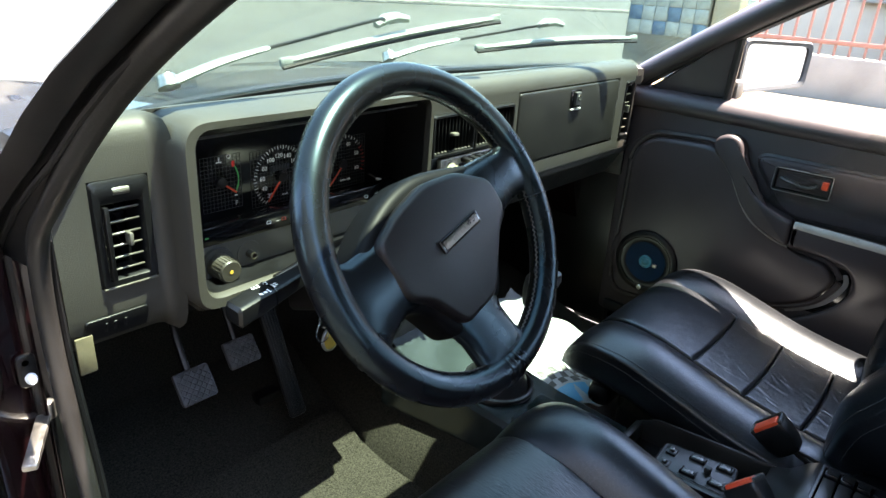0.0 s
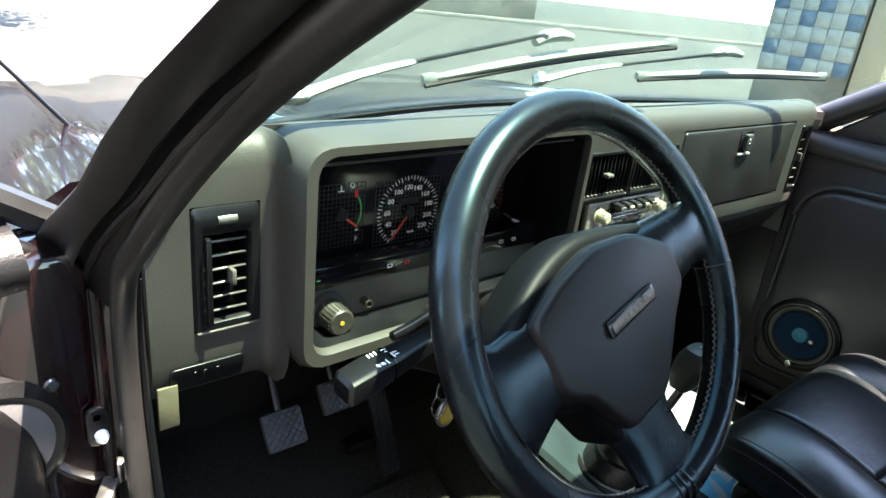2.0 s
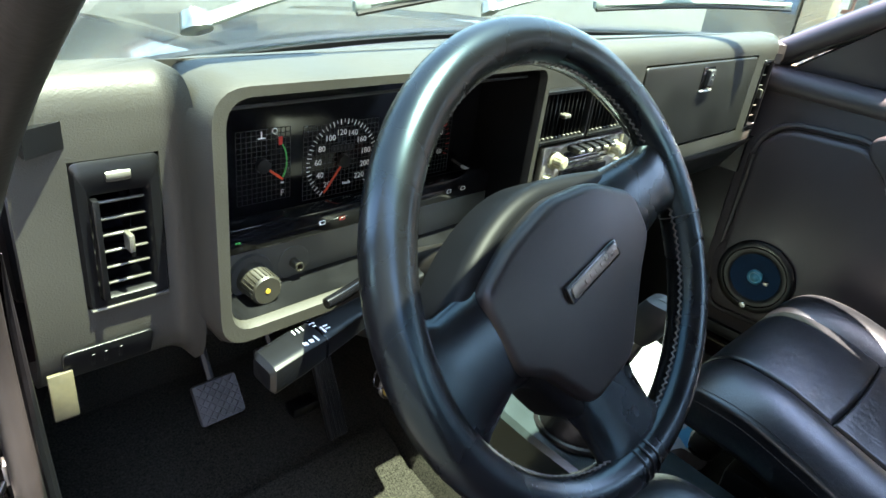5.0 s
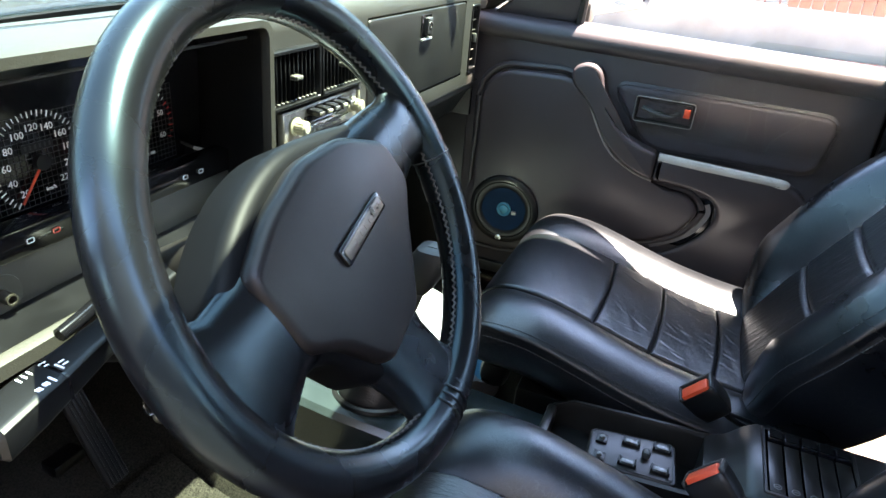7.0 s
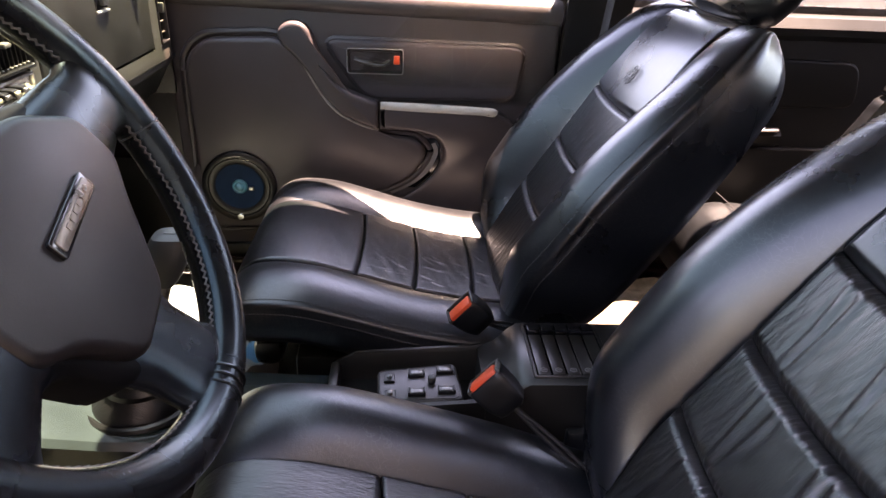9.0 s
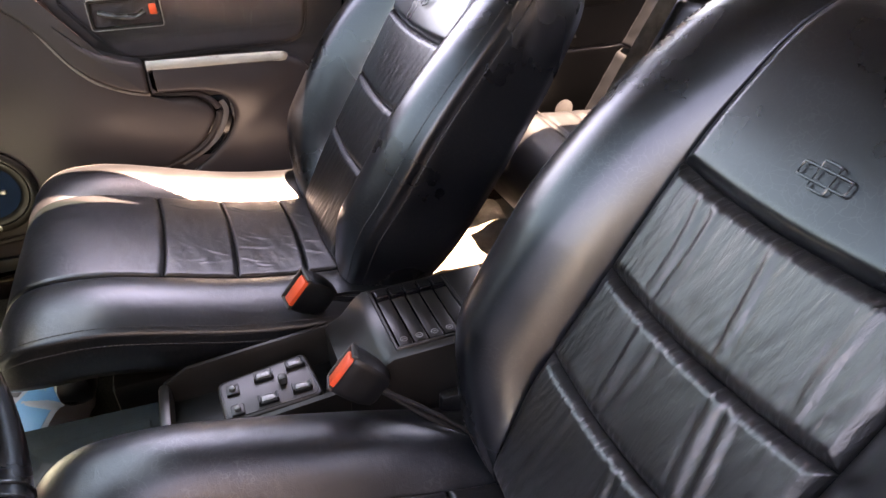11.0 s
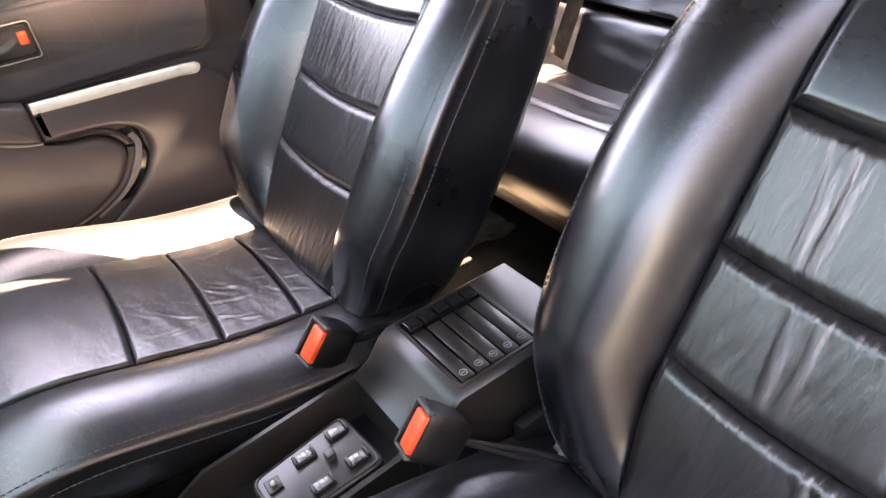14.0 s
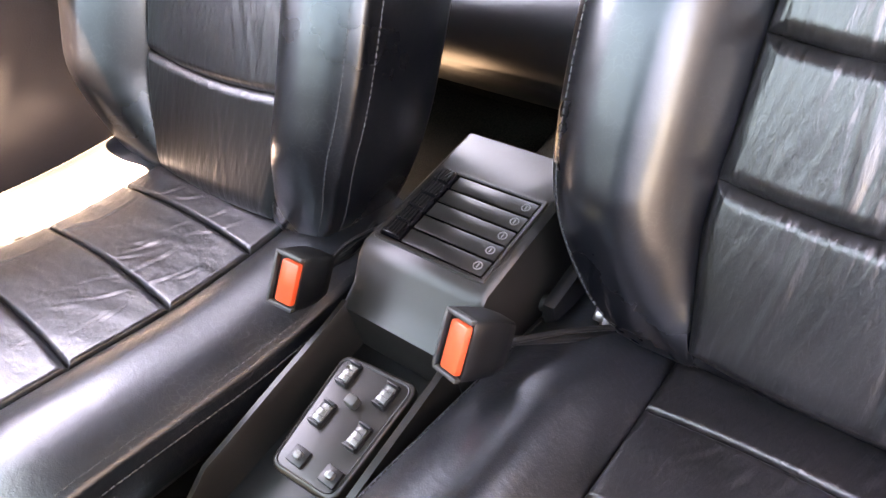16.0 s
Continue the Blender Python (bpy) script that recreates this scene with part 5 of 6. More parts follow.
    ridges = (((-0.082, 0.8, 0.10), (-0.036, 1.0, 0.20), (-0.021, 0.9, 0.16), (0.066, 0.7, -0.05)), ((-0.066, 1.0, 0.16), (-0.050, 0.9, 0.14), (0.030, 1.0, -0.04), (0.047, 0.8, 0.02)), ((-0.090, 0.7, 0.05), (-0.012, 0.8, 0.10), (0.058, 1.0, 0.06), (0.074, 0.8, 0.08)))
    for k, (s0, s1, bulge) in enumerate(((-0.075, 0.0708, 0.005), (0.0708, 0.1768, 0.005), (0.1768, 0.2948, 0.005), (0.2948, 0.4700, 0.003))):
        def bpanel(u, v):
            u, v = bunch(u), bunch(v)
            sag = 0.009 * (1 - (2 * u - 1) ** 2)
            s = s0 + (s1 - s0) * v - (sag if s1 < 0.4 else sag * (1 - v))
            w2 = inner(s)
            xl = w2 * (2 * u - 1)
            d = min(w2 - abs(xl), (s1 - s0) * v * 1.1, (s1 - s0) * (1 - v) * 1.1 if s1 < 0.4 else 1)
            e = pillow(d, 0.013 + 0.004 * folds)
            wr = 0.0
            if s1 < 0.3:
                span = max(0.0, 1 - abs(2 * v - 1) ** 3)
                for c, amp, lean in ridges[k]:
                    o = xl - c - lean * (s - s0 - 0.05) - 0.003 * math.sin(30 * s + 60 * c)
                    if abs(o) < 0.02:
                        wr += 1.15 * folds * amp * span * (0.0017 * math.exp(-(o / 0.0045) ** 2) - 0.0013 * math.exp(-((o - 0.0075) / 0.0036) ** 2) - 0.0009 * math.exp(-((o + 0.0075) / 0.0036) ** 2))
                near = math.exp(-v * (s1 - s0) / 0.016) + math.exp(-(1 - v) * (s1 - s0) / 0.016)
                wr += near * (0.0003 + 0.0015 * folds) * noise.noise(Vector((xl * 270 + 40 * s * xl, s * 22, 2.0)))
                wr += (0.00035 + 0.0002 * folds) * noise.noise(Vector((xl * 160 + 40 * s, s * 24, 4.0)))
                wr += crease(s * 0.35, xl * 1.1, 0.25 + 0.25 * folds)
            n = back_n(0.0, s) - 0.0035 + (0.0075 + 0.0035 * folds) * e + bulge * (1 - (2 * u - 1) ** 2) + wr * pillow(d, 0.006)
            return back_p(xl, s, n)
        part("back_panel", sheet(bpanel, 210, 64, BN * -0.012), (LEATHER_WORN if folds > 0.5 else LEATHER_FINE) if s1 < 0.3 else LEATHER, bk)
    # embossed plain mark on the upper panel
    if folds > 0.5:
        for hw, hh in ((0.021, 0.0055), (0.0075, 0.0115)):
            loop = [bp(q[0], 0.336 + q[1], 0.0045) for q in rounded(rect(-hw, -hh, hw, hh), 0.002, 2)]
            part("embossing", tube(loop, 0.0011, 6, True), LEATHER, bk)
    for ang in range(0, 360, 45) if folds < 0.5 else ():
        c = bp(0.012 * math.cos(radians(ang)), 0.340 + 0.012 * math.sin(radians(ang)), 0.0020 + 0.0020 * folds)
        part("embossing", tube([c + Vector((0.005 * math.cos(a), 0, 0)) + BD * 0.005 * math.sin(a) for a in [2 * math.pi * q / 12 for q in range(12)]], 0.0009, 6, True), LEATHER, bk)
    for side in (-1, 1):
        for q, out, back in ((0.94, 1.0, -0.0006), (1.0, 1.0175, 0.0185)):
            pts = []
            for k in range(80):
                s = -0.07 + 0.50 * k / 79
                w, a0 = soft(BW, s), inner(s)
                pts.append(back_p(side * (a0 + (w - a0) * q) * out, s, back_n(q, s) - back))
            part("stitching", stitches(pts), THREAD, bk, "grey sewn seam")
    hr = part("headrest", loft([[bp(0.150 * math.cos(t) * f, 0.562 + 0.075 * h, -0.055 + 0.052 * math.sin(t) * f) for t in [2 * math.pi * k / 28 for k in range(28)]] for h, f in
              ((-1.0, 0.35), (-0.92, 0.72), (-0.7, 0.92), (-0.3, 1.0), (0.3, 1.0), (0.7, 0.9), (0.92, 0.68), (1.0, 0.3))]), LEATHER, seat, "black leather headrest on chrome posts")
    for s_ in (-1, 1):
        part("headrest_post", tube([bp(s_ * 0.075, 0.44, -0.06), bp(s_ * 0.075, 0.56, -0.055)], 0.006, 10), CHROME, hr)
    for s_ in (-1, 1):
        part("recliner", box(bp(s_ * 0.236, -0.10, -0.075), (0.016, 0.10, 0.10), 0.006), BLACK, seat)
    part("recliner_bolt", lathe(bp(0.243, -0.10, -0.045), (1, 0, 0), ((0.016, 0), (0.016, 0.006), (0.009, 0.008), (0.009, 0.02), (0, 0.022)), 14), DASH_DARK, seat)
    part("recliner_bolt", lathe(bp(-0.243, -0.125, -0.055), (-1, 0, 0), ((0.013, 0), (0.013, 0.005), (0.008, 0.006), (0.008, 0.014), (0, 0.016)), 14), STEEL, seat)
    return seat


car_seat(0.34, 0.0, 0.0, "black leather passenger seat with sewn panels", 0.12, 0.024)
car_seat(-0.333, -0.058, -0.012, "black leather driver's seat with deeply creased panels", 1.0, 0.044, 0.028)

# rear bench
rear = thing("rear_bench", (0, -0.75, 0.29), "black leather rear bench seat", "rear seat")
rr = []
for k in range(110):
    a = k / 109
    y = -1.08 + 0.64 * (1 - (1 - a) ** 1.4)
    t = max(0.0, (y + 0.56) / 0.121)
    sq = max(0.003, 1 - t ** 2.3) ** 0.45
    seam = 0.006 * math.exp(-((y + 0.555) / 0.006) ** 2) + 0.005 * math.exp(-((y + 0.640) / 0.006) ** 2)
    z = 0.545 + 0.022 * ramp01(-0.85, -0.5, y) - seam
    prof = []
    for i in range(61):
        u = -1 + i / 30
        x = 0.585 * math.copysign(abs(u) ** 0.9, u)
        q = max(0.0, (abs(x) - 0.50) / 0.085)
        prof.append((x, z + 0.008 * math.cos(x * 9) - 0.045 * q ** 2.4 - 0.005 * math.exp(-((abs(x) - 0.485) / 0.005) ** 2) + crease(x, y, 0.8)))
    zl = prof[-1][1]
    prof += [(0.588, zl - 0.03), (0.58, 0.36), (-0.58, 0.36), (-0.588, zl - 0.03)]
    rr.append([(x * (1 - 0.04 * t ** 3), y, 0.46 + (zz - 0.46) * sq) for x, zz in prof])
part("cushion", loft(rr), LEATHER_REAR, rear, angle=70)
part("seam", stitches([(-0.57 + 1.14 * k / 40, -0.548, 0.5705) for k in range(41)], 0.005, 0.002, 0.0009), THREAD, rear)
for x0, x1 in ((-0.60, -0.16), (-0.155, 0.155), (0.16, 0.60)):
    for v0, v1 in ((0.0, 0.30), (0.31, 0.58), (0.59, 1.0)):
        def rback(u, v):
            u, v = bunch(u), bunch(v)
            x, t = x0 + (x1 - x0) * u, v0 + (v1 - v0) * v
            e = pillow(min((x1 - x0) * min(u, 1 - u), 0.5 * (v1 - v0) * min(v, 1 - v)), 0.012)
            return (x, -0.725 - 0.25 * t + 0.018 * e + 0.012 * e * (1 - (2 * u - 1) ** 2) + crease(x, t * 0.5, 1.6) * e, 0.52 + 0.46 * t)
        part("back_panel", sheet(rback, 40, 22, (0, -0.10, -0.03)), LEATHER_REAR, rear)
part("base", box((0, -0.80, 0.33), (1.12, 0.46, 0.10), 0.01), CARPET, rear)
rbelt = thing("rear_seat_belt", (0.475, -0.70, 0.57), "pale worn seat belt hanging over the rear bench", "seat belt")
part("webbing", tube(smooth_line([(0.50, -0.95, 1.0), (0.49, -0.80, 0.76), (0.48, -0.715, 0.62), (0.475, -0.69, 0.585)], 5), 0.022, 8, flat=0.06, up=(1, 0, 0)), PATCH_BELT_GREY, rbelt)
# pale piece laid where sun falls on the carpet; brightness is in its colour
cp = tagged(part("sun_patch", sheet(lambda u, v: (0.42 + 0.25 * u, -0.52 + 0.26 * v, 0.292 + 0.02 * noise.noise(Vector((u * 4, v * 4, 2)))), 12, 10, (0, 0, -0.008)), PATCH_BELT_GREY, None), "pale carpet piece standing for a patch of sun on the rear floor", "floor mat")

# ---------------------------------------------------------------- centre console
con = thing("centre_console", (0, 0.2, 0.30), "black plastic centre console between the front seats", "centre console")
CZ = [(-0.202, 0.557, 0.071), (-0.03, 0.557, 0.071), (-0.018, 0.548, 0.071), (0.0, 0.530, 0.068), (0.025, 0.518, 0.066), (0.05, 0.514, 0.066), (0.20, 0.505, 0.066), (0.235, 0.490, 0.072), (0.245, 0.468, 0.078), (0.40, 0.462, 0.085), (0.62, 0.47, 0.10), (0.70, 0.50, 0.105)]
crs = [[(p[0], y, p[1]) for p in ([(-w - 0.012, 0.33)] + [(-w * 1.03, z - 0.02), (-w, z - 0.005), (-w + 0.006, z)] + [(w - 0.006, z), (w, z - 0.005), (w * 1.03, z - 0.02)] + [(w + 0.012, 0.33)])] for y, z, w in CZ[:5]]
part("rear_box", loft(crs), CONSOLE, con)
# tray with its side walls
for s in (-1, 1):
    part("tray_wall", loft([[(s * 0.072, y, 0.33), (s * 0.066, y, z), (s * 0.060, y, z + 0.001), (s * 0.057, y, z - 0.006), (s * 0.057, y, 0.33)] for y, z in ((0.02, 0.521), (0.05, 0.517), (0.12, 0.512), (0.205, 0.505), (0.235, 0.488))]), CONSOLE, con)
# floor and pedestal in black to deepen the shade round the switch plate
part("tray_floor", box((0.0, 0.13, 0.455), (0.115, 0.22, 0.01), 0.002), BLACK, con)
part("switch_pedestal", box((-0.012, 0.11, 0.479), (0.060, 0.10, 0.042), 0.003), BLACK, con)
part("tray_front", box((0.0, 0.235, 0.46), (0.125, 0.014, 0.06), 0.005), CONSOLE, con)
fr = part("front_tunnel", loft([[(-w, y, 0.33), (-w, y, z - 0.008), (-w + 0.008, y, z), (w - 0.008, y, z), (w, y, z - 0.008), (w, y, 0.33)] for y, z, w in ((0.242, 0.455, 0.078), (0.40, 0.458, 0.084), (0.52, 0.468, 0.092), (0.62, 0.485, 0.10), (0.70, 0.52, 0.105))]), CONSOLE_SKYLIT, con, "smooth satin front of the console with a sky tint in its colour")
part("ledge", box((-0.02, 0.335, 0.464), (0.10, 0.16, 0.014), 0.004), CONSOLE_SKYLIT, con)
part("handbrake_button", box((-0.025, 0.262, 0.474), (0.04, 0.03, 0.014), 0.003), DASH_DARK, con)
# window switch plate


def swp(a, b, h):
    return Vector((a, b, 0.5 + (b - 0.11) * -0.045 + h))


sp = part("switch_plate", plate(rounded([(-0.052, 0.168), (0.018, 0.172), (0.030, 0.060), (-0.052, 0.052)], 0.012, 5), swp, 0.009, 0.003), CONSOLE, con, "black window switch plate")
part("plate_groove", tube([swp(p[0] * 1.0, p[1], 0.009) for p in rounded([(-0.048, 0.164), (0.015, 0.168), (0.026, 0.064), (-0.048, 0.057)], 0.010, 5)], 0.0009, 5, True), BLACK, sp)
for x, y in ((0.010, 0.076), (-0.033, 0.075), (0.005, 0.116), (-0.036, 0.116)):
    f = part("window_switch", box(swp(x, y, 0.010), (0.013, 0.024, 0.006), 0.001), BLACK, sp)
    part("rocker", box(swp(x, y, 0.0128), (0.0105, 0.0165, 0.004), 0.0015), ROCKER, f, "grey translucent rocker")
    part("rocker_line", box(swp(x, y - 0.003, 0.0148), (0.0105, 0.0008, 0.0008), 0), BLACK, f)
    part("rocker_line", box(swp(x, y + 0.003, 0.0148), (0.0105, 0.0008, 0.0008), 0), BLACK, f)
    for e in (-1, 1):
        part("switch_end", box(swp(x, y + e * 0.0105, 0.0135), (0.013, 0.0025, 0.005), 0.0008), BLACK, f)
for x, y in ((-0.003, 0.154), (-0.038, 0.152)):
    f = part("round_switch", box(swp(x, y, 0.010), (0.017, 0.015, 0.005), 0.001), BLACK, sp)
    part("rocker", box(swp(x, y, 0.013), (0.009, 0.008, 0.008), 0.003), ROCKER, f)
part("joystick", box(swp(-0.012, 0.095, 0.014), (0.013, 0.011, 0.012), 0.004), DASH_DARK, sp)
# cassette drawers on the rear box
part("drawer_frame", frame_ring(rounded(rect(-0.063, -0.146, 0.063, -0.036), 0.004), rounded(rect(-0.0585, -0.1415, 0.0585, -0.0405), 0.002), lambda a, b, h: Vector((a, b, 0.555 + h)), 0.0045, 0.001, -0.004), CONSOLE, con)
part("drawer_bed", box((0, -0.091, 0.5555), (0.117, 0.101, 0.003), 0), GLOSS_BLACK, con)
for k in range(5):
    y = -0.0513 - k * 0.0198
    d = part("drawer", box((-0.0115, y, 0.5545), (0.091, 0.0172, 0.008), 0.0009), CONSOLE, con, "black cassette drawer")
    part("drawer_button", box((0.0460, y, 0.5590), (0.0195, 0.0165, 0.009), 0.0010), GLOSS_BLACK, d, "black ribbed button")
    for q in range(5):
        part("button_rib", box((0.0395 + q * 0.0034, y, 0.5640), (0.0015, 0.0150, 0.0018), 0), BLACK, d)
    part("drawer_mark", tube([(-0.0475 + 0.0040 * math.cos(a), y + 0.0042 * math.sin(a), 0.5587) for a in [2 * math.pi * q / 14 for q in range(14)]], 0.0006, 5, True), GREY_TRIM, d)
    part("drawer_mark", box((-0.0475, y, 0.5587), (0.0010, 0.0050, 0.0008), 0), GREY_TRIM, d)

# gear lever
gear = thing("gear_lever", (0.0, 0.46, 0.46), "gear lever with a black knob in a leather boot", "gear lever")
part("boot", loft([[(0.0 + r * math.cos(t), y + r * 1.05 * math.sin(t), z) for t in [2 * math.pi * k / 24 for k in range(24)]] for r, y, z in
     ((0.062, 0.50, 0.462), (0.058, 0.50, 0.480), (0.046, 0.495, 0.498), (0.048, 0.492, 0.508), (0.034, 0.485, 0.528), (0.035, 0.482, 0.536), (0.022, 0.472, 0.558), (0.014, 0.463, 0.580))]), LEATHER_WORN, gear)
part("boot_ring", tube([(0.066 * math.cos(t), 0.50 + 0.070 * math.sin(t), 0.468) for t in [2 * math.pi * k / 32 for k in range(32)]], 0.006, 8, True), BLACK, gear)
part("shaft", tube([(0, 0.468, 0.56), (0, 0.43, 0.68)], 0.0065, 10), STEEL, gear)
kn = part("knob", loft([[(0.0 + p[0] * w, 0.428 + p[1] * w * 1.15 - (z - 0.70) * 0.3, z) for p in rounded(rect(-1, -1, 1, 1), 0.7, 4)] for w, z in ((0.012, 0.655), (0.017, 0.668), (0.022, 0.690), (0.024, 0.712), (0.020, 0.726), (0.010, 0.730))]), DASH_DARK, gear, "worn grey gear knob")
part("shift_pattern", box((0.0, 0.419, 0.7305), (0.016, 0.018, 0.001), 0), GREY_PANEL, kn)

# seat belt buckles
def buckle(base, end, way, label):
    """A buckle whose end face, with the button, sits at end and looks along way."""
    b = thing("seat_belt_buckle", base, label, "seat belt", "seat belt buckles")
    base, end = Vector(base), Vector(end)
    d = Vector(way).normalized()
    long = Vector((0, 0.70, -0.71))
    long = (long - d * long.dot(d)).normalized()
    n = d.cross(long)
    m = Matrix((long, n, d)).transposed()
    part("casing", loft([[end + m @ Vector((p[0] * 0.0255 * f, p[1] * 0.0170 * g, h * 0.74)) for p in rounded(rect(-1, -1, 1, 1), 0.3, 3)] for f, g, h in ((0.55, 0.5, -0.072), (0.8, 0.75, -0.066), (0.95, 0.95, -0.045), (1.0, 1.0, -0.02), (1.0, 1.0, -0.003), (0.95, 0.93, 0.0))]), BLACK, b)
    part("release_button", box(end + m @ Vector((0.0, 0.0045, 0.0)), (0.041, 0.0195, 0.012), 0.003, m), ORANGE, b, "orange-red release button")
    part("slot_plate", box(end + m @ Vector((0, -0.0125, 0.0025)), (0.047, 0.0035, 0.006), 0.001, m), DASH_DARK, b, "worn grey metal slot edge")
    for q in (-0.0225, 0.0225):
        part("end_frame", box(end + m @ Vector((q * 1.06, 0.0, 0.001)), (0.0045, 0.030, 0.0075), 0.0018, m), DASH_DARK, b)
    tail = end - d * 0.044
    part("strap", tube(smooth_line([tail + d * 0.01, tail.lerp(base, 0.5) + Vector((0, 0, -0.008)), base], 4), 0.0042, 8), BLACK, b)
    part("cable", tube(smooth_line([tail + d * 0.01 + n * 0.006, tail.lerp(base, 0.5) + Vector((0, 0, 0.004)), base + n * 0.008], 4), 0.0028, 8), BLACK, b)


buckle((0.108, -0.075, 0.515), (0.090, 0.050, 0.568), (-0.12, 0.74, 0.62), "black seat belt buckle with an orange-red button beside the console")
buckle((-0.179, -0.133, 0.462), (-0.087, 0.033, 0.576), (0.28, 0.72, 0.62), "black seat belt buckle with an orange-red button beside the driver's seat")
part("anchor_bolt", lathe((-0.164, -0.106, 0.481), (0.9, 0.2, 0.3), ((0.012, 0), (0.012, 0.008), (0.009, 0.009), (0.009, 0.016), (0.013, 0.017), (0.013, 0.024), (0.007, 0.025), (0.007, 0.032), (0, 0.032)), 12), STEEL, bpy.data.objects["seat_belt_buckle.001"], "bare metal anchor bolt")

# ---------------------------------------------------------------- front passenger door
def door_face(x0, s=1):
    return lambda a, b, h: Vector((s * (x0 - h - 0.05 * max(0, b - 0.62) * 0.25), a, b))


def car_door(name, label, s, extras=True):
    trim = DOOR_VINYL if extras else DOOR_SHADED
    d = thing(name, (s * 0.735, 0.64, 0.33), label, "car door", "car doors")
    put = door_face(0.705, s)
    shell_o = [(0.635, 0.335), (-0.185, 0.335), (-0.185, 0.925), (0.635, 0.955)]
    part("inner_panel", plate(rounded(shell_o, 0.02 if extras else (0.02, 0.02, 0.02, 0.06), 6), put, 0.016, 0.006), trim, d, "dark moulded vinyl door trim")
    part("outer_skin", loft([[(s * x, y, z) for x, z in ((0.71, 0.33), (0.765, 0.32), (0.795, 0.55), (0.785, 0.80), (0.75, 0.945), (0.725, 0.945))] for y in (0.655, 0.2, -0.2)]), PAINT, d)
    # padded ledge along the window
    part("window_ledge", loft([[(s * x, y, z + 0.018 * (y + 0.2) / 0.84) for x, z in ((0.700, 0.880), (0.672, 0.900), (0.668, 0.918), (0.682, 0.935), (0.712, 0.945), (0.73, 0.94), (0.73, 0.88))] for y in (0.64 if extras else 0.605, 0.40, 0.1, -0.185)]), trim, d, "padded ledge below the window", 80)
    low = rounded([(0.600, 0.80), (0.555, 0.845), (0.40, 0.852), (0.34, 0.80), (0.28, 0.715), (0.20, 0.652), (0.115, 0.646), (0.084, 0.612), (0.118, 0.550), (0.19, 0.512), (0.36, 0.49), (0.42, 0.42), (0.60, 0.41)], (0.05, 0.05, 0.03, 0.05, 0.05, 0.04, 0.03, 0.025, 0.03, 0.04, 0.03, 0.04, 0.05), 5)
    part("lower_pad", plate(low, door_face(0.690, s), 0.022, 0.012, 5), trim, d, "raised lower pad with a map pocket")
    part("pad_bead", tube([door_face(0.689, s)(0.36 + (p[0] - 0.36) * 1.035, 0.63 + (p[1] - 0.63) * 1.045, 0.0) for p in low], 0.0075, 8, True), trim, d)
    # no hole here: black plate gives the dark inside of the pocket
    part("pocket_shade", plate([(0.20, 0.52), (0.20, 0.64), (0.06, 0.64), (0.055, 0.56), (0.10, 0.52)], door_face(0.690, s), 0.004, 0.001), GLOSS_BLACK, d, "black plate standing for shade inside the map pocket")
    part("pocket_lip", tube(smooth_line([door_face(0.688, s)(a, b, 0.0) for a, b in ((0.074, 0.628), (0.068, 0.605), (0.088, 0.562), (0.125, 0.530), (0.17, 0.508))], 4), 0.007, 8, flat=0.5, up=(1, 0, 0)), GREY_TRIM, d, "pale pocket lining")
    up = rounded([(0.318, 0.852), (-0.118, 0.848), (-0.104, 0.730), (0.225, 0.724)], (0.04, 0.035, 0.04, 0.04), 5)
    part("upper_pad", plate(up, door_face(0.690, s), 0.014, 0.011, 5), DOOR_CLOTH if extras else trim, d, "padded upper insert")
    part("pad_groove", tube([door_face(0.688, s)(p[0], p[1], 0.0) for p in up], 0.0055, 6, True), trim, d)
    # armrest, running down behind the map pocket, and grab handle
    arm = rounded([(0.1942, 0.722), (-0.05, 0.714), (-0.10, 0.690), (-0.125, 0.60), (-0.11, 0.50), (-0.06, 0.43), (0.06, 0.40), (0.16, 0.44), (0.165, 0.482), (0.104, 0.522), (0.066, 0.560), (0.050, 0.605), (0.064, 0.648), (0.11, 0.664), (0.1942, 0.668)], (0.004, 0.02, 0.03, 0.04, 0.04, 0.04, 0.04, 0.02, 0.02, 0.03, 0.03, 0.03, 0.02, 0.03, 0.004), 4)

    def arm_put(a, b, h):
        k = (0.30 + 0.70 * ramp01(0.56, 0.67, b)) * (0.45 + 0.55 * ramp01(-0.12, -0.02, a))
        return Vector((s * (0.690 - h * k), a, b))

    part("armrest", plate(arm, arm_put, 0.046, 0.012, 5), trim, d, "moulded armrest sweeping down behind the map pocket")
    part("armrest_strip", tube(smooth_line([(s * 0.6500, 0.191, 0.7195), (s * 0.6485, 0.08, 0.7170), (s * 0.6505, -0.040, 0.7120), (s * 0.656, -0.052, 0.709)], 6), 0.0095, 12, flat=0.75, up=(1, 0, 0)), ARM_SUNLIT, d, "leather armrest top painted pale as if sunlit, with a sewn edge")
    part("stitching", stitches([(s * 0.6425, 0.188 - 0.235 * k / 20, 0.7115 - 0.004 * k / 20) for k in range(21)], 0.0035, 0.0018, 0.0006), THREAD, d)
    leaf = rounded([(0.402, 0.862), (0.392, 0.838), (0.366, 0.815), (0.341, 0.785), (0.312, 0.738), (0.282, 0.706), (0.250, 0.685), (0.220, 0.673), (0.1945, 0.667), (0.1955, 0.727), (0.225, 0.735), (0.260, 0.749), (0.286, 0.769), (0.303, 0.792), (0.318, 0.820), (0.330, 0.850), (0.337, 0.872), (0.352, 0.885), (0.372, 0.887), (0.392, 0.879)], 0.010, 3)
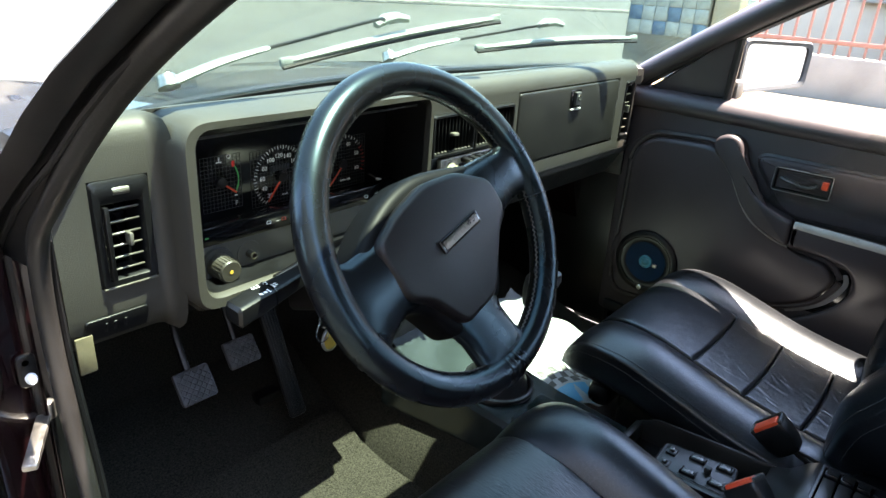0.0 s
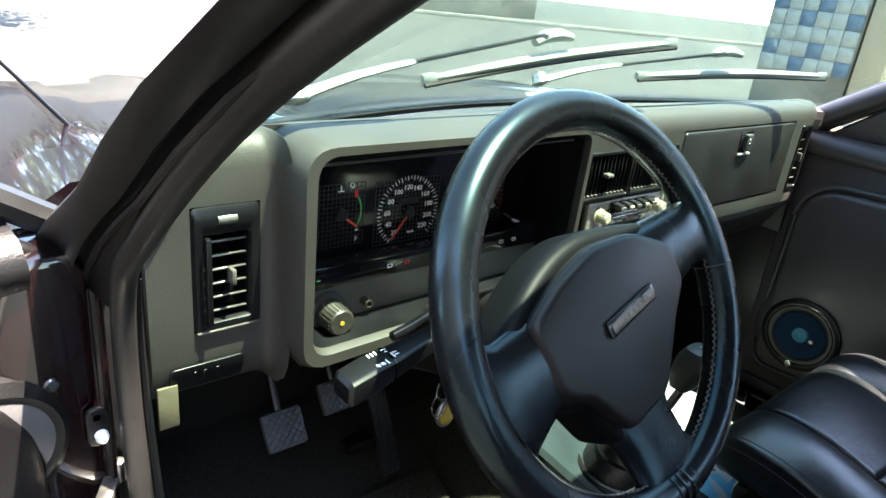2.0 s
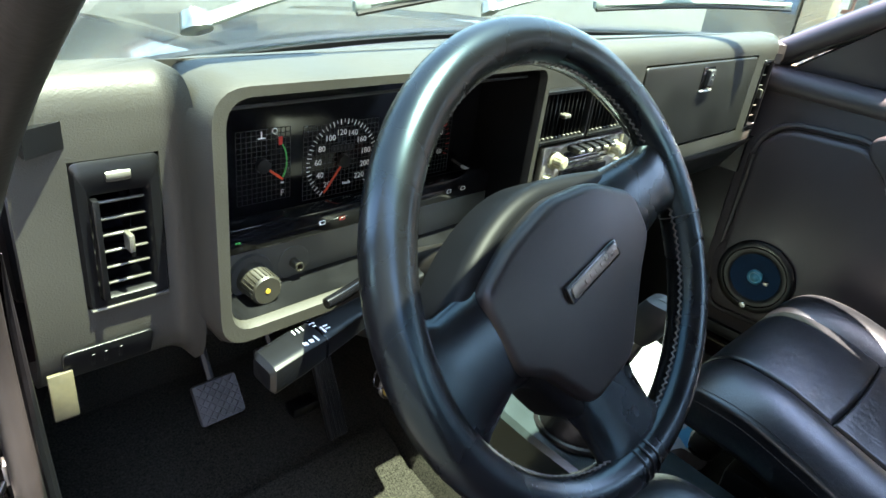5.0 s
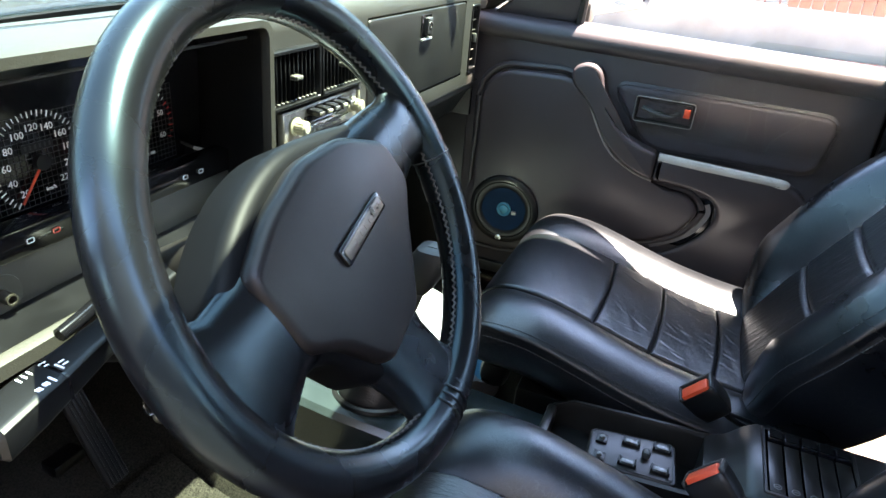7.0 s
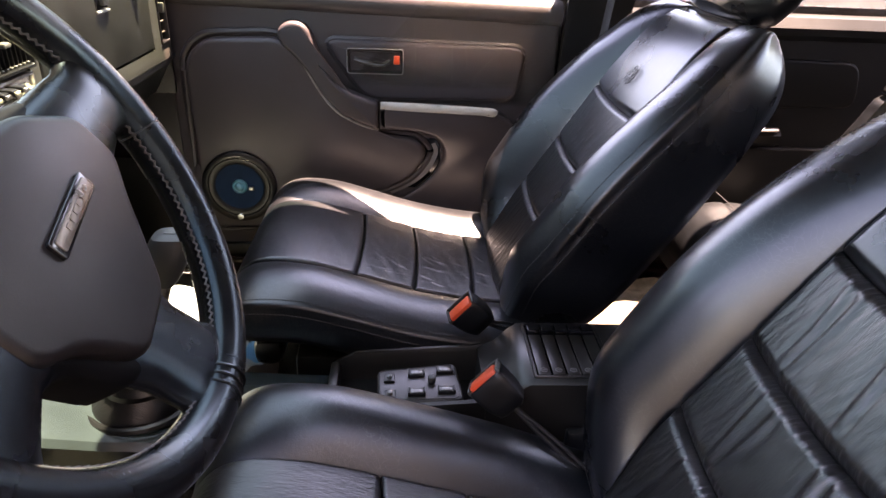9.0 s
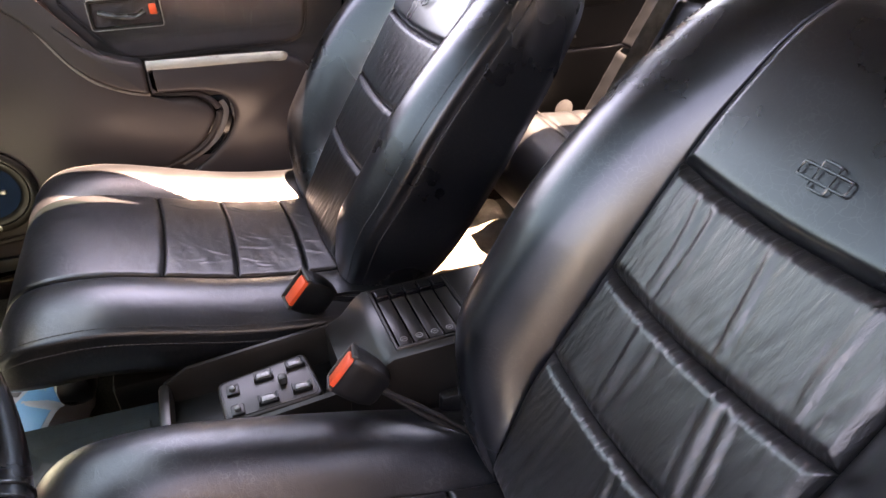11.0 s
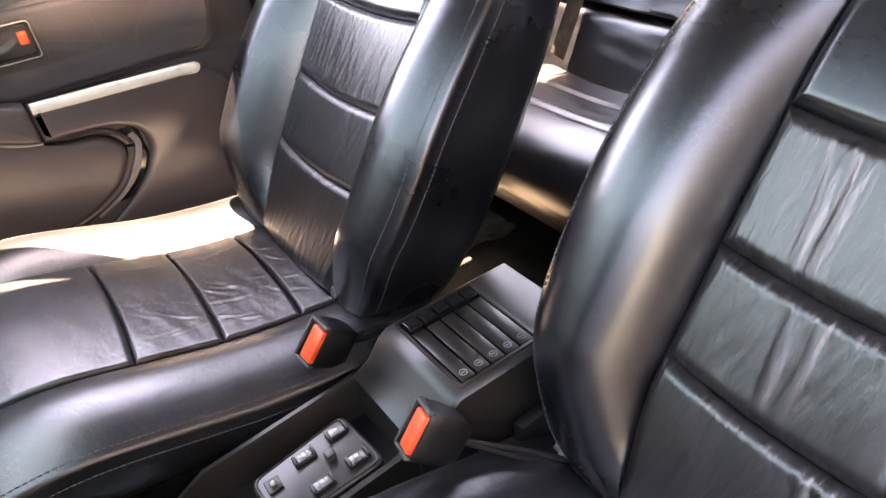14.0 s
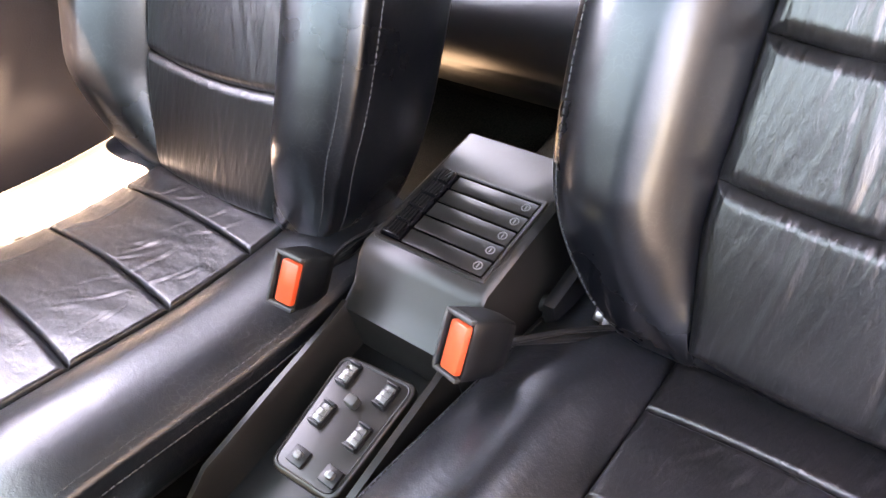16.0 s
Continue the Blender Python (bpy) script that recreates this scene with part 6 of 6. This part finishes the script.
    part("grab_handle", plate(leaf, lambda a, b, h: Vector((s * (0.682 - h - 0.008 * math.exp(-((b - 0.73) / 0.05) ** 2)), a, b)), 0.034, 0.009, 5), trim, d, "moulded dark grab handle")
    part("handle_edge", tube(smooth_line([door_face(0.668, s)(a, b, 0.0) for a, b in ((0.350, 0.795), (0.318, 0.738), (0.286, 0.700), (0.250, 0.679), (0.220, 0.667), (0.196, 0.662))], 4), 0.0028, 6), SILVER_EDGE, d, "bright lower edge")
    hb = part("handle_bezel", frame_ring(rounded(rect(0.143, 0.782, 0.263, 0.836), 0.007), rounded(rect(0.150, 0.789, 0.256, 0.829), 0.004), door_face(0.682, s), 0.013, 0.002, 0.0), BLACK, d, "black door handle surround")
    # thin pale ring painted as the highlight on the surround's rim
    part("bezel_highlight", tube([door_face(0.682, s)(p[0], p[1], 0.0125) for p in rounded(rect(0.1445, 0.7835, 0.2615, 0.8345), 0.006)], 0.0010, 6, True), SILVER_EDGE, hb)
    part("handle_well", box((s * 0.676, 0.203, 0.809), (0.004, 0.106, 0.04), 0), GLOSS_BLACK, hb)
    part("door_lever", tube(smooth_line([(s * 0.672, 0.246, 0.812), (s * 0.668, 0.22, 0.806), (s * 0.667, 0.19, 0.803), (s * 0.670, 0.172, 0.81)], 4), 0.0085, 8, flat=0.6), DASH_DARK, hb, "dark grey lever")
    part("lock_tab", box((s * 0.673, 0.158, 0.812), (0.008, 0.013, 0.018), 0.002), ORANGE, hb, "orange lock tab")
    # loudspeaker
    sc = Vector((s * 0.668, 0.510, 0.522))
    part("speaker_pod", lathe(sc + Vector((s * 0.012, 0, 0)), (-s, 0, 0), ((0.106, -0.03), (0.105, 0.006), (0.098, 0.011), (0.080, 0.011)), 48, False), trim, d)
    lo = part("loudspeaker", lathe(sc, (-s, 0, 0), ((0.083, 0), (0.083, 0.007), (0.078, 0.010), (0.070, 0.010), (0.067, 0.004)), 48, False), BLACK, d, "round black loudspeaker with a blue cone")
    part("surround", lathe(sc, (-s, 0, 0), ((0.070, 0.004), (0.067, 0.0090), (0.060, 0.0090), (0.052, 0.004)), 48, False), BLACK, lo)
    part("cone", lathe(sc, (-s, 0, 0), ((0.0535, 0.0058), (0.046, 0.0036), (0.036, 0.0018), (0.018, 0.0010), (0.0, 0.0010)), 48, False), BLUE_CONE, lo, "dark blue cone")
    part("tweeter", lathe(sc, (-s, 0, 0), ((0.017, 0.0), (0.017, 0.006), (0.0145, 0.008), (0.0125, 0.0065), (0.010, 0.0065), (0.006, 0.010), (0, 0.011)), 24), CYAN, lo, "small cyan tweeter")
    part("crossbar", box(sc + Vector((-s * 0.006, -0.026, -0.004)), (0.006, 0.012, 0.010), 0.003), STEEL, lo)
    part("badge", lathe(sc + Vector((-s * 0.009, 0.004, -0.0735)), (-s, 0, 0), ((0.008, 0), (0.007, 0.0012), (0, 0.0015)), 16), CHROME, lo)
    for a in (45, 135, 225, 315):
        part("screw", lathe(sc + Vector((-s * 0.008, 0.0745 * math.cos(radians(a + 10)), 0.0745 * math.sin(radians(a + 10)))), (-s, 0, 0), ((0.0035, 0), (0.003, 0.0015), (0, 0.002)), 10), CHROME, lo)
    part("bottom_strip", box((s * 0.688, 0.22, 0.355), (0.02, 0.79, 0.03), 0.006), RUBBER, d)
    if not extras:
        tc = Vector((s * 0.684, 0.565, 0.785))
        tw = part("tweeter_pod", lathe(tc, (-s, 0, 0), ((0.062, 0), (0.060, 0.008), (0.050, 0.014), (0.046, 0.012)), 36), trim, d, "round tweeter pod with a metal mesh")
        part("mesh", lathe(tc, (-s, 0, 0), ((0.047, 0.011), (0.030, 0.016), (0, 0.018)), 36), PEDAL, tw, "grey metal mesh")
        part("screw", lathe(tc + Vector((-s * 0.012, 0.045, 0.045)), (-s, 0, 0), ((0.006, 0), (0.005, 0.003), (0, 0.004)), 12), CHROME, tw)
    # window frame
    wf = smooth_line([(s * 0.715, 0.64, 0.950), (s * 0.695, 0.52, 1.03), (s * 0.655, 0.30, 1.155), (s * 0.605, 0.06, 1.28), (s * 0.585, -0.06, 1.315), (s * 0.588, -0.20, 1.318)], 5)
    part("window_frame", tube(wf, 0.013, 8), RUBBER, d)
    part("rear_frame", tube([(s * 0.588, -0.20, 1.318), (s * 0.71, -0.185, 0.93)], 0.013, 8), RUBBER, d)
    part("sail_panel", plate(rounded([(0.60, 0.955), (0.415, 0.955), (0.400, 1.105)], 0.01, 3), lambda a, b, h: Vector((s * (0.712 - (b - 0.95) * 0.25 - h), a, b)), 0.012, 0.004), trim, d)
    part("sail_post", tube([(s * 0.708, 0.412, 0.945), (s * 0.672, 0.395, 1.115)], 0.010, 8), RUBBER, d)
    g = part("window_glass", sheet(lambda u, v: (s * (0.722 - 0.115 * v), 0.40 - 0.58 * u - 0.33 * v * (1 - u), 0.935 + 0.37 * v), 8, 8, (s * 0.003, 0, 0)), SIDE_GLASS, d, "clear side window")
    g.visible_shadow = False
    if extras:
        g.location.z -= 0.33   # wound down
    if not extras:
        return d
    mL, mR = Vector((0.757, 0.411, 0)), Vector((0.905, 0.302, 0))
    fwd = Vector((0.593, 0.805, 0))

    def mirror_ring(grow, depth):
        e = (mR - mL).normalized() * grow
        o = fwd * depth
        q = [mL - e + o + Vector((0, 0, 0.964 - grow)), mR + e + o + Vector((0, 0, 0.984 - grow)), mR + e + o + Vector((0, 0, 1.085 + grow)), mL - e + o + Vector((0, 0, 1.087 + grow))]
        ring = []
        for i in range(4):
            p0, p1, p2 = q[i - 1], q[i], q[(i + 1) % 4]
            u, w = (p0 - p1).normalized() * 0.012, (p2 - p1).normalized() * 0.012
            ring += [p1 + u, p1 + u * 0.3 + w * 0.3, p1 + w]
        return [Vector((s * p.x, p.y, p.z)) for p in ring]

    mi = part("door_mirror", loft([mirror_ring(-0.010, 0.012), mirror_ring(-0.009, 0.0), mirror_ring(-0.001, -0.003), mirror_ring(0.002, 0.004), mirror_ring(0.0, 0.03), mirror_ring(-0.02, 0.075)]), GREY_MIRROR, d, "grey plastic door mirror")
    part("mirror_glass", loft([mirror_ring(-0.0095, 0.004), mirror_ring(-0.0095, 0.0075)]), MIRROR, mi)
    part("mirror_foot", box((s * 0.738, 0.415, 0.975), (0.05, 0.045, 0.045), 0.010), GREY_MIRROR, mi)
    return d


pdoor = car_door("front_door", "closed front passenger door with dark vinyl trim and a blue loudspeaker", 1, True)

# driver's door, the same trim with shade put into its vinyl, swung open about its hinges
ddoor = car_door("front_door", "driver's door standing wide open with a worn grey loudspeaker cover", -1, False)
ddoor.location = (-0.737, 0.66, 0.33)
ddoor.rotation_euler = (0, 0, radians(-80))

# rear passenger door
rdoor = thing("rear_door", (0.70, -0.62, 0.33), "closed rear passenger door, trim darkened for shade, with a courtesy lamp", "car door", "car doors")
rput = lambda a, b, h: Vector((0.705 - h, a, b))
part("inner_panel", plate(rounded([(-0.33, 0.335), (-1.12, 0.335), (-1.12, 0.905), (-0.33, 0.925)], 0.02, 4), rput, 0.016, 0.006), REAR_SHADED, rdoor)
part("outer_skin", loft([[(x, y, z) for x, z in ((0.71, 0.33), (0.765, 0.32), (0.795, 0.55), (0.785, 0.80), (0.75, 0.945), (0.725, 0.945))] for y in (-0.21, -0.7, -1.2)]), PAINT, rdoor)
part("window_ledge", loft([[(x, y, z) for x, z in ((0.700, 0.868), (0.676, 0.89), (0.674, 0.905), (0.69, 0.925), (0.73, 0.93), (0.73, 0.87))] for y in (-0.32, -0.7, -1.12)]), REAR_SHADED, rdoor)
part("upper_pad", plate(rounded([(-0.40, 0.842), (-0.86, 0.838), (-0.88, 0.735), (-0.44, 0.728)], 0.035, 5), lambda a, b, h: Vector((0.690 - h, a, b)), 0.011, 0.008, 4), REAR_SHADED, rdoor)
part("lower_pad", plate(rounded([(-0.42, 0.64), (-0.98, 0.64), (-0.98, 0.40), (-0.42, 0.40)], 0.05, 5), lambda a, b, h: Vector((0.690 - h, a, b)), 0.012, 0.008, 4), REAR_SHADED, rdoor)
rb = part("handle_bezel", frame_ring(rounded(rect(-0.560, 0.772, -0.45, 0.824), 0.007), rounded(rect(-0.553, 0.779, -0.457, 0.817), 0.004), lambda a, b, h: Vector((0.682 - h, a, b)), 0.008, 0.002, 0.0), BLACK, rdoor)
part("handle_well", box((0.682, -0.505, 0.798), (0.004, 0.10, 0.04), 0), GLOSS_BLACK, rb)
part("door_lever", tube([(0.672, -0.465, 0.80), (0.668, -0.50, 0.795), (0.670, -0.53, 0.80)], 0.0075, 8, flat=0.6), CONSOLE, rb)
part("lock_tab", box((0.673, -0.543, 0.80), (0.008, 0.013, 0.016), 0.002), RED, rb)
part("armrest", loft([[(x, y, z) for x, z in ((0.69, 0.650), (0.655, 0.652), (0.640, 0.662), (0.638, 0.680), (0.650, 0.692), (0.69, 0.696))] for y in (-0.44, -0.46, -0.68, -0.70)]), REAR_SHADED, rdoor)
for ya, yb in ((-0.455, -0.556), (-0.582, -0.690)):
    part("armrest_strip", tube([(0.644, ya, 0.690), (0.642, (ya + yb) / 2, 0.692), (0.644, yb, 0.693)], 0.008, 10, flat=0.55), SILVER, rdoor, "bright strip on the armrest")
lm = part("courtesy_lamp", lathe((0.682, -0.711, 0.498), (-1, 0, 0), ((0.024, 0), (0.024, 0.006), (0.018, 0.010), (0, 0.012)), 24), LENS, rdoor, "clear lamp over a red reflector")
part("reflector", box((0.674, -0.711, 0.478), (0.010, 0.044, 0.014), 0.003), RED, lm)
rg = part("window_glass", sheet(lambda u, v: (0.722 - 0.115 * v, -0.33 - 0.68 * u, 0.92 + 0.37 * v), 4, 4, (0.003, 0, 0)), SIDE_GLASS, rdoor)
rg.visible_shadow = False
part("window_frame", tube(smooth_line([(0.588, -0.28, 1.32), (0.582, -0.6, 1.325), (0.59, -0.95, 1.29), (0.70, -1.12, 0.93)], 5), 0.014, 8), RUBBER, rdoor)

# rear door on the driver's side, closed
ldoor = thing("rear_door", (-0.70, -0.62, 0.33), "closed rear door on the driver's side, trim darkened for shade", "car door", "car doors")
part("inner_panel", plate(rounded([(-0.33, 0.335), (-1.12, 0.335), (-1.12, 0.905), (-0.33, 0.925)], 0.02, 4), lambda a, b, h: Vector((-0.705 + h, a, b)), 0.016, 0.006), REAR_SHADED, ldoor)
part("outer_skin", loft([[(-x, y, z) for x, z in ((0.71, 0.33), (0.765, 0.32), (0.795, 0.55), (0.785, 0.80), (0.75, 0.945), (0.725, 0.945))] for y in (-0.21, -0.7, -1.2)]), PAINT, ldoor)
part("window_ledge", loft([[(-x, y, z) for x, z in ((0.700, 0.868), (0.676, 0.89), (0.674, 0.905), (0.69, 0.925), (0.73, 0.93), (0.73, 0.87))] for y in (-0.32, -0.7, -1.12)]), REAR_SHADED, ldoor)
part("armrest", loft([[(-x, y, z) for x, z in ((0.69, 0.650), (0.655, 0.652), (0.640, 0.662), (0.638, 0.680), (0.650, 0.692), (0.69, 0.696))] for y in (-0.44, -0.46, -0.68, -0.70)]), REAR_SHADED, ldoor)
lg = part("window_glass", sheet(lambda u, v: (-0.722 + 0.115 * v, -0.33 - 0.68 * u, 0.92 + 0.37 * v), 4, 4, (-0.003, 0, 0)), SIDE_GLASS, ldoor)
lg.visible_shadow = False
part("window_frame", tube(smooth_line([(-0.588, -0.28, 1.32), (-0.582, -0.6, 1.325), (-0.59, -0.95, 1.29), (-0.70, -1.12, 0.93)], 5), 0.014, 8), RUBBER, ldoor)

# seat belt webbing on the B pillar
belt = thing("seat_belt", (0.66, -0.26, 0.40), "black seat belt webbing hanging on the door pillar", "seat belt")
part("webbing", tube([(0.575, -0.275, 1.22), (0.612, -0.262, 0.95), (0.650, -0.25, 0.68), (0.665, -0.25, 0.42)], 0.024, 8, flat=0.05, up=(0, 1, 0)), WEBBING, belt)
part("anchor", box((0.568, -0.275, 1.235), (0.02, 0.06, 0.03), 0.006), BLACK, belt)

# ---------------------------------------------------------------- loose things
bag = thing("shopping_bag", (0.26, 0.52, 0.285), "white paper bag with blue and pink print in the passenger footwell", "bag")
def bagf(u, v):
    return Vector((0.10 + 0.30 * u + 0.02 * math.sin(5 * v), 0.40 + 0.32 * v + 0.02 * math.sin(7 * u), 0.345 + 0.12 * v + 0.022 * noise.noise(Vector((u * 3, v * 4, 1.5))) + 0.008 * noise.noise(Vector((u * 11, v * 9, 4)))))
part("paper", sheet(bagf, 36, 36, (0.01, 0, -0.06)), BAG, bag)
def on_bag(u0, v0, u1, v1):
    return sheet(lambda a, b: bagf(u0 + (u1 - u0) * a, v0 + (v1 - v0) * b) + Vector((0, 0, 0.0015)), 8, 8, (0, 0, -0.001))
part("print_band", on_bag(0.02, 0.02, 0.98, 0.16), BAG_BLUE, bag)
for r_ in range(3):
    for k in range(6):
        part("print_check", on_bag(0.05 + k * 0.1 + (r_ % 2) * 0.05, 0.18 + r_ * 0.05, 0.10 + k * 0.1 + (r_ % 2) * 0.05, 0.225 + r_ * 0.05), BLACK_PRINT, bag)
for u, v in ((0.2, 0.45), (0.35, 0.55), (0.25, 0.62), (0.45, 0.48), (0.12, 0.55)):
    part("print_spot", on_bag(u, v, u + 0.07, v + 0.05), PINK, bag)
part("bag_body", box((0.25, 0.56, 0.325), (0.27, 0.28, 0.08), 0.02), BAG, bag)
tagged(part("plastic_clip", tube(smooth_line([(-0.57, 0.68, 0.302), (-0.59, 0.70, 0.302), (-0.575, 0.72, 0.302), (-0.55, 0.71, 0.302)], 5), 0.004, 8), LENS, None), "small pale plastic clip lying on the floor carpet", "clip")
mats = tagged(part("floor_mat", sheet(lambda u, v: (-0.62 + 0.46 * u, 0.28 + 0.5 * v, 0.29 + 0.05 * ramp01(0.75, 1, v) + 0.002 * noise.noise(Vector((u * 8, v * 8, 5)))), 20, 20, (0, 0, -0.008)), CARPET, None), "black carpet mat in the driver's footwell", "floor mat")
mirror = thing("rear_view_mirror", (0.0, 0.30, 1.27), "black rear-view mirror on the windscreen header", "mirror")
part("housing", box((0.0, 0.30, 1.245), (0.24, 0.03, 0.06), 0.012, Euler((radians(-12), 0, radians(12))).to_matrix()), BLACK, mirror)
part("glass", box((-0.003, 0.283, 1.243), (0.222, 0.003, 0.05), 0.002, Euler((radians(-12), 0, radians(12))).to_matrix()), MIRROR, mirror)
part("stem", tube([(0, 0.31, 1.26), (0, 0.28, 1.35)], 0.008, 8), BLACK, mirror)

# antenna on the driver's fender
ant = thing("antenna", (-0.64, 1.0, 0.94), "thin black radio antenna on the fender", "antenna")
part("mast", tube([(-0.636, 1.0, 0.930), (-0.70, 1.0, 1.008), (-0.80, 0.99, 1.13)], lambda t: 0.0032 - 0.0015 * t, 8), BLACK, ant)
part("foot", lathe((-0.636, 1.0, 0.928), (0, 0, 1), ((0.014, 0), (0.010, 0.012), (0.005, 0.02), (0, 0.02)), 14), BLACK, ant)

# ---------------------------------------------------------------- street
pave = thing("pavement", (6.5, 4, 0), "pale orange paved pavement along the street", "pavement", kind="structure")
part("kerb", box((2.9, -12, 0.06), (0.16, 32, 0.16), 0.02), CONCRETE, pave)
part("slab", box((5.4, -12, 0.06), (4.84, 32, 0.13), 0.01), PAVING, pave)
yard = thing("forecourt", (-5, 0, 0), "sunlit grey concrete forecourt beside the car", "pavement", kind="structure")
part("slab", box((-4.2, -2, 0.02), (2.6, 14, 0.05), 0.01), PLAIN_GREY, yard)
part("kerb", box((-2.85, -2, 0.05), (0.15, 14, 0.14), 0.02), CONCRETE, yard)
# added out of view, cuts the sky light entering by the open door
near = thing("sky_block_wall", (-3.6, -7, 0), "unseen plain grey wall added to block sky beside the driver's door", "wall", kind="structure")
part("wall", box((-3.6, -6.5, 2.3), (0.3, 15, 4.6), 0.02), PLAIN_GREY, near)
wall = thing("boundary_wall", (8.2, 2, 0), "low pale wall with red-brown steel bars", "wall")
part("plinth", box((8.2, -9, 0.35), (0.25, 23.5, 0.5), 0.02), CONCRETE, wall)
part("rail", box((8.2, -9, 0.75), (0.05, 23.4, 0.05), 0.005), RUST, wall)
part("rail", box((8.2, -9, 2.1), (0.05, 23.4, 0.05), 0.005), RUST, wall)
first = None
for k in range(146):
    if -0.55 > -20.6 + k * 0.16 > -2.3:
        continue
    if first is None:
        first = part("bar", box((8.2, -20.6, 1.4), (0.026, 0.026, 1.6), 0, seg=1), RUST, wall)
    else:
        ob = new("bar", first.data)
        ob.parent, ob.matrix_parent_inverse = wall, first.matrix_parent_inverse.copy()
        ob.location = (0, 0.16 * k, 0)
gate = thing("metal_gate", (8.15, -1.4, 0.1), "red-brown slatted metal gate in the boundary wall", "gate")
for k in range(14):
    part("slat", box((8.10, -2.2 + k * 0.125, 1.2), (0.03, 0.115, 2.1), 0.006), RUST, gate)
part("gate_frame", box((8.14, -1.39, 2.2), (0.06, 1.85, 0.07), 0.006), RUST, gate)
part("gate_frame", box((8.14, -1.39, 0.25), (0.06, 1.85, 0.07), 0.006), RUST, gate)
house = thing("house", (13, 0, 0), "cream plastered house behind the bars", "house")
part("facade", box((13.2, -10, 1.9), (0.4, 28, 3.8), 0.02), PLASTER, house)
part("roof", box((14.0, -10, 3.95), (3.2, 29, 0.25), 0.05), RUST, house)
for k in range(4):
    w = part("window", box((12.97, -18 + k * 6.5, 1.9), (0.1, 1.5, 1.2), 0.01), GLOSS_BLACK, house)
    part("sill", box((12.93, -18 + k * 6.5, 1.26), (0.2, 1.7, 0.08), 0.01), CONCRETE, w)
tile = thing("tiled_wall", (8.2, 3.7, 0), "gate pier faced with blue and white tiles", "wall")
part("core", box((8.28, 3.72, 1.15), (0.25, 1.14, 2.3), 0.01), CONCRETE, tile)
part("stone_pier", box((8.25, 2.95, 1.15), (0.3, 0.32, 2.3), 0.02), PLASTER, tile)
tw = {}
for i in range(6):
    for j in range(9):
        mt = TILE_BLUE if (i * 7 + j * 5 + i * j) % 3 == 0 else TILE_WHITE
        if mt.name not in tw:
            tw[mt.name] = part("tile", box((0, 0, 0), (0.02, 0.178, 0.178), 0.003), mt, tile)
            ob = tw[mt.name]
        else:
            ob = new("tile", tw[mt.name].data)
            ob.parent, ob.matrix_parent_inverse = tile, tw[mt.name].matrix_parent_inverse.copy()
        ob.location = (8.15, 3.26 + i * 0.184, 0.72 + j * 0.184)
verge = thing("far_pavement", (12, 22, 0), "pale kerb and pavement across the side street", "pavement", kind="structure")
part("kerb", box((14, 24.5, 0.07), (70, 0.25, 0.18), 0.02, Euler((0, 0, radians(-20))).to_matrix()), CONCRETE, verge)


def tree(x, y, h, seed):
    rnd = random.Random(seed)
    t = thing("tree", (x, y, 0), "leafy green street tree", "tree", "street trees")
    part("trunk", tube(smooth_line([(x, y, 0), (x + 0.1, y, h * 0.3), (x - 0.1, y + 0.1, h * 0.6), (x, y, h * 0.8)], 4), lambda q: 0.16 - 0.1 * q, 10), BARK, t)
    for k in range(5):
        a = rnd.uniform(0, 6.28)
        part("limb", tube([(x, y, h * (0.42 + 0.06 * k)), (x + 1.2 * math.cos(a), y + 1.2 * math.sin(a), h * (0.62 + 0.05 * k))], lambda q: 0.06 - 0.04 * q, 6), BARK, t)
    vs, fs = [], []
    for c in range(70):
        a, e, r = rnd.uniform(0, 6.28), rnd.uniform(-0.6, 1.2), rnd.uniform(0.5, 1.9)
        c0 = Vector((x + r * math.cos(a) * math.cos(e), y + r * math.sin(a) * math.cos(e), h * 0.78 + r * 0.8 * math.sin(e)))
        for q in range(45):
            p = c0 + Vector((rnd.gauss(0, 0.28), rnd.gauss(0, 0.28), rnd.gauss(0, 0.22)))
            u = Vector((rnd.gauss(0, 1), rnd.gauss(0, 1), rnd.gauss(0, 1))).normalized() * 0.11
            w = u.cross(Vector((rnd.gauss(0, 1), rnd.gauss(0, 1), rnd.gauss(0, 1)))).normalized() * 0.05
            i = len(vs)
            vs += [p - u, p + w, p + u, p - w]
            fs.append((i, i + 1, i + 2, i + 3))
    me = bpy.data.meshes.new("crown")
    me.from_pydata(vs, [], fs)
    me.materials.append(LEAF)
    ob = new("crown", me)
    ob.parent, ob.matrix_parent_inverse = t, Matrix.Translation((-x, -y, 0))


tree(0.3, 11.5, 5.0, 4)
tree(-2.6, 13.5, 5.4, 9)
# out of view; tall and dull to darken what the hood reflects
far = thing("far_house", (-2, 26, 0), "unseen dull house across the street, added for the hood to reflect", "house")
part("facade", box((-2, 27, 3.0), (60, 0.5, 6.0), 0.02), FAR_WALL, far)
part("roof", box((-2, 28, 6.2), (61, 4, 0.3), 0.05), RUST, far)
for k in range(6):
    w = part("window", box((-17 + k * 6, 26.7, 2.0), (1.6, 0.1, 1.3), 0.01), GLOSS_BLACK, far)
    part("sill", box((-17 + k * 6, 26.65, 1.3), (1.8, 0.2, 0.08), 0.01), CONCRETE, w)
